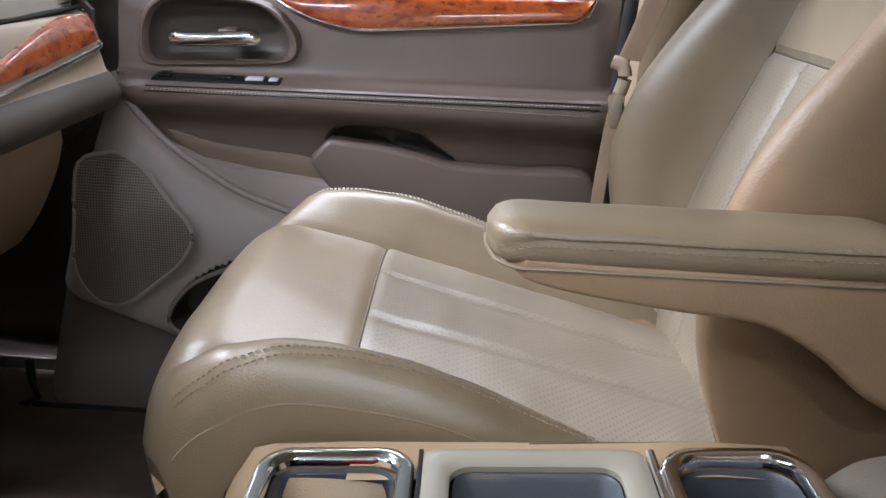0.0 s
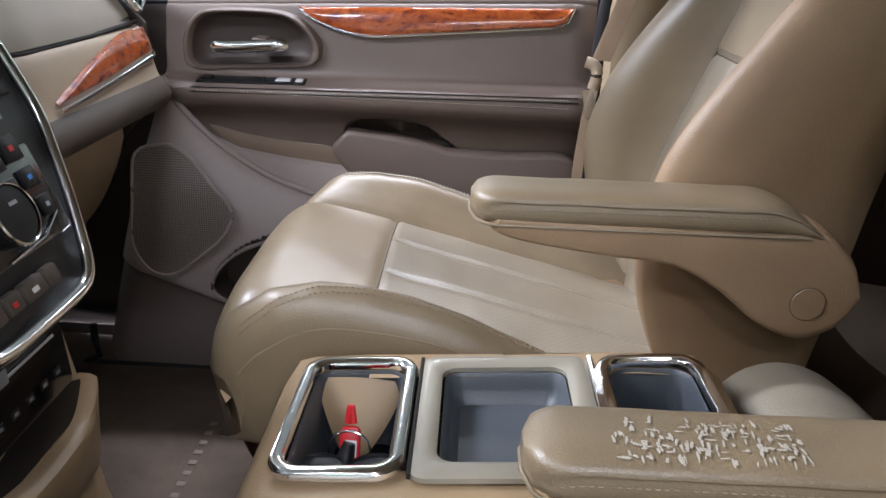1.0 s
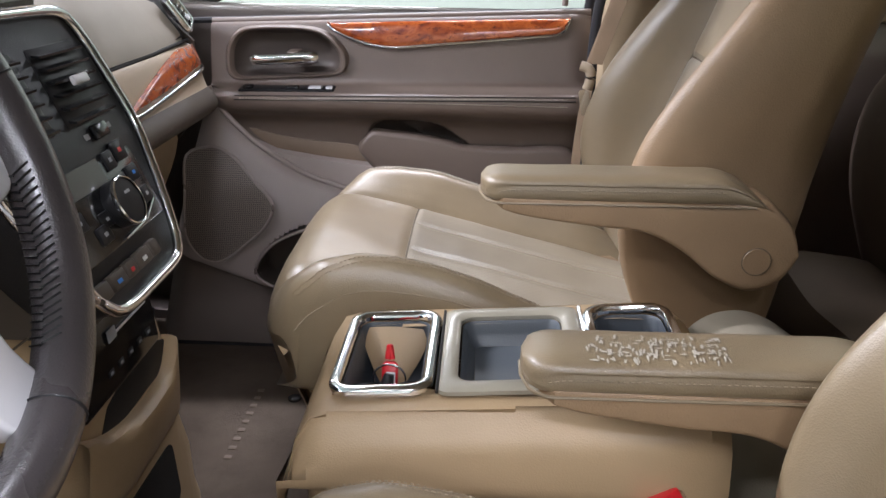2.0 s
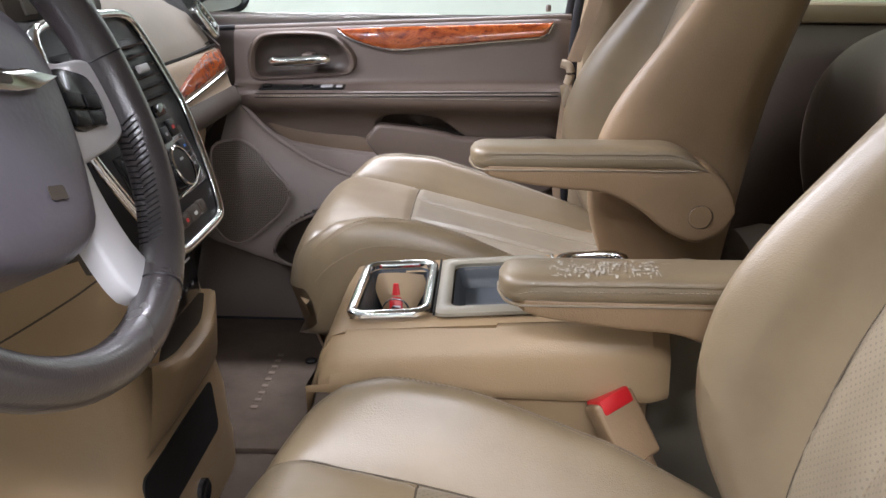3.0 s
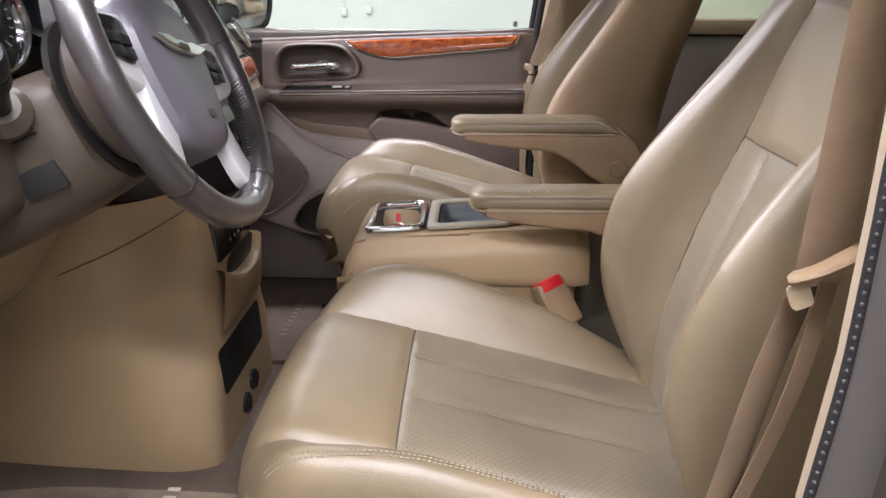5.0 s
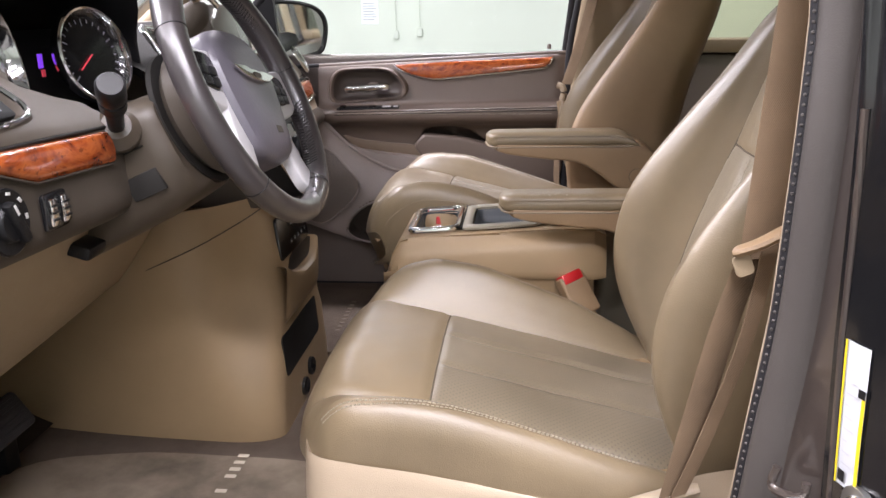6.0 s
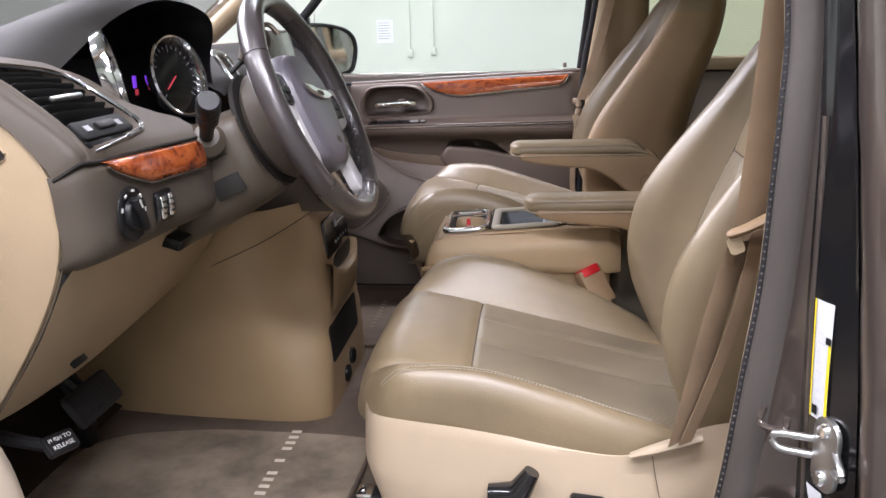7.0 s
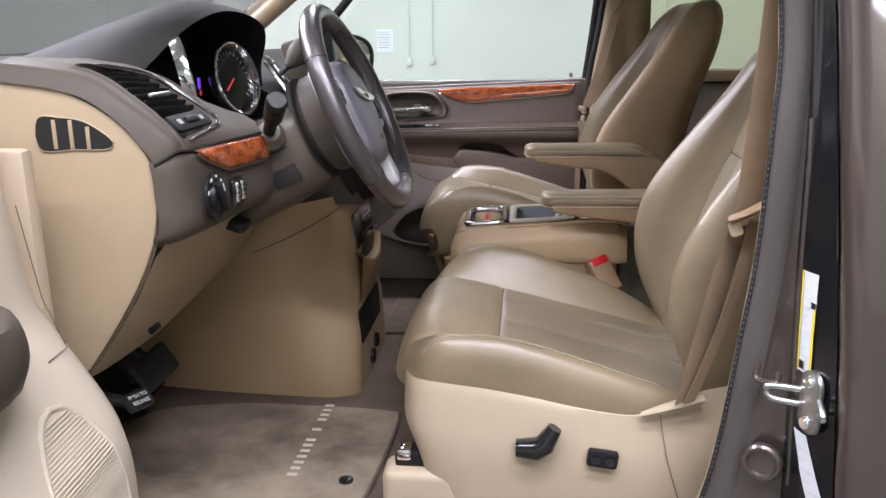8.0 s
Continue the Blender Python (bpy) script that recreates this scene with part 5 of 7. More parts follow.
cluster = thing("gauge_cluster", (-0.55, -0.37, 1.06), "lit instrument cluster with two chrome ringed dials", "instrument cluster")
for y, z, r, col in ((-0.528, 1.148, 0.066, M_gauge_white), (-0.328, 1.137, 0.068, M_gauge_white)):
    turn = radians(24 if y < -0.4 else -14)
    m = frame_at((-0.520 if y < -0.4 else -0.505, y, z), (-math.sin(turn), math.cos(turn), 0), (-0.22, 0, 1))
    g = part("dial", lathe([(r - 0.006, 0.0), (r * 0.75, 0.001), (0.002, 0.001)], 36, m), M_black_gloss, cluster, "black dial face")
    part("ring", lathe([(r, -0.004), (r + 0.003, 0.004), (r + 0.005, 0.011), (r + 0.004, 0.015), (r + 0.001, 0.017), (r - 0.002, 0.016), (r - 0.004, 0.011), (r - 0.006, 0.003), (r - 0.007, -0.004)], 48, m, cap=False), M_chrome, g, "chrome dial ring")
    bm = bmesh.new()
    tick = []
    for k in range(21):
        a = radians(220 - 260 * k / 20)
        L = 0.011 if k % 5 == 0 else 0.006
        c, s = math.cos(a), math.sin(a)
        q = [(r * 0.80, -0.0012), (r * 0.80 - L, -0.0012), (r * 0.80 - L, 0.0012), (r * 0.80, 0.0012)]
        tick.append([tuple(m @ Vector((u * c - v * s, u * s + v * c, 0.0025))) for u, v in q])
    for q in tick:
        bm.faces.new([bm.verts.new(p) for p in q])
    part("scale_marks", bm, col, g, "white lit scale marks")
    part("needle", moved(box(-0.002, 0.034, -0.0009, 0.0009, 0.003, 0.005), m @ Matrix.Rotation(radians(215), 4, "Z")), M_gauge_red, g, "red needle")
part("warning_bar", box(-0.548, -0.546, -0.394, -0.384, 1.124, 1.144), M_gauge, cluster, "violet lit display strip")
part("warning_bar", box(-0.546, -0.544, -0.392, -0.384, 1.112, 1.122), M_gauge_red, cluster, "red warning lamp")
for i in range(3):
    part("odometer_digit", box(-0.530, -0.529, -0.455 + i * 0.012, -0.447 + i * 0.012, 1.068, 1.078), M_gauge_white, cluster)


# driver vent, on the slope of the dashboard corner
def slope(y, s, up=0.0):
    """A point on the driver vent slope; s from 0 (front lip) to 1 (far end)."""
    x = -0.418 - 0.15 * s
    return (x + 0.64 * up, y, corner_z(x, y) + 0.77 * up)


vent = thing("air_vent", (-0.47, -0.70, 1.12), "black slatted air vent with a chrome edge", "air vent", group="dashboard air vents")
UPHILL = (-0.75, 0, 0.66)
rows = []
for s in np.linspace(0.0, 0.95, 18):
    a, b = vent_edge(s)
    rows.append([slope(a + (b - a) * t, s, -0.024) for t in np.linspace(-0.03, 1.03, 8)])
part("backing", grid(rows), M_vent, vent)
for s in np.linspace(0.30, 0.86, 8):
    a, b = vent_edge(s)
    part("slat", grid([[slope(a + (b - a) * t, s + ds, up) for t in np.linspace(0.0, 1.0, 8)] for ds, up in ((-0.035, -0.020), (-0.012, -0.004), (0.0, -0.0015), (0.010, -0.0035), (-0.010, -0.020))]), M_vent, vent)
inb = [(vent_edge(s)[1], s) for s in (0.96, 0.90, 0.84, 0.76, 0.64, 0.48, 0.28, 0.12, 0.02)]
around = smooth_line([(y, s, 0.0) for y, s in [(-0.782, q) for q in (0.0, 0.15, 0.35, 0.55, 0.75, 0.90, 0.975)] + inb[1:] + [(-0.69, 0.0), (-0.74, 0.0)]], 90, closed=True)
cyv, csv = -0.705, 0.40
part("surround", grid([[slope(cyv + (p[0] - cyv) * k, csv + (p[1] - csv) * k, u) for p in around] for k, u in ((0.965, -0.024), (0.975, -0.001), (0.99, 0.0020), (1.02, 0.0026), (1.06, 0.0016), (1.11, -0.0030))], close_v=True), M_dash, vent, "grey brown vent surround")
part("chrome_edge", tube(smooth_line([slope(y, s, 0.0030) for y, s in [(-0.781, 0.99)] + inb] + [slope(-0.70, -0.012, 0.003), slope(-0.775, -0.012, 0.003)], 80), [0.0016] * 8 + [0.0034] * 56 + [0.0016] * 16, 8), M_chrome, vent, "thin chrome edge")
part("tab", local_box(frame_at(slope(-0.718, 0.40, 0.004), (0.0, 1, 0), UPHILL), 0.070, 0.007, 0.007, 0.0025), M_steel, vent, "silver direction tab")
part("control_plate", moved(plate(rounded(0.126, 0.030, 0.007), 0.006, None, 0.002), frame_at(slope(-0.7145, 0.115, -0.003), (0, 1, 0), UPHILL)), M_vent, vent, "black thumb wheel plate")
part("thumb_wheel", local_box(frame_at(slope(-0.710, 0.115, 0.004), (0, 1, 0), UPHILL), 0.044, 0.012, 0.006, 0.0025), M_black, vent)
for o in (-0.040, 0.036):
    part("mark_bar", local_box(frame_at(slope(-0.712 + o, 0.115, 0.0036), (0, 1, 0), UPHILL), 0.012, 0.009, 0.0012), M_greyprint, vent)

# passenger side vent
pv = thing("air_vent", (-0.52, 0.86, 1.04), "black slatted air vent with a chrome edge beside the passenger door", "air vent", group="dashboard air vents")
m = frame_at((-0.505, 0.835, 1.055), (-0.30, 1, 0.12), (-0.55, 0, 0.83))
part("surround", ring_plate(rounded(0.105, 0.075, 0.012), rounded(0.082, 0.054, 0.008), 0.010, m), M_chrome, pv, "chrome vent surround")
part("backing", plate(rounded(0.084, 0.056, 0.006), 0.002, m), M_black, pv)
for i in range(5):
    part("slat", moved(box(-0.040, 0.040, -0.001, 0.001, 0.002, 0.009), m @ Matrix.Translation((0, -0.018 + 0.011 * i, 0)) @ pose(0, 0, 0, 25)), M_black_gloss, pv)
part("tab", moved(box(-0.012, 0.012, -0.004, 0.004, 0.008, 0.013, 0.002), m @ Matrix.Translation((0, -0.018, 0))), M_silver, pv)

# driver lower panel with the wood, the lamp knob and the rocker
rows = []
for y, x in ((-0.822, -0.449), (-0.816, -0.434), (-0.804, -0.418), (-0.780, -0.407), (-0.72, -0.397), (-0.62, -0.389), (-0.52, -0.380), (-0.46, -0.385)):
    lift = 0.016 * max(0.0, min(1.0, (-0.802 - y) / 0.020))
    rows.append([(x - 0.004 - 2.2 * (0.016 - lift), y, 1.068 - lift), (x - 0.003 - 0.2 * (0.016 - lift), y, 1.060 - lift), (x - 0.001, y, 1.045 - lift), (x, y, 1.00), (x + 0.002, y, 0.965), (x - 0.010, max(y, -0.816), 0.942), (x - 0.05, max(y, -0.804), 0.925), (x - 0.09, max(y, -0.800), 0.915)])
part("switch_panel", surf([list(r) for r in zip(*[smooth_line(list(q), 24) for q in rows])], 50), M_dash, dash, "dark taupe switch panel")
wood = []
for y in np.linspace(-0.772, -0.540, 26):
    k = (y + 0.772) / 0.232
    lo = 1.058 - 0.036 * min(1.0, k / 0.36) ** 0.75 - 0.008 * max(0.0, k - 0.36)
    hi = 1.064 - 0.008 * k
    x = float(np.interp(y, [-0.780, -0.72, -0.62, -0.52], [-0.408, -0.397, -0.389, -0.380]))
    wood.append([(x + 0.001, y, lo), (x + 0.008, y, lo + 0.003), (x + 0.009, y, (lo + hi) / 2), (x + 0.002, y, hi - 0.002), (x - 0.008, y, hi)])
part("panel_gap", tube(smooth_line([(-0.447, -0.8200, 1.048), (-0.434, -0.8135, 1.056), (-0.419, -0.8025, 1.066), (-0.411, -0.770, 1.064), (-0.397, -0.65, 1.063), (-0.386, -0.52, 1.060)], 40), 0.0022, 8), M_dark, dash)
part("wood_trim", surf(wood, 12), M_wood, dash, "glossy red brown burl wood trim")
part("wood_edge", tube([(w[0][0] + 0.004, w[0][1], w[0][2] - 0.001) for w in wood], 0.0016, 8), M_dash, dash)

kn = thing("headlamp_switch", (-0.39, -0.747, 0.995), "black rotary headlamp switch with white marks", "switch")
m = frame_at((-0.3935, -0.747, 0.992), (0, 1, 0), (-0.03, 0, 1))
part("bezel", lathe([(0.036, 0.0), (0.036, 0.003), (0.034, 0.0045), (0.027, 0.003), (0.002, 0.002)], 40, m), M_black, kn)
part("knob", lathe([(0.022, 0.002), (0.021, 0.008), (0.019, 0.010), (0.002, 0.010)], 32, m), M_black, kn)
part("grip", moved(box(-0.025, 0.025, -0.006, 0.006, 0.006, 0.019, 0.004), m @ Matrix.Rotation(radians(115), 4, "Z")), M_black, kn)
part("pointer_mark", moved(box(0.010, 0.022, -0.0016, 0.0016, 0.019, 0.0198), m @ Matrix.Rotation(radians(115), 4, "Z")), M_white, kn)
for k in range(6):
    a = radians(160 - 40 * k)
    part("mark_bar", moved(box(-0.0028, 0.0028, -0.0016, 0.0016, 0.003, 0.0052), m @ Matrix.Translation((0.0300 * math.cos(a), 0.0300 * math.sin(a), 0)) @ Matrix.Rotation(a + math.pi / 2, 4, "Z")), M_white, kn)
rk = thing("dimmer_switch", (-0.39, -0.663, 0.985), "chrome trimmed rocker switch with thumb wheels", "switch")
m = frame_at((-0.389, -0.668, 0.986), (0, 1, 0), (-0.03, 0, 1))
part("bezel", plate(rounded(0.046, 0.042, 0.005), 0.005, m, 0.0015), M_black_gloss, rk)
for o in (-0.012, 0.012):
    part("wheel", moved(box(-0.007, 0.007, -0.016, 0.016, 0.004, 0.011, 0.003), m @ Matrix.Translation((o, 0, 0))), M_chrome, rk)
    for q in (-0.008, 0.0, 0.008):
        part("ridge", moved(box(-0.006, 0.006, -0.0012, 0.0012, 0.010, 0.0122), m @ Matrix.Translation((o, q, 0))), M_black, rk)

# end cap with its slotted demister
cap_line = smooth_line([(-0.66, 1.172), (-0.636, 1.166), (-0.566, 1.150), (-0.502, 1.114), (-0.466, 1.076), (-0.452, 1.046), (-0.448, 1.003), (-0.463, 0.929), (-0.506, 0.844), (-0.579, 0.739), (-0.62, 0.70), (-0.72, 0.69), (-0.80, 0.80), (-0.82, 1.0), (-0.78, 1.14)], 70, closed=True)
cap = plate([tuple(p) for p in cap_line], 0.012, frame_at((0, -0.806, 0), (1, 0, 0), (0, 0, 1)), 0.004, 2)
part("end_cap", cap, M_beige, dash, "beige dashboard end cap")
part("cap_joint", tube([(p[0] + 0.003, -0.812, p[1]) for p in cap_line], 0.0013, 6, closed=True), M_seam, dash)
slot = smooth_line([(-0.608, 1.112), (-0.575, 1.114), (-0.540, 1.108), (-0.508, 1.088), (-0.503, 1.078), (-0.512, 1.071), (-0.56, 1.070), (-0.608, 1.070)], 40, closed=True)
dv = thing("demister_vent", (-0.56, -0.815, 1.09), "slotted demister vent in the dashboard end", "air vent", group="dashboard air vents")
# no hole is cut: a dark plate paints the shade inside the slots
part("opening", plate([tuple(p) for p in slot], 0.002, frame_at((0, -0.8182, 0), (1, 0, 0), (0, 0, 1))), M_dark, dv)
part("rim", tube([(p[0], -0.8190, p[1]) for p in slot], 0.0014, 8, closed=True), M_beige, dv)
for x in (-0.585, -0.561, -0.537):
    part("slat", box(x - 0.003, x + 0.003, -0.8212, -0.8180, 1.0705, 1.111 - 0.02 * max(0, x + 0.56) / 0.05, 0.001), M_beige, dv)

# knee bolster under the column, running to the centre tower
rows = []
for y, f in ((-0.810, 0.0), (-0.74, 0.010), (-0.60, 0.016), (-0.45, 0.010), (-0.30, 0.0), (-0.16, -0.01)):
    rows.append([(-0.445 + f, y, 0.935), (-0.462 + f, y, 0.915), (-0.50 + f, y, 0.845), (-0.555 + f, y, 0.765), (-0.590 + f, y, 0.722), (-0.612 + f, y, 0.708), (-0.68, y, 0.715), (-0.82, y, 0.74)])
part("knee_panel", surf([list(r) for r in zip(*[smooth_line(r, 20) for r in rows])], 40), M_beige, dash, "beige knee panel under the steering column")
part("bolster_latch", local_box(frame_at((-0.548, -0.665, 0.752), (0, 1, 0), (-0.6, 0, 0.8)), 0.034, 0.016, 0.008, 0.003), M_black, dash, "black bonnet release")
# closed box, its dark colour stands for the shaded gap round the column
part("column_shade_box", box(-0.60, -0.450, -0.50, -0.17, 0.90, 1.055, 0.02), M_dash_top, dash, "solid dark box for the shaded opening round the steering column")

# passenger front: beige band, wood, chrome line, dark lower roll, glove box
rows = []
for y in np.linspace(0.24, 0.865, 30):
    k = (y - 0.24) / 0.625
    e = max(0.0, (y - 0.80) / 0.065)
    o = -0.045 * e ** 2
    rows.append([(-0.492 + o, y, 1.003), (-0.476 + o, y, 0.998), (-0.466 + o, y, 0.975), (-0.458 + o, y, 0.945), (-0.452 + o, y, 0.925), (-0.446 + o, y, 0.918)])
part("trim_band", surf(rows, 20), M_beige_light, dash, "light beige trim band")
wood = []
for y in np.linspace(0.475, 0.852, 30):
    k = (y - 0.475) / 0.377
    lo = 0.938 + 0.030 * k ** 1.3
    hi = lo + 0.004 + 0.040 * math.sin(math.pi * min(1, k * 1.0) * 0.62) ** 0.9
    hi = min(hi, 1.000)
    e = max(0.0, (y - 0.80) / 0.065)

    def bx(z):
        return float(np.interp(z, [0.918, 0.925, 0.945, 0.975, 0.998], [-0.446, -0.452, -0.458, -0.466, -0.476])) - 0.045 * e ** 2
    wood.append([(bx(z) + h, y, z) for z, h in ((lo, 0.001), (lo + 0.003, 0.005), ((lo + hi) / 2, 0.006), (hi - 0.003, 0.005), (hi, 0.001))])
part("wood_trim", surf(wood, 12), M_wood, dash, "glossy red brown burl wood trim")
part("chrome_line", tube([(w[0][0] + 0.006, w[0][1], w[0][2] - 0.006) for w in wood] + [(wood[-1][2][0] + 0.004, 0.860, wood[-1][2][2]), (wood[-1][-1][0] + 0.002, 0.858, wood[-1][-1][2])], 0.003, 8), M_chrome, dash, "thin chrome line under the wood")
rows = []
for y in np.linspace(0.20, 0.865, 26):
    e = max(0.0, (y - 0.80) / 0.065)
    o = -0.045 * e ** 2
    rows.append([(-0.450 + o, y, 0.924), (-0.438 + o, y, 0.912), (-0.432 + o, y, 0.895), (-0.442 + o, y, 0.878), (-0.475 + o, y, 0.862), (-0.52, y, 0.85)])
part("lower_roll", surf(rows, 18), M_dash, dash, "dark grey padded roll")
rows = [[(-0.50, y, 0.862), (-0.497, y, 0.84), (-0.515, y, 0.78), (-0.56, y, 0.70), (-0.62, y, 0.66), (-0.80, y, 0.66)] for y in np.linspace(0.25, 0.76, 10)]
part("glove_box", surf(rows, 16), M_beige, dash, "beige glove box lid")
# sheet whose near-black colour paints the shade below the dashboard
part("under_cover", grid([[(-0.66, y, 0.735), (-1.15, y, 0.76)] for y in (-0.80, -0.2, 0.3, 0.87)]), M_dark, dash, "underside of the dashboard, coloured near black for shade")
part("end_cover", plate([(-0.50, 0.85), (-0.49, 1.0), (-0.66, 1.165), (-1.05, 1.10), (-1.05, 0.70), (-0.66, 0.68)], 0.01, frame_at((0, 0.875, 0), (1, 0, 0), (0, 0, 1))), M_dash, dash)

# ---- centre stack ----
stack = thing("centre_stack", (-0.33, 0.06, 0.6), "black centre stack with chrome bezel over a beige tower", "centre stack")
D = Vector((-0.45, 0, 1)).normalized()


def face(y, z, h=0.0):
    """A pose on the stack's face: local x to the passenger side, local y up, local z out of it."""
    p = Vector((-0.27 - 0.45 * (z - 0.84), y, z))
    return frame_at(p + Vector((1, 0, 0.45)).normalized() * h, (0, 1, 0), D)


half = [(0.0, 0.852), (0.060, 0.853), (0.086, 0.862), (0.108, 0.897), (0.130, 0.950), (0.141, 0.990), (0.137, 1.04), (0.128, 1.085), (0.105, 1.110), (0.0, 1.115)]
hl = smooth_line(half, 40)
outline = [(0.062 + y, z) for y, z in hl] + [(0.062 - y, z) for y, z in reversed(hl[1:-1])]
f0 = face(0.0, 0.84)
inv = f0.inverted()
flat = []
for y, z in outline:
    q = inv @ Vector((-0.27 - 0.45 * (z - 0.84), y, z))
    flat.append((q.x, q.y))
part("face_plate", plate(flat, 0.060, f0 @ Matrix.Translation((0, 0, -0.058)), 0.003), M_black, stack, "black face plate")
rim = [f0 @ Vector((x * 1.0, y, 0.004)) for x, y in flat]
part("chrome_bezel", tube([tuple(p) for p in rim], 0.0062, 10, closed=True), M_chrome, stack, "thick chrome bezel")
# back body that ties the stack to the dashboard
part("stack_body", grid([[(x, 0.062 + s * w, z) for s in np.linspace(-1, 1, 10)] + [(x - 0.25, 0.062 + w, z), (x - 0.25, 0.062 - w, z)] for x, z, w in ((-0.31, 0.83, 0.09), (-0.335, 0.88, 0.105), (-0.365, 0.95, 0.13), (-0.40, 1.02, 0.14), (-0.43, 1.10, 0.13))], close_v=True), M_dash, stack)
# vents at the top of the stack
for yc in (0.123, 0.001):
    fv = part("vent_housing", local_box(face(yc, 1.045, 0.001), 0.098, 0.085, 0.006, 0.004), M_black, stack, "black vent housing")
    for i in range(6):
        part("slat", moved(box(-0.044, 0.044, -0.0012, 0.0012, 0.0, 0.010), face(yc, 1.014 + 0.0125 * i, 0.003) @ pose(0, 0, 0, 28)), M_black_gloss, fv)
    part("tab", local_box(face(yc, 1.045, 0.014), 0.030, 0.010, 0.006, 0.002), M_silver, fv, "silver direction tab")
rs = part("rocker", local_box(face(0.124, 0.996, 0.004), 0.030, 0.016, 0.008, 0.003), M_black_gloss, stack, "hazard rocker")
part("mark_bar", local_box(face(0.098, 0.995, 0.002), 0.010, 0.006, 0.001), M_greyprint, rs)
part("mark_bar", local_box(face(0.150, 0.997, 0.002), 0.008, 0.006, 0.001), M_greyprint, rs)
# climate panel
cp = part("climate_panel", local_box(face(0.062, 0.935, 0.001), 0.205, 0.082, 0.006, 0.003), M_black_gloss, stack, "glossy black climate panel")
part("display", local_box(face(0.045, 0.964, 0.005), 0.080, 0.026, 0.002), plastic("lcd_grey", (0.10, 0.095, 0.085), 0.15, bumpy=0), cp, "grey display window")
for i, (yy, zz, w, h) in enumerate([(0.108, 0.968, 0.020, 0.020), (0.136, 0.972, 0.024, 0.022), (0.110, 0.944, 0.020, 0.018), (0.139, 0.947, 0.022, 0.018), (0.116, 0.920, 0.020, 0.018), (0.142, 0.923, 0.018, 0.018),
                                    (0.030, 0.915, 0.024, 0.018), (0.046, 0.925, 0.020, 0.016), (0.0, 0.935, 0.024, 0.018), (-0.02, 0.957, 0.022, 0.020)]):
    bt = part("button", local_box(face(yy, zz, 0.0045), w, h, 0.004, 0.0012), M_black, cp)
    part("icon", local_box(face(yy, zz, 0.0067), w * 0.26, h * 0.22, 0.0006), M_red if i == 1 else (M_blue if i == 3 else M_greyprint), bt)
kb = part("fan_knob", lathe([(0.025, 0.0), (0.025, 0.012), (0.023, 0.016), (0.002, 0.017)], 36, face(0.078, 0.930, 0.004)), M_black, cp, "round temperature knob")
part("knob_ring", lathe([(0.0252, 0.012), (0.0262, 0.0135), (0.0262, 0.0165), (0.0250, 0.0178), (0.0243, 0.0170)], 36, face(0.078, 0.930, 0.004), cap=False), M_chrome, kb, "chrome knob ring")
part("arrow_mark", local_box(face(0.078, 0.938, 0.0217), 0.010, 0.003, 0.0008), M_greyprint, kb)
part("trim_line", tube([tuple(face(0.06, 0.900, 0.005).translation), tuple(face(0.118, 0.903, 0.005).translation), tuple(face(0.150, 0.915, 0.005).translation)], 0.0015, 6), M_chrome, cp)
# switch row at the foot of the bezel
for i, w in enumerate((0.026, 0.030, 0.020, 0.030, 0.018)):
    yy = (-0.026, 0.006, 0.036, 0.066, 0.094)[i]
    b = part("row_button", local_box(face(yy, 0.878, 0.005), w, 0.017, 0.010, 0.003), M_dash, stack, "grey row button")
    if i in (1, 2, 3):
        part("icon", local_box(face(yy - 0.003, 0.877, 0.0105), w * 0.28, 0.004, 0.0008), (M_blue, M_blue, M_red, M_white)[i], b)

# screen above the stack, turned to the driver
scr = thing("display_unit", (-0.45, 0.10, 1.12), "infotainment screen in a dark frame on the dashboard", "screen")
ms = frame_at((-0.448, 0.105, 1.160), (0, 1, 0), (-0.25, 0, 1))
part("housing", local_box(ms @ Matrix.Translation((0, 0, -0.02)), 0.235, 0.105, 0.05, 0.012), M_dash, scr)
part("screen", local_box(ms @ Matrix.Translation((0, 0, 0.006)), 0.170, 0.085, 0.004, 0.001), plastic("screen_glass", (0.16, 0.15, 0.13), 0.08, bumpy=0), scr, "grey glossy screen")

# lower tower: rear face, flared driver flank, passenger flank
rows = []
for z, ye, yr, x in ((0.39, -0.125, 0.255, -0.318), (0.45, -0.132, 0.25, -0.318), (0.54, -0.10, 0.245, -0.324), (0.62, -0.055, 0.24, -0.332), (0.70, -0.015, 0.24, -0.342), (0.78, 0.0, 0.235, -0.352), (0.85, 0.0, 0.225, -0.362)):
    rows.append(smooth_line([(-0.95, -0.10, z), (-0.70, -0.135, z), (-0.48, -0.150 + 0.02 * (z - 0.39), z), (-0.38, ye - 0.025, z), (x - 0.010, ye - 0.004, z), (x, ye + 0.02, z), (x, (ye + yr) / 2, z), (x, yr - 0.02, z), (x - 0.015, yr, z), (-0.42, yr + 0.015, z), (-0.95, yr + 0.03, z)], 90))
part("tower", grid(rows), M_tan, stack, "beige plastic tower")
part("tower_joint", tube(smooth_line([(-0.56, -0.148, 0.735), (-0.45, -0.150, 0.785), (-0.38, -0.085, 0.82), (-0.355, -0.02, 0.835)], 20), 0.0012, 6), M_seam, stack)
ins = part("black_inset", plate(rounded(0.205, 0.088, 0.008), 0.006, frame_at((-0.349, 0.113, 0.752), (0, 1, 0), (-0.1, 0, 1)), 0.002), M_black_gloss, stack, "glossy black player panel")
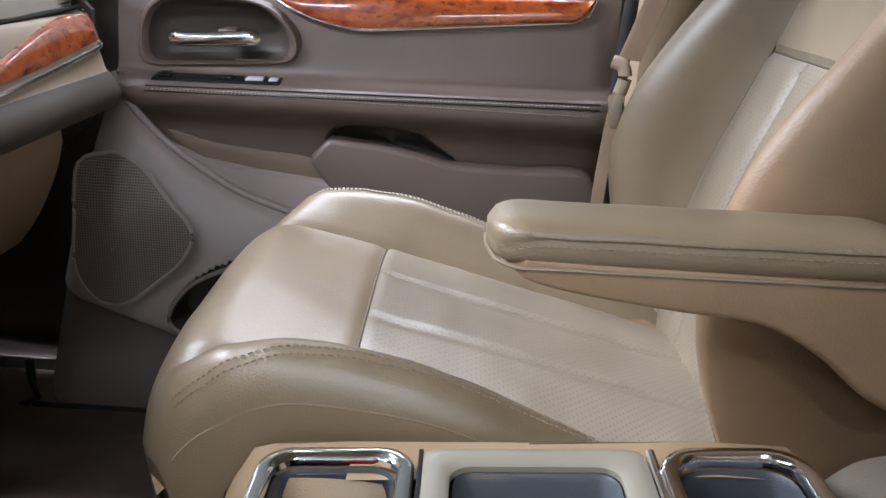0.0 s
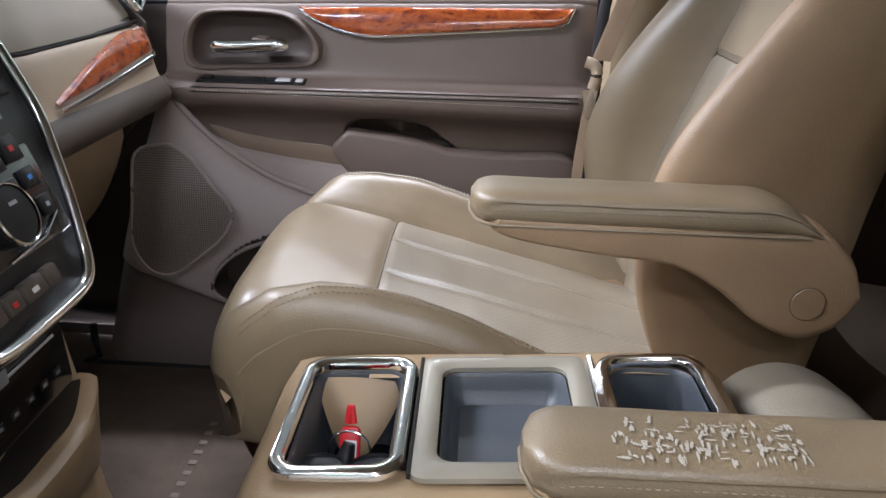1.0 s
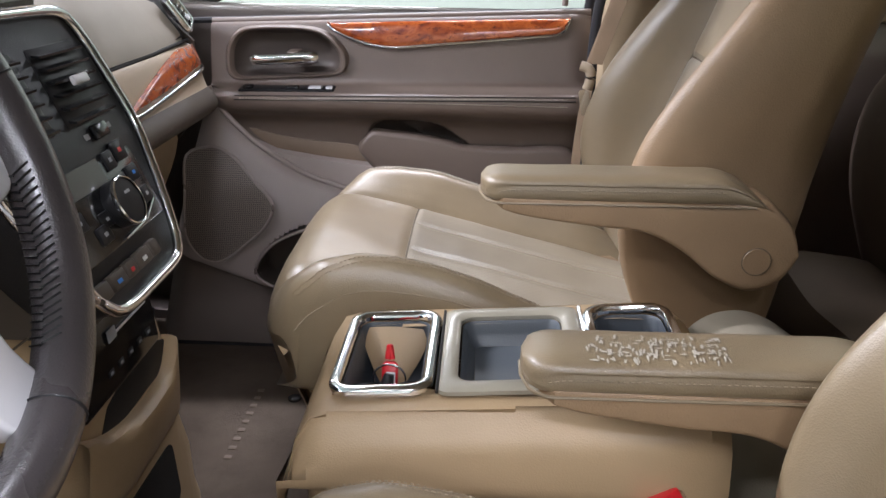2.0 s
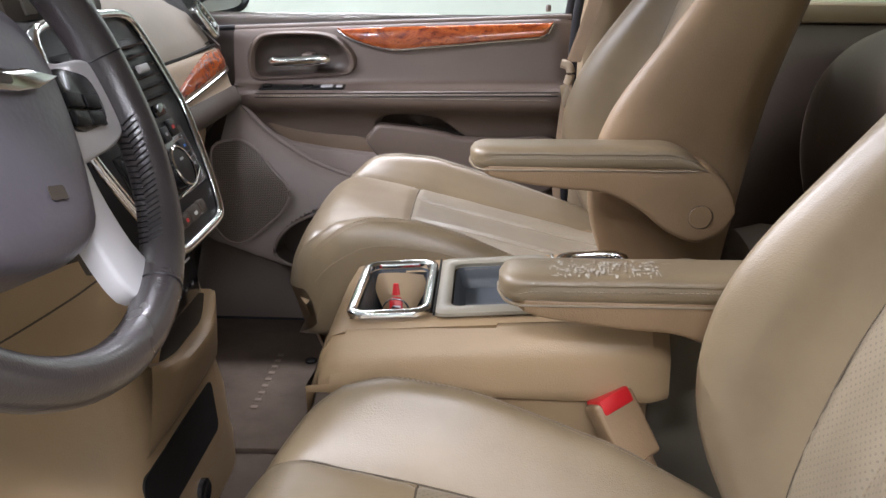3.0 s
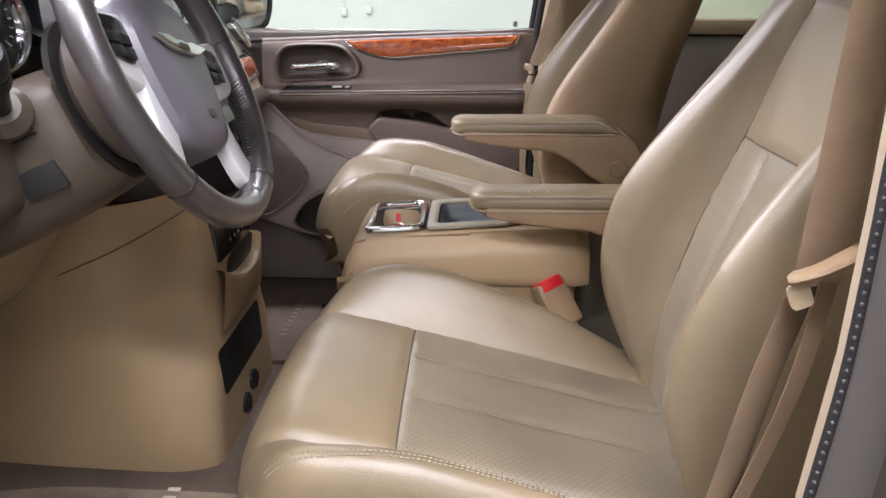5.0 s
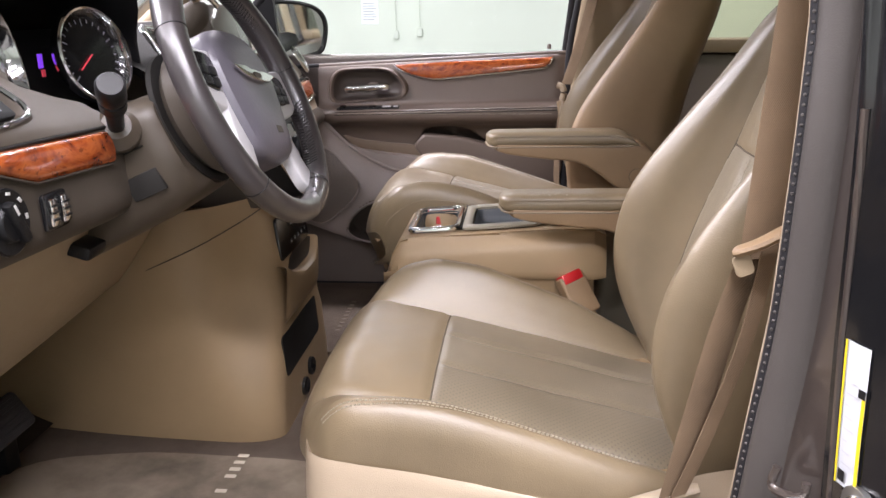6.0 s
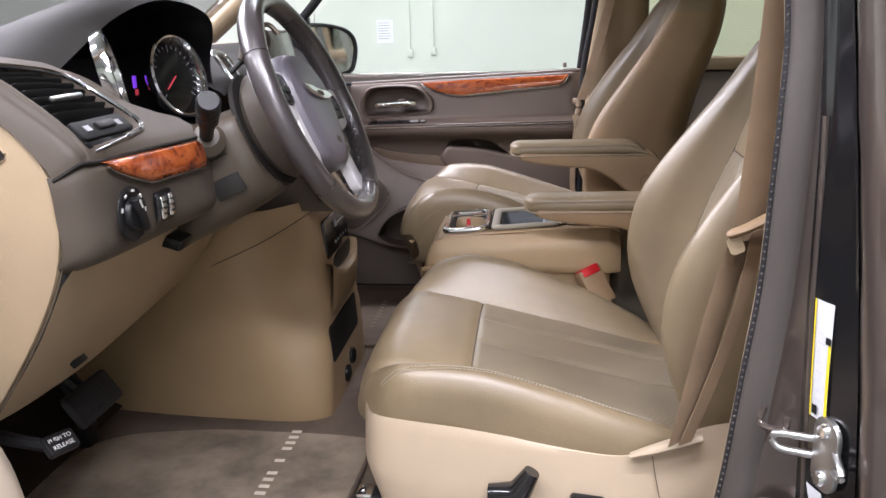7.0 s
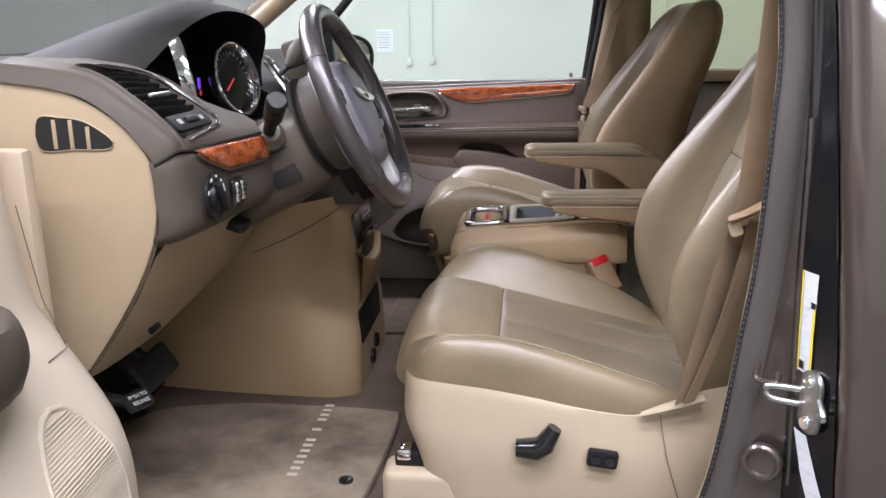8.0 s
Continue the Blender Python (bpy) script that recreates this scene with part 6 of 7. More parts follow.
for i, (dy, dz, w) in enumerate(((0.03, 0.018, 0.10), (0.03, -0.018, 0.13), (-0.075, -0.02, 0.03))):
    part("slot_line", moved(box(-w / 2, w / 2, -0.0012, 0.0012, 0.006, 0.0075), frame_at((-0.349, 0.113 + dy, 0.752 + dz), (0, 1, 0), (-0.1, 0, 1))), M_silver, ins)
for i in range(5):
    part("button", moved(box(-0.007, 0.007, -0.004, 0.004, 0.005, 0.009, 0.001), frame_at((-0.349, 0.085 + i * 0.026, 0.731), (0, 1, 0), (-0.1, 0, 1))), M_black, ins)
    part("icon", moved(box(-0.003, 0.003, -0.0015, 0.0015, 0.009, 0.0096), frame_at((-0.349, 0.085 + i * 0.026, 0.731), (0, 1, 0), (-0.1, 0, 1))), M_greyprint, ins)
part("disc_mark", moved(box(-0.010, 0.010, -0.007, 0.007, 0.006, 0.0075, 0.0005), frame_at((-0.349, 0.10, 0.772), (0, 1, 0), (-0.1, 0, 1))), M_greyprint, ins)
# pocket with a curved lip
lipl = smooth_line([(-0.016, 0.704), (0.03, 0.681), (0.08, 0.667), (0.14, 0.661), (0.20, 0.667), (0.236, 0.700)], 36)
rows = []
for y, z in lipl:
    d = 0.014 * math.sin(math.pi * min(0.98, max(0.02, (y + 0.022) / 0.262))) ** 0.5
    yb = -0.052 + (y + 0.016) * 1.06
    rows.append([(-0.345, y, z + 0.004), (-0.336 + d, y, z + 0.004), (-0.328 + d, y, z), (-0.326 + d, y - 0.006, z - 0.02), (-0.326 + d * 0.7, yb + 0.005, 0.610), (-0.332 + d * 0.2, yb, 0.592), (-0.345, yb, 0.588)])
part("pocket", surf(rows, 22), M_tan, stack, "beige storage pocket with a curved lip")
# flat black plate paints the shade inside the pocket
part("pocket_shade_plate", plate([(-0.10, -0.012), (-0.06, 0.020), (0.0, 0.032), (0.07, 0.034), (0.105, 0.020), (0.10, -0.012)], 0.003, frame_at((-0.341, 0.125, 0.680), (0, 1, 0), (-0.1, 0, 1))), M_black, stack, "flat black plate for the shade in the pocket opening")
# sockets near the floor
for y, z in ((0.085, 0.447), (0.030, 0.425)):
    sk = part("power_socket", lathe([(0.020, 0.0), (0.020, 0.010), (0.016, 0.013), (0.012, 0.010), (0.002, 0.008)], 20, frame_at((-0.322, y, z), (0, 1, 0), (0, 0, 1))), M_black_gloss, stack, "black power socket cap")
# flat plate on the tower face, dark to paint a recess's shade
part("recess_shade_plate", plate(rounded(0.26, 0.085, 0.014), 0.003, frame_at((-0.3255, 0.055, 0.535), (0, 1, 0), (-0.07, 0, 1))), M_dark, stack, "flat dark plate for the shade of a recess low on the tower")

# shifter on the dashboard
sh = thing("gear_selector", (-0.46, -0.20, 1.10), "dashboard gear lever with a dark knob and chrome plate", "gear lever")
part("chrome_plate", ring_plate(rounded(0.070, 0.115, 0.02), rounded(0.050, 0.095, 0.014), 0.008, frame_at((-0.462, -0.155, 1.128), (0, 1, -0.1), (-0.6, 0, 0.8))), M_chrome, sh)
part("gate", plate(rounded(0.056, 0.10, 0.016), 0.003, frame_at((-0.463, -0.155, 1.128), (0, 1, -0.1), (-0.6, 0, 0.8))), M_black_gloss, sh)
part("stalk", tube([(-0.462, -0.185, 1.130), (-0.437, -0.165, 1.158)], 0.006, 8), M_black, sh)
part("knob", tube(smooth_line([(-0.440, -0.168, 1.155), (-0.425, -0.150, 1.175), (-0.408, -0.128, 1.198), (-0.400, -0.118, 1.208)], 12), [0.008, 0.012, 0.016, 0.020, 0.023, 0.025, 0.025, 0.025, 0.024, 0.021, 0.015, 0.006], 16), M_dash, sh)
part("knob_trim", tube(smooth_line([(-0.412, -0.150, 1.212), (-0.396, -0.124, 1.222), (-0.384, -0.104, 1.205)], 12), 0.005, 8), M_chrome, sh)

# ---- steering column and wheel ----
WC = Vector((-0.2425, -0.3865, 1.090))
tl = radians(23.9)
WM0 = frame_at(WC, (0, 1, 0), (-math.sin(tl), 0, math.cos(tl)))      # local x to the car's right, y up the rim, z to the driver
WM = WM0 @ Matrix.Rotation(radians(-13.5), 4, "Z")      # the wheel is turned a little

M_column = plastic("column_taupe", (0.078, 0.061, 0.044), 0.42)
colm = thing("steering_column", (-0.42, -0.39, 1.0), "taupe plastic steering column shroud with stalks", "steering column")
rows = []
for d, w, h0, h1 in ((-0.30, 0.112, -0.118, 0.046), (-0.24, 0.118, -0.116, 0.050), (-0.17, 0.118, -0.112, 0.052), (-0.125, 0.115, -0.106, 0.050), (-0.103, 0.110, -0.098, 0.046), (-0.095, 0.102, -0.088, 0.040)):
    rows.append([tuple(WM0 @ Vector((a, b, d))) for a, b in smooth_line([(-w * 0.98, 0.028), (-w, 0.0), (-w * 0.99, -0.048), (-w * 0.86, h0 * 0.80), (-w * 0.60, h0 * 0.97), (0, h0), (w * 0.60, h0 * 0.97), (w * 0.86, h0 * 0.80), (w * 0.99, -0.048), (w, 0.0), (w * 0.98, 0.028), (w * 0.75, h1), (0, h1 + 0.004), (-w * 0.75, h1)], 56, closed=True)])
part("shroud", grid(rows, close_v=True, cap=True), M_column, colm)
part("collar", lathe([(0.078, -0.095), (0.092, -0.080), (0.094, -0.045), (0.080, -0.026), (0.03, -0.024)], 36, WM0), M_dash, colm, "dark collar behind the wheel")
part("shroud_plate", local_box(WM0 @ frame_at((-0.1135, -0.055, -0.150), (0, 0, 1), (-0.12, 1, 0)), 0.050, 0.032, 0.008, 0.002), M_dash_top, colm, "grey inset plate")
part("shroud_joint", tube([tuple(WM0 @ Vector((-0.1185, -0.008, d))) for d in (-0.30, -0.24, -0.17, -0.125)], 0.0012, 6), M_dark, colm)
# dark flange that paints the shadow in the gap behind the wheel
part("wheel_gap_shade", lathe([(0.098, -0.100), (0.098, -0.092), (0.06, -0.090)], 36, WM0), M_dark, colm)
stk0, stk1 = Vector((-0.393, -0.490, 1.036)), Vector((-0.331, -0.612, 1.122))
dv2 = (stk1 - stk0)
part("stalk", tube([tuple(stk0), tuple(stk0 + dv2 * 0.45), tuple(stk0 + dv2 * 0.62)], [0.010, 0.011, 0.013], 14), M_black, colm, "black wiper stalk")
part("stalk_cap", tube([tuple(stk0 + dv2 * s) for s in (0.62, 0.64, 0.75, 0.76, 0.80, 0.97, 1.0)], [0.013, 0.0165, 0.0165, 0.0145, 0.0175, 0.0175, 0.0145], 18), M_black, colm, "ribbed black stalk end")
part("stalk_boot", tube([tuple(stk0 + dv2 * s) for s in (0.16, 0.22, 0.30)], [0.030, 0.030, 0.019], 16), M_column, colm)
part("tilt_lever", local_box(frame_at((-0.445, -0.515, 0.895), (0, 1, 0), (0.3, 0, 1)), 0.050, 0.020, 0.035, 0.006), M_black, colm, "black tilt lever")

whl = thing("steering_wheel", tuple(WC), "dark leather steering wheel with silver spokes", "steering wheel")
R0, r0 = 0.1835, 0.0185
rows = []
for k in range(96):
    a = 2 * math.pi * k / 96
    fat = 1.0 + 0.10 * (math.exp(-((a - radians(35)) / 0.3) ** 2) + math.exp(-((a - radians(145)) / 0.3) ** 2))
    row = []
    for j in range(18):
        b = 2 * math.pi * j / 18
        rr = R0 + r0 * fat * math.cos(b) * 0.92
        row.append(tuple(WM @ Vector((rr * math.cos(a), rr * math.sin(a), r0 * fat * math.sin(b)))))
    rows.append(row)
part("rim", grid(rows, close_u=True, close_v=True), M_wheel, whl, "dark brown leather rim")
for a0 in (18, 162, 232, 308):
    pts = []
    a = radians(a0)
    fat = 1.0 + 0.10 * (math.exp(-((a - radians(35)) / 0.3) ** 2) + math.exp(-((a - radians(145)) / 0.3) ** 2))
    ring = [tuple(WM @ Vector(((R0 + r0 * fat * 0.92 * math.cos(b)) * math.cos(a), (R0 + r0 * fat * 0.92 * math.cos(b)) * math.sin(a), r0 * fat * math.sin(b)))) for b in np.linspace(0, 2 * math.pi, 20, endpoint=False)]
    part("rim_seam", tube(ring, 0.0009, 6, closed=True), M_black, whl)
# laced thread on the inner side of the rim
for a0, a1 in ((-40, 0), (180, 222), (35, 75), (105, 145)):
    bm = bmesh.new()
    n = 22
    for k in range(n):
        for s in (-1, 1):
            a = radians(a0 + (a1 - a0) * (k + 0.25 * (s > 0)) / n)
            a2 = a + 0.028
            p, q = [], []
            c0 = WM @ Vector(((R0 - r0 * 0.96) * math.cos(a), (R0 - r0 * 0.96) * math.sin(a), 0.0005))
            c1 = WM @ Vector(((R0 - r0 * 0.80) * math.cos(a2), (R0 - r0 * 0.80) * math.sin(a2), s * 0.0112))
            d = (c1 - c0).normalized()
            w = d.cross(WM.to_3x3() @ Vector((math.cos(a), math.sin(a), 0))).normalized() * 0.0008
            inn = WM.to_3x3() @ Vector((-math.cos(a), -math.sin(a), 0)) * 0.0010
            v = [bm.verts.new(tuple(x)) for x in (c0 - w, c0 + w, c1 + w, c1 - w, c0 + inn, c1 + inn)]
            for f in ((0, 4, 5, 3), (4, 1, 2, 5), (0, 1, 4), (2, 3, 5)):
                bm.faces.new([v[i] for i in f])
    tagged(part("lacing", bm, M_black, whl, "laced black thread"), kind="stuff")
# airbag cover
cov = smooth_line([(-0.088, 0.050), (-0.060, 0.082), (0, 0.092), (0.060, 0.082), (0.088, 0.050), (0.090, 0.0), (0.076, -0.062), (0.056, -0.098), (0.0, -0.110), (-0.056, -0.098), (-0.076, -0.062), (-0.090, 0.0)], 60, closed=True)
rows = []
for s, z in ((1.0, -0.045), (1.0, -0.012), (0.975, -0.002), (0.92, 0.006), (0.75, 0.0115), (0.45, 0.0130), (0.15, 0.0135)):
    rows.append([tuple(WM @ Vector((x * s, y * s, z))) for x, y in cov])
part("airbag_cover", grid(rows, close_v=True, cap=True), M_hub, whl, "grained airbag cover")
wing = [(-0.068, 0.009), (-0.030, 0.012), (-0.012, 0.009), (0, 0.0105), (0.012, 0.009), (0.030, 0.012), (0.068, 0.009), (0.040, -0.002), (0.015, -0.006), (-0.015, -0.006), (-0.040, -0.002)]
em = part("emblem", plate(wing, 0.004, WM @ Matrix.Translation((0, 0.014, 0.0150)), 0.001), M_chrome, whl, "chrome winged emblem")
part("emblem_centre", plate(rounded(0.024, 0.007, 0.003), 0.0010, WM @ Matrix.Translation((0, 0.0160, 0.0191))), M_dash, em, "dark bar in the emblem")
part("mark_bar", plate(rounded(0.018, 0.010, 0.002), 0.0006, WM @ Matrix.Translation((0.018, -0.062, 0.0130))), M_dash, whl)
# spokes
for s in (-1, 1):
    up = [(s * 0.070, 0.045), (s * 0.118, 0.050), (s * 0.160, 0.058), (s * 0.182, 0.050), (s * 0.186, 0.020), (s * 0.176, -0.012), (s * 0.130, -0.030), (s * 0.078, -0.034)]
    sp = part("upper_spoke", plate([tuple(q) for q in smooth_line(up, 36, closed=True)], 0.020, WM @ Matrix.Translation((0, 0, -0.022)) @ Matrix.Scale(0.95, 4), 0.005, 3), M_silver, whl, "silver grey upper spoke")
    part("button_pad", plate([tuple(q) for q in smooth_line([(s * 0.092, 0.036), (s * 0.128, 0.040), (s * 0.146, 0.032), (s * 0.148, 0.004), (s * 0.132, -0.006), (s * 0.094, -0.008)], 30, closed=True)], 0.004, WM @ Matrix.Translation((0, 0, -0.0045)), 0.0015), M_black_gloss, sp, "black button pad")
    for bx, by in ((0.106, 0.014), (0.130, 0.014), (0.106, -0.001), (0.128, 0.000)):
        b = part("button", moved(box(-0.010, 0.010, -0.006, 0.006, 0, 0.004, 0.001), WM @ Matrix.Translation((s * bx, by, -0.001))), M_black, sp)
    lo = [(s * 0.055, -0.030), (s * 0.094, -0.018), (s * 0.104, -0.070), (s * 0.116, -0.108), (s * 0.128, -0.130), (s * 0.100, -0.156), (s * 0.074, -0.128)]
    part("lower_spoke", plate([tuple(q) for q in smooth_line(lo, 30, closed=True)], 0.018, WM @ Matrix.Translation((0, 0, -0.020)) @ Matrix.Scale(0.95, 4), 0.004, 3), M_silver, whl, "silver grey lower spoke")

# ---- passenger door ----
def door_panel(mirror=False):
    """The inside of a front door in the passenger side's place. Returns the thing's parts as it goes."""
    d = thing("front_door", (-0.1, 0.94, 0.42), "closed dark taupe passenger door with burl wood trim", "car door")
    # main card: sections along x from the front to the rear edge; y is the inner face
    zs = [0.42, 0.50, 0.58, 0.66, 0.74, 0.795, 0.83, 0.855, 0.868, 0.877, 0.888, 0.900, 0.909, 0.914, 0.917, 0.920, 0.924, 0.935, 0.97, 1.005, 1.03, 1.043, 1.05]
    #      lower card ...          scoop        armrest roll          ledge        upper card
    yy = [0.868, 0.862, 0.870, 0.880, 0.890, 0.896, 0.893, 0.878, 0.856, 0.842, 0.835, 0.834, 0.838, 0.848, 0.862, 0.880, 0.892, 0.897, 0.903, 0.908, 0.912, 0.918, 0.935]
    def inside(x, z, poly):
        k, n = False, len(poly)
        for i in range(n):
            (xa, za), (xb, zb) = poly[i], poly[i - 1]
            if (za > z) != (zb > z) and x < (xb - xa) * (z - za) / (zb - za) + xa:
                k = not k
        return k

    def card_y(x, z):
        r = 0.045 * (x + 0.1) if z > 1.0 else (0.020 * (x + 0.1) if z > 0.9 else 0)
        return float(np.interp(z - r, zs, yy))
    rows = []
    for x in np.linspace(-0.47, 0.262, 170):
        e = max(0.0, (x - 0.22) / 0.045)
        f = max(0.0, (-0.40 - x) / 0.07)
        row = []
        for z, y in zip(zs, yy):
            rise = 0.045 * (x + 0.1) if z > 1.0 else (0.020 * (x + 0.1) if z > 0.9 else 0)
            soft = 0.0
            if z >= 0.862 and z <= 0.919:
                soft = 0.030 * min(1.0, f) ** 2
            row.append((x, y + 0.012 * min(1, e) ** 2 + soft, z + rise))
        rows.append(smooth_line(row, 130))
    bowl = smooth_line([(-0.434, 0.955), (-0.430, 0.985), (-0.415, 1.010), (-0.385, 1.023), (-0.30, 1.026), (-0.25, 1.018), (-0.217, 0.992), (-0.206, 0.967), (-0.213, 0.946), (-0.245, 0.938), (-0.33, 0.932), (-0.412, 0.927), (-0.430, 0.935)], 72, closed=True)
    cx, cz = -0.322, 0.976
    pk = smooth_line([(-0.158, 0.826), (-0.150, 0.845), (-0.125, 0.856), (-0.058, 0.857), (-0.017, 0.847), (0.011, 0.826), (0.036, 0.803), (-0.05, 0.800), (-0.14, 0.806)], 48, closed=True)
    card = grid(rows)
    hole = [(cx + (x - cx) * 0.93, cz + (z - cz) * 0.93) for x, z in bowl]
    cut = []
    for f in card.faces:
        q = f.calc_center_median()
        if (q.x < -0.19 and q.z > 0.92 and inside(q.x, q.z, hole)) or (-0.17 < q.x < 0.05 and 0.79 < q.z < 0.87 and inside(q.x, q.z, pk)):
            cut.append(f)
    bmesh.ops.delete(card, geom=cut, context="FACES")
    part("door_card", card, M_taupe, d, "dark taupe vinyl door card")
    # sill cap and glass slot
    part("sill_cap", tube([(x, 0.930, 1.047 + 0.045 * (x + 0.1)) for x in np.linspace(-0.47, 0.262, 20)], 0.007, 10), M_taupe, d, "dark sill cap")
    part("glass_seal", tube([(x, 0.950, 1.048 + 0.045 * (x + 0.1)) for x in np.linspace(-0.70, 0.262, 20)], 0.006, 8), M_rubber, d, "black glass seal")
    pin = part("lock_pin", lathe([(0.006, 0.0), (0.006, 0.010), (0.004, 0.014), (0.001, 0.014)], 12, pose(0.212, 0.928, 1.074)), M_taupe, d, "small lock pin")
    # wood inlay with chrome edge
    top, bot = [], []
    for k in np.linspace(0, 1, 50):
        x = -0.240 + 0.462 * k
        t = 1.040 + 0.040 * (x + 0.1)
        b = t - 0.046 * (math.sin(math.pi * min(1.0, k / 0.30) / 2) ** 0.70) * (1.0 if k < 0.30 else 1 - 0.40 * ((k - 0.30) / 0.70)) * (1.0 if k < 0.93 else math.sqrt(max(0.0, 1 - ((k - 0.93) / 0.07) ** 2)))
        top.append((x, t))
        bot.append((x, b))
    rows = []
    for (x, t), (_, b) in zip(top, bot):
        def cy(z):
            return float(np.interp(z - 0.045 * (x + 0.1), [0.97, 1.005, 1.03, 1.043], [0.902, 0.908, 0.912, 0.918]))
        rows.append([(x, cy(b) - 0.001, b), (x, cy(b) - 0.0085, b + 0.003), (x, cy((t + b) / 2) - 0.0098, (t + b) / 2), (x, cy(t) - 0.0085, t - 0.002), (x, cy(t), t)])
    part("wood_inlay", grid([smooth_line(r, 12) for r in rows]), M_wood, d, "glossy red brown burl wood inlay")
    part("chrome_edge", tube([(r[0][0], r[0][1] - 0.006, r[0][2] - 0.001) for r in rows], 0.0028, 8), M_chrome, d, "thin chrome edge under the wood")
    # handle bowl
    def bowl_rings(spec):
        return grid([[(cx + (x - cx) * s, y, cz + (z - cz) * s) for x, z in bowl] for s, y in spec], close_v=True)
    h = part("handle_bezel", bowl_rings(((1.07, 0.9045), (1.045, 0.9010), (1.035, 0.8930), (1.01, 0.8885), (0.97, 0.8885), (0.94, 0.892), (0.91, 0.899))), M_taupe, d, "oval handle surround")
    part("handle_bowl", bowl_rings(((0.91, 0.899), (0.88, 0.908), (0.80, 0.920), (0.70, 0.926), (0.4, 0.929), (0.02, 0.930))), M_taupe_shaded, h, "handle recess with shade in its dark colour")
    lev = smooth_line([(-0.388, 0.884, 0.967), (-0.372, 0.876, 0.966), (-0.33, 0.872, 0.968), (-0.285, 0.872, 0.972), (-0.254, 0.876, 0.974)], 24)
    part("handle_lever", tube(lev, [0.005, 0.008] + [0.0105] * 20 + [0.0100, 0.006], 12, flat=0.70, up=(0, 1, 0)), M_chrome, h, "chrome door lever")
    part("lever_block", box(-0.315, -0.290, 0.874, 0.915, 0.958, 0.984, 0.004), M_taupe, h)
    # switch plate on the ledge
    swp = part("switch_plate", local_box(frame_at((-0.315, 0.868, 0.9125), (1, 0, 0.02), (0, 0.95, 0.12)), 0.185, 0.034, 0.008, 0.003), M_black, d, "black window switch plate")
    for o, w in ((-0.075, 0.018), (0.012, 0.024), (0.055, 0.026), (0.082, 0.014)):
        part("switch", local_box(frame_at((-0.315 + o, 0.866, 0.9165), (1, 0, 0.02), (0, 0.95, 0.12)), w, 0.018, 0.006, 0.002), M_black_gloss if o < 0.05 else M_silver, swp)
    for z, y in ((0.9095, 0.8375), (0.9025, 0.8335)):
        part("roll_seam", tube([(x, y + 0.0002 + 0.012 * max(0.0, (x - 0.22) / 0.045) ** 2, z + 0.020 * (x + 0.1)) for x in np.linspace(-0.41, 0.235, 60)], 0.0011, 6), M_dark, d)
    # thread rows on the armrest roll
    for z, y in ((0.9060, 0.8353), (0.8990, 0.8333)):
        ln = [(x, y - 0.0004 + 0.012 * max(0.0, (x - 0.22) / 0.045) ** 2, z + 0.020 * (x + 0.1) * (z > 0.9)) for x in np.linspace(-0.40, 0.225, 90)]
        part("stitching", stitches(ln, [(0, -1, 0.1)] * 90), M_stitch, d, "row of thread")
    # pull pocket in the lower card
    pu = smooth_line([(-0.180, 0.795), (-0.166, 0.822), (-0.152, 0.836), (-0.12, 0.834), (-0.057, 0.828), (0.0, 0.817), (0.031, 0.809), (0.127, 0.807), (0.240, 0.803), (0.240, 0.70), (0.10, 0.66), (-0.10, 0.68), (-0.135, 0.74)], 80, closed=True)
    part("lower_pad", plate([tuple(q) for q in pu], 0.026, frame_at((0, 0.893, 0), (1, 0, 0), (0, 0, 1)), 0.010, 4), M_taupe, d, "padded lower door insert")
    pcx, pcz = -0.06, 0.826
    part("pull_pocket", grid([[(pcx + (x - pcx) * s, card_y(x, z) + y, pcz + (z - pcz) * s) for x, z in pk] for s, y in ((1.04, -0.002), (1.0, 0.001), (0.97, 0.010), (0.93, 0.032), (0.5, 0.038), (0.02, 0.038))], close_v=True), M_taupe_shaded, d, "pull pocket with shade in its dark colour")
    # map pocket scoop towards the front
    sc = smooth_line([(-0.400, 0.829), (-0.336, 0.816), (-0.261, 0.807), (-0.187, 0.800), (-0.150, 0.777), (-0.175, 0.768), (-0.262, 0.777), (-0.346, 0.790)], 40, closed=True)
    # flat sliver whose lighter brown paints the light on the pocket's back wall
    part("map_pocket", plate([tuple(q) for q in sc], 0.004, frame_at((0, 0.8935, 0), (1, 0, 0), (0, 0, 1)), 0.0015), M_pocket_lit, d, "inner wall of the map pocket, lit tone in its brown")
    part("pocket_front", surf([[(x, 0.891 - o, z - dz2) for o, dz2 in ((0.0, -0.002), (0.012, 0.0), (0.016, 0.006), (0.018, 0.05), (0.02, 0.12))] for x, z in ((-0.40, 0.812), (-0.346, 0.789), (-0.262, 0.776), (-0.173, 0.767), (-0.10, 0.755), (0.0, 0.74))], 16), M_taupe_soft, d, "grey brown map pocket front")
    # grey-brown lower front panel with the speaker, sweeping up to the front corner
    edge = smooth_line([(-0.468, 0.915), (-0.448, 0.876), (-0.419, 0.842), (-0.380, 0.806), (-0.335, 0.775), (-0.286, 0.747), (-0.221, 0.724), (-0.10, 0.690), (0.05, 0.670), (0.25, 0.665)], 50)
    hl = smooth_line([(-0.376, 0.560), (-0.366, 0.594), (-0.33, 0.630), (-0.27, 0.656), (-0.20, 0.664), (-0.15, 0.65), (-0.15, 0.55), (-0.25, 0.523), (-0.33, 0.530), (-0.362, 0.543)], 48, closed=True)

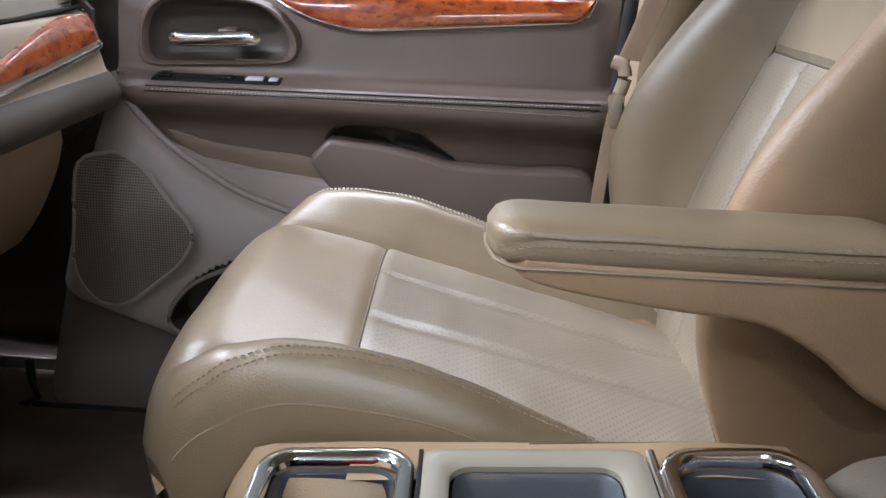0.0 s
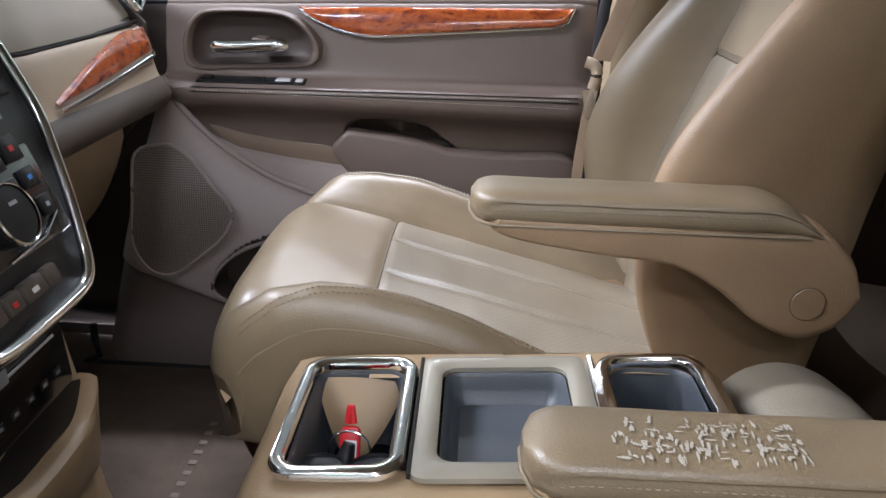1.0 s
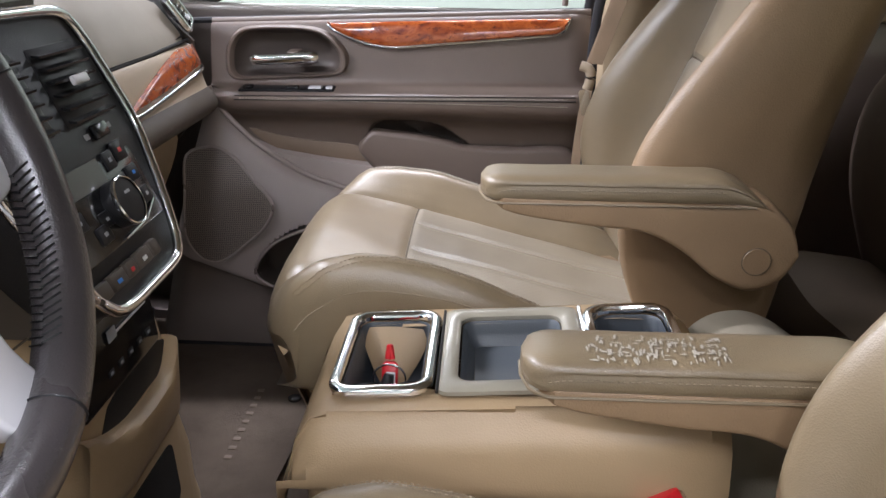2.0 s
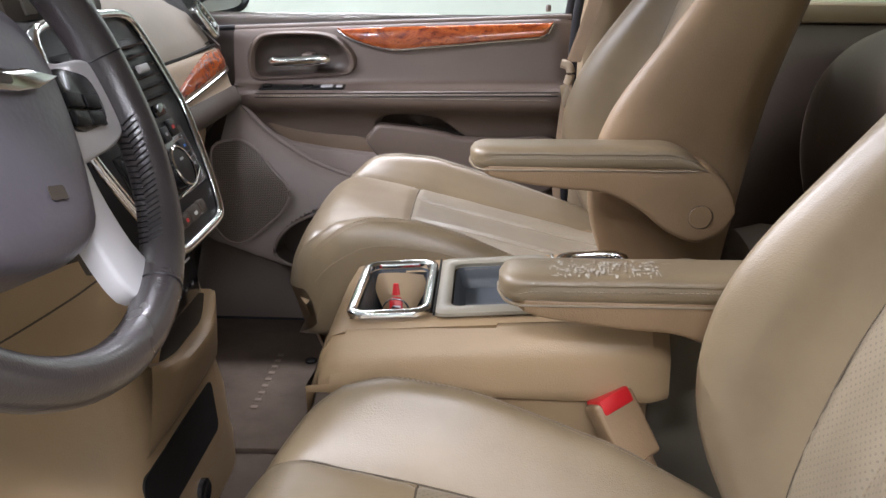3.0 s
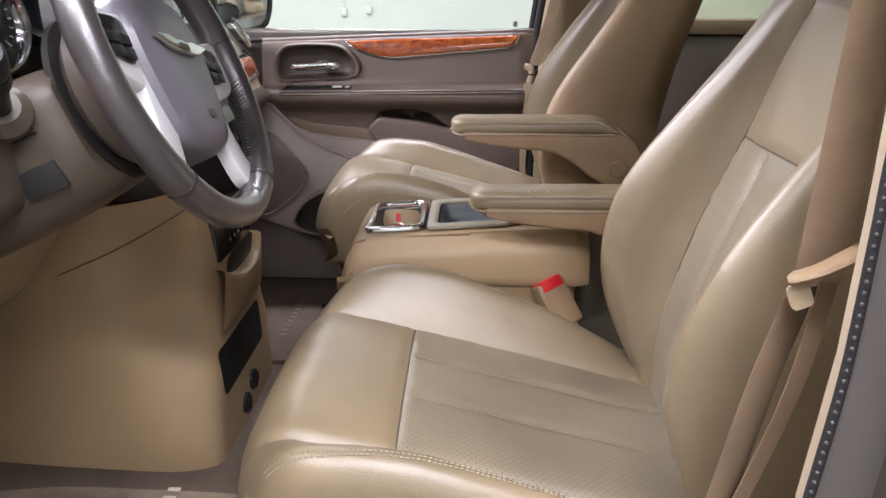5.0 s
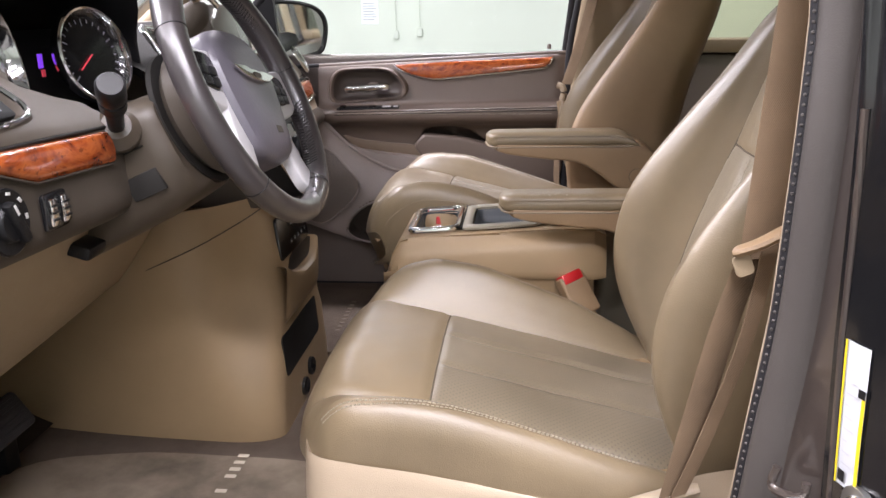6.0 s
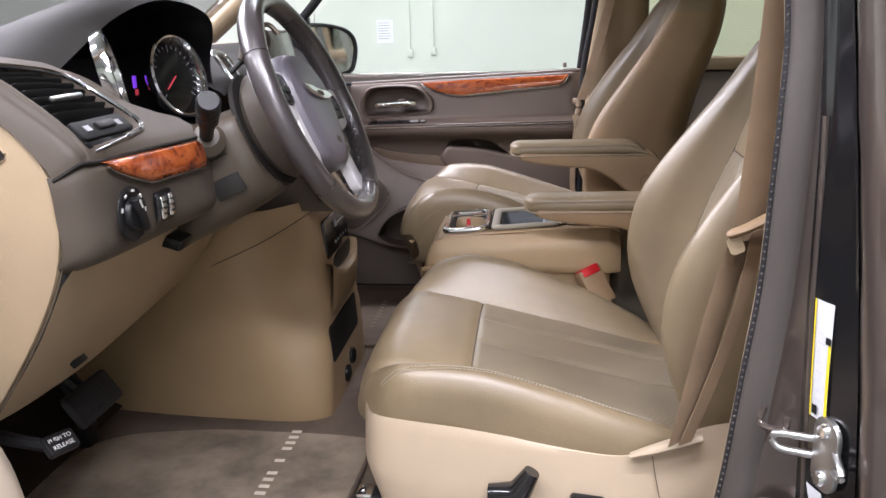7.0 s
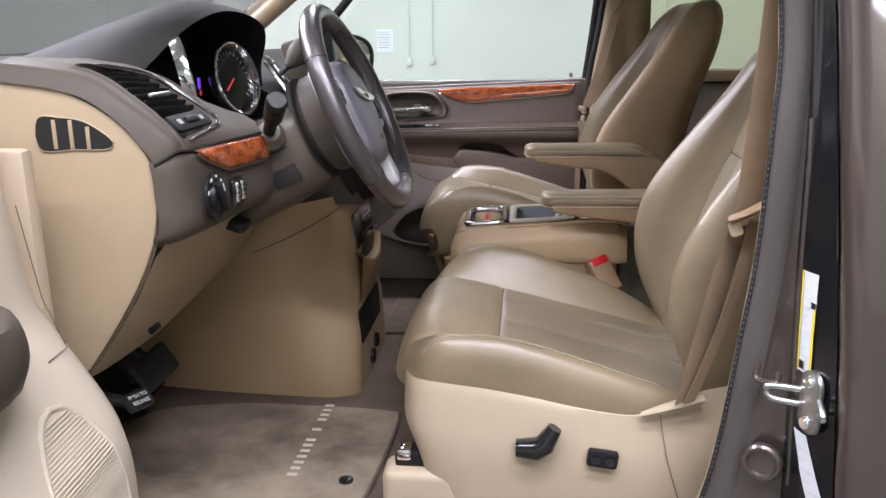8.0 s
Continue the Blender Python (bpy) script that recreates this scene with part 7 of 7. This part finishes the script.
    def ridge_z(px):
        return 0.526 - 0.36 * (px + 0.354) if px < -0.354 else 0.526 - 0.10 * (px + 0.354)
    rows, low = [], []
    for x, z in edge:
        k = (x + 0.47) / 0.72
        xb = -0.598 + 0.85 * k
        zb = 0.365 + 0.05 * max(0.0, 1 - k / 0.05) ** 2

        def at(q):
            out = 0.860 - 0.075 * math.sin(math.pi * min(1, q * 1.6) / 2) * (1 - 0.25 * q)
            return (x * (1 - q) + xb * q, (0.872 if q == 0.0 else out) + 0.03 * max(0.0, 1 - k / 0.04) ** 2, z * (1 - q) + zb * q)
        q0 = next(q for q in np.linspace(0, 1, 201) if at(q)[2] < ridge_z(at(q)[0]))
        rows.append(smooth_line([at(q0 * q) for q in (0.0, 0.06, 0.18, 0.4, 0.7, 0.94)] + [tuple(np.array(at(q0)) + (0, 0.003, 0))], 60))
        low.append(smooth_line([tuple(np.array(at(q0)) + (0, 0.003, 0)), tuple(np.array(at(min(1, q0 + 0.02))) + (0, 0.010, 0))] + [tuple(np.array(at(q0 + (1 - q0) * q)) + (0, 0.011, 0)) for q in (0.3, 0.7, 1.0)], 24))
    upper = grid([list(r) for r in zip(*[smooth_line(list(c), 90) for c in zip(*rows)])])
    bmesh.ops.delete(upper, geom=[f for f in upper.faces if inside(f.calc_center_median().x, f.calc_center_median().z, hl)], context="FACES")
    part("lower_panel", upper, M_taupe_soft, d, "grey brown lower door panel")
    part("kick_strip", grid(low), M_kick, d, "darker brown panel along the foot of the door")
    part("panel_lip", tube([(x, 0.864, z) for x, z in edge], 0.0055, 10), M_taupe_soft, d, "rounded panel lip")
    # speaker grille
    spl = smooth_line([(-0.505, 0.790), (-0.467, 0.805), (-0.441, 0.804), (-0.407, 0.785), (-0.374, 0.752), (-0.345, 0.722), (-0.336, 0.694), (-0.356, 0.655), (-0.392, 0.622), (-0.428, 0.592), (-0.456, 0.581), (-0.488, 0.592), (-0.512, 0.64), (-0.505, 0.73)], 50, closed=True)

    def panel_y(x, z):
        return 0.7895
    sp = part("speaker_rim", tube([(x, 0.788 + 0.03 * max(0, z - 0.74) / 0.06, z) for x, z in spl], 0.0035, 8, closed=True), M_taupe_soft, d)
    part("speaker_grille", grid([[(-0.455 + (x + 0.455) * s, 0.786 + 0.03 * max(0, (0.67 + (z - 0.67) * s) - 0.74) / 0.06, 0.67 + (z - 0.67) * s) for x, z in spl] for s in (1.0, 0.9, 0.6, 0.3, 0.02)], close_v=True), M_grille, d, "perforated speaker grille")
    # storage slot beside the seat
    sx0, sz0 = -0.26, 0.59
    part("storage_slot", grid([[(sx0 + (x - sx0) * q, y, sz0 + (z - sz0) * q) for x, z in hl] for q, y in ((1.03, 0.7835), (1.0, 0.786), (0.97, 0.800), (0.93, 0.845), (0.5, 0.852), (0.02, 0.852))], close_v=True), M_taupe_shaded, d, "deep storage slot with shade in its dark colour")
    part("slot_lip", tube([(x, 0.7845, z) for x, z in hl], 0.0035, 8, closed=True), M_taupe_soft, d)
    part("kick_joint", tube([(-0.505, 0.862, 0.882), (-0.455, 0.868, 0.884)], 0.002, 6), M_dark, d)
    part("seal_foot", tube(smooth_line([(-0.605, 0.798, 0.47), (-0.60, 0.80, 0.405), (-0.56, 0.803, 0.388), (0.2, 0.81, 0.388)], 30), 0.007, 8), M_rubber, d, "black door seal")
    # outer skin
    part("skin", box(-0.86, 0.262, 0.99, 1.03, 0.30, 1.06, 0.015), M_paint, d, "dark brown metallic door skin")
    part("window_frame", tube(smooth_line([(-0.80, 0.97, 1.06), (-0.60, 0.93, 1.26), (-0.36, 0.86, 1.50), (-0.22, 0.835, 1.56), (0.10, 0.825, 1.60), (0.30, 0.825, 1.59), (0.285, 0.88, 1.30), (0.262, 0.945, 1.06)], 60), 0.014, 10), M_rubber, d, "black window frame")
    part("mirror_sail", plate([(-0.80, 1.06), (-0.585, 1.06), (-0.600, 1.24)], 0.02, frame_at((0, 0.945, 0), (1, 0, 0), (0, 0, 1))), M_black, d, "black mirror corner")
    g = part("window_pane", grid([[(x, y, z) for x in np.linspace(x0, x1, 6)] for x0, x1, y, z in ((-0.70, 0.27, 0.952, 1.05), (-0.56, 0.28, 0.915, 1.25), (-0.36, 0.29, 0.865, 1.47), (-0.22, 0.30, 0.835, 1.58))]), M_glass, d, "clear raised window")
    g.visible_shadow = False
    return d


# half the door's taupe: shade of the recesses put into their colour
M_taupe_shaded = plastic("taupe_recess_shaded", (0.085, 0.067, 0.057), 0.5)
M_pocket_lit = plastic("pocket_brown_lit", (0.24, 0.175, 0.125), 0.55)
M_kick = plastic("kick_strip_brown", (0.170, 0.138, 0.118), 0.6)


def grille_mat():
    m, nt, b = mat("speaker_mesh")
    v = coords(nt)
    hv = nt.nodes.new("ShaderNodeTexVoronoi")
    hv.inputs["Scale"].default_value = 260.0
    hv.inputs["Randomness"].default_value = 0.05
    link(nt, coords(nt, (1, 0, 1)), hv.inputs["Vector"])
    dot = math_node(nt, "LESS_THAN", hv.outputs["Distance"], 0.30)
    link(nt, mix(nt, (0.25, 0.21, 0.185), (0.05, 0.042, 0.037), dot), b.inputs["Base Color"])
    b.inputs["Roughness"].default_value = 0.55
    bump(nt, b, dot, -0.5, 0.001)
    return m


M_grille = grille_mat()
door_panel()

# outside mirror
mir = thing("door_mirror", (-0.57, 1.12, 1.1), "black framed door mirror outside the passenger window", "mirror")
ml = smooth_line([(-0.655, 1.075), (-0.640, 1.215), (-0.60, 1.235), (-0.52, 1.215), (-0.490, 1.165), (-0.500, 1.085), (-0.53, 1.062), (-0.60, 1.058)], 50, closed=True)
MT = frame_at((-0.598, 1.15, 1.130), (0.70, 0.71, 0), (0, 0, 1))
rows = []
for s, y, xo in ((0.90, 1.135, 0.004), (0.97, 1.128, 0.004), (1.04, 1.132, 0), (1.06, 1.15, -0.02), (1.0, 1.20, -0.07), (0.7, 1.24, -0.11), (0.1, 1.25, -0.12)):
    rows.append([tuple(MT @ Vector(((x + 0.575) * 1.35 * s, (z - 1.145) * s, 1.138 - y))) for x, z in ml])
part("housing", grid(rows, close_v=True, cap=False), M_black, mir)
part("mirror_glass", plate([((x + 0.575) * 1.35 * 0.93, (z - 1.145) * 0.93) for x, z in ml], 0.004, MT @ Matrix.Translation((0, 0, -0.002))), metal("mirror_silver", (0.88, 0.89, 0.88), 0.03), mir, "mirror glass")
part("arm", tube([(-0.63, 0.985, 1.08), (-0.63, 1.08, 1.09), (-0.62, 1.16, 1.10)], 0.030, 10), M_black, mir)

# ---- the open driver door, seen at its hinge end ----
od = thing("driver_door", (-0.74, -0.90, 0.45), "open driver door with beige lower panel and speaker", "car door")
DM = pose(-0.640, -0.885, 0, 0, 0, -86)        # local x along the door from the hinge, y to the cabin


def door_local(pts):
    return [tuple(DM @ Vector(p)) for p in pts]


rows = []
for x in np.linspace(0.02, 1.05, 30):
    f = math.exp(-((x - 0.02) / 0.04) ** 2) * 0.05
    rows.append(smooth_line(door_local([(x, 0.06, 0.42), (x, 0.185 - f, 0.45), (x, 0.190 - f, 0.60), (x, 0.180 - f, 0.72), (x, 0.115 - f, 0.84), (x, 0.085 - f, 0.90), (x, 0.062 - f, 1.05), (x, 0.03, 1.10)]), 40))
part("lower_panel", grid(rows), M_door_beige, od, "light beige door panel")
arm = [(0.20, 0.09, 0.905), (0.23, 0.135, 0.910), (0.28, 0.172, 0.916), (0.36, 0.188, 0.922), (0.60, 0.195, 0.930), (0.95, 0.18, 0.935)]
rows = []
for x, y, z in smooth_line(arm, 24):
    rows.append(door_local([(x, 0.05, z + 0.035), (x, y - 0.02, z + 0.035), (x, y, z + 0.020), (x, y + 0.004, z - 0.02), (x, y - 0.02, z - 0.055), (x, 0.05, z - 0.075)]))
part("armrest", grid([smooth_line(r, 24) for r in rows], cap=True), M_dash, od, "grey armrest with stitched edge")
def spk_y(z):
    return float(np.interp(z, [0.42, 0.60, 0.72, 0.80, 0.84], [0.186, 0.190, 0.180, 0.139, 0.115]))


spk = smooth_line([(0.118, 0.42), (0.116, 0.60), (0.130, 0.72), (0.158, 0.783), (0.198, 0.800), (0.245, 0.772), (0.295, 0.69), (0.33, 0.58), (0.345, 0.42)], 40)
part("speaker_rim", tube(door_local([(x, spk_y(z) + 0.001, z) for x, z in spk]), 0.004, 8), M_door_beige, od)
for k in range(78):
    z = 0.45 + 0.0044 * k
    lo = float(np.interp(z, [p[1] for p in spk[:20]], [p[0] for p in spk[:20]]))
    hi = float(np.interp(z, [p[1] for p in reversed(spk[20:])], [p[0] for p in reversed(spk[20:])]))
    if hi - lo > 0.02:
        part("grille_rib", tube(door_local([(lo + 0.004, spk_y(z) + 0.0030, z), ((lo + hi) / 2, spk_y(z) + 0.0032, z), (hi - 0.004, spk_y(z) + 0.0030, z)]), 0.0015, 6), M_door_beige, od)
part("skin", moved(box(0.0, 1.08, -0.04, 0.0, 0.32, 1.08, 0.015), DM), M_paint, od, "dark brown metallic door skin")
part("edge_panel", moved(box(-0.01, 0.02, -0.04, 0.055, 0.36, 1.08, 0.008), DM), M_beige_light, od)
part("card_joint", tube(door_local([(0.14, 0.118, 0.838), (0.09, 0.117, 0.838), (0.08, 0.088, 0.90), (0.075, 0.068, 1.02)]), 0.0007, 6), M_seam, od)

# ---- seat belts ----
def strap(name, pts, wd, nrm, width, parent, label=""):
    ln = smooth_line(pts, 40)
    return part(name, ribbon(ln, [wd] * 40, width, 0.0016, [nrm] * 40), M_belt, parent, label)


db = thing("seat_belt", (0.36, -0.70, 0.66), "tan webbing seat belt hanging beside the driver seat", "seat belt", group="front seat belts")
strap("shoulder_strap", [(0.400, -0.715, 1.50), (0.398, -0.708, 1.26), (0.392, -0.702, 1.10), (0.384, -0.700, 0.950)], (1, 0.25, 0), (-0.25, 1, 0), 0.046, db)
strap("lap_strap", [(0.378, -0.702, 0.965), (0.356, -0.700, 0.88), (0.334, -0.695, 0.76), (0.318, -0.690, 0.665)], (1, 0.5, 0.25), (-0.4, 1, 0), 0.042, db)
strap("return_strap", [(0.392, -0.706, 0.965), (0.376, -0.706, 0.86), (0.345, -0.70, 0.74), (0.322, -0.695, 0.665)], (1, 0.3, 0.2), (-0.3, 1, 0), 0.020, db)
part("tongue_cover", tube(smooth_line([(0.352, -0.722, 0.962), (0.372, -0.728, 0.972), (0.395, -0.728, 0.985), (0.412, -0.722, 0.990)], 14), [0.006] + [0.010] * 12 + [0.007], 10, flat=0.6), M_side, db, "tan plastic tongue cover")
part("tongue", plate(rounded(0.018, 0.022, 0.005), 0.003, frame_at((0.362, -0.722, 0.950), (1, 0, 0.4), (-0.3, 0, 1))), M_beige, db, "tan covered belt tongue")
part("anchor", tube([(0.255, -0.668, 0.628), (0.285, -0.671, 0.640), (0.325, -0.673, 0.655), (0.350, -0.673, 0.662)], [0.006, 0.010, 0.012, 0.008], 12, flat=0.7), M_beige_light, db, "beige cover of the lower belt anchor")
pb = thing("seat_belt", (0.24, 0.80, 0.70), "tan webbing seat belt hanging beside the passenger seat", "seat belt", group="front seat belts")
strap("shoulder_strap", [(0.375, 0.775, 1.50), (0.345, 0.79, 1.315), (0.296, 0.795, 1.11), (0.258, 0.795, 0.985)], (1, -0.4, 0), (0.3, -1, 0), 0.030, pb)
strap("lap_strap", [(0.250, 0.79, 0.945), (0.243, 0.785, 0.89), (0.236, 0.775, 0.79), (0.238, 0.765, 0.70), (0.26, 0.75, 0.60)], (1, -0.6, 0), (0.6, -1, 0), 0.018, pb)
part("tongue_cover", tube(smooth_line([(0.232, 0.772, 0.985), (0.246, 0.768, 0.980), (0.250, 0.766, 0.965), (0.246, 0.768, 0.945)], 12), 0.009, 10), M_beige_light, pb, "tan plastic tongue cover")
part("tongue", plate(rounded(0.018, 0.046, 0.004), 0.003, frame_at((0.243, 0.766, 0.922), (1, 0, 0.2), (0.15, 0, 1))), M_chrome, pb, "bright steel belt tongue")

# ---- floor mats, pedals ----
fm = thing("floor_mat", (-0.45, -0.42, FLOOR), "tan carpet floor mat with embroidered lettering", "floor mat", group="floor mats")
mo = smooth_line([(-0.79, -0.60), (-0.78, -0.30), (-0.60, -0.22), (-0.40, -0.215), (-0.24, -0.225), (-0.205, -0.26), (-0.215, -0.52), (-0.24, -0.66), (-0.30, -0.69), (-0.60, -0.70)], 60, closed=True)
part("carpet_sheet", plate([tuple(q) for q in mo], 0.010, pose(0, 0, FLOOR), 0.003), M_mat, fm)
part("binding", tube([(x, y, FLOOR + 0.006) for x, y in mo], 0.0045, 6, closed=True), M_carpet, fm, "sewn edge binding")
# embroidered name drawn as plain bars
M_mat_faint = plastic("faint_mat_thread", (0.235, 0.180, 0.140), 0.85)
M_mat_thread = plastic("mat_thread", (0.56, 0.49, 0.39), 0.8)
n = 14
for i in range(n):
    if i in (4, 6):
        continue
    k = i / (n - 1)
    x, y = -0.370 - 0.004 * k, -0.205 - 0.30 * k
    part("embroidered_bar", local_box(pose(x, y - 0.012, FLOOR + 0.0112), 0.020, 0.0095, 0.0018, 0.0006), M_mat_thread, fm)
part("mat_clip", lathe([(0.014, 0.0), (0.014, 0.004), (0.010, 0.006), (0.002, 0.006)], 18, pose(-0.265, -0.53, FLOOR + 0.010)), M_black_gloss, fm, "black mat clip")
pm = thing("floor_mat", (-0.35, 0.50, FLOOR), "tan carpet floor mat in the passenger footwell", "floor mat", group="floor mats")
mo = smooth_line([(-0.75, 0.32), (-0.75, 0.70), (-0.30, 0.72), (-0.15, 0.70), (-0.13, 0.32), (-0.30, 0.27), (-0.60, 0.28)], 50, closed=True)
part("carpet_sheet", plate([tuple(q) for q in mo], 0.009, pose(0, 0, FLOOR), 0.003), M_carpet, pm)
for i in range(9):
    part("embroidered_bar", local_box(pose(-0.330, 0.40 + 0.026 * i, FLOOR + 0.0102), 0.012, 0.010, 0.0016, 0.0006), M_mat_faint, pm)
part("mat_clip", lathe([(0.012, 0.0), (0.012, 0.004), (0.008, 0.006), (0.002, 0.006)], 16, pose(-0.262, 0.585, FLOOR + 0.009)), M_black_gloss, pm, "black mat clip")

br = thing("brake_pedal", (-0.66, -0.50, 0.55), "black rubber brake pedal", "pedal", group="pedals")
mbp = frame_at((-0.640, -0.50, 0.605), (0, 1, 0), (-0.55, 0, 0.83))
part("pad", plate(rounded(0.13, 0.062, 0.010), 0.012, mbp, 0.004), M_rubber, br)
for i in range(4):
    part("rib", moved(box(-0.055, 0.055, -0.003, 0.003, 0.012, 0.0145, 0.001), mbp @ Matrix.Translation((0, -0.020 + 0.013 * i, 0))), M_rubber, br)
part("arm", tube([(-0.650, -0.49, 0.61), (-0.72, -0.48, 0.66), (-0.80, -0.47, 0.76)], 0.012, 8), M_black, br)
pk = thing("parking_brake", (-0.57, -0.73, 0.64), "black parking brake release with white lettering", "parking brake", group="pedals")
mpk = Matrix.Translation((0, 0, 0)) @ frame_at((-0.566, -0.715, 0.640), (0.35, 1, -0.1), (-0.7, 0.2, 0.72))
part("release_pad", plate(rounded(0.050, 0.032, 0.004), 0.010, mpk, 0.002), M_black, pk)
part("arm", tube([(-0.565, -0.725, 0.642), (-0.62, -0.74, 0.66), (-0.70, -0.76, 0.70)], 0.010, 8), M_black, pk)


def lettering(text, size, m, material, parent):
    cu = bpy.data.curves.new("lettering", "FONT")
    cu.body, cu.size, cu.align_x, cu.extrude = text, size, "CENTER", 0.0003
    ob = bpy.data.objects.new("lettering_source", cu)
    scene.collection.objects.link(ob)
    me = bpy.data.meshes.new_from_object(ob.evaluated_get(bpy.context.evaluated_depsgraph_get()))
    bpy.data.objects.remove(ob)
    bm = bmesh.new()
    bm.from_mesh(me)
    bpy.data.meshes.remove(me)
    moved(bm, m)
    return part("lettering", bm, material, parent, "white lettering", smooth=False)


lettering("PUSH TO", 0.0095, mpk @ Matrix.Translation((0, 0.003, 0.0105)), M_white, pk)
lettering("RELEASE", 0.0095, mpk @ Matrix.Translation((0, -0.009, 0.0105)), M_white, pk)
ac = thing("accelerator", (-0.66, -0.30, 0.50), "black rubber accelerator pedal in the footwell", "pedal", group="pedals")
part("pad", plate(rounded(0.05, 0.14, 0.012), 0.012, frame_at((-0.82, -0.29, 0.54), (0, 1, 0), (-0.5, 0, 0.86)), 0.004), M_rubber, ac)
part("arm", tube([(-0.82, -0.29, 0.55), (-0.87, -0.29, 0.64), (-0.91, -0.29, 0.78)], 0.010, 8), M_black, ac)
part("heel", box(-0.800, -0.775, -0.31, -0.27, FLOOR, 0.47, 0.005), M_black, ac)
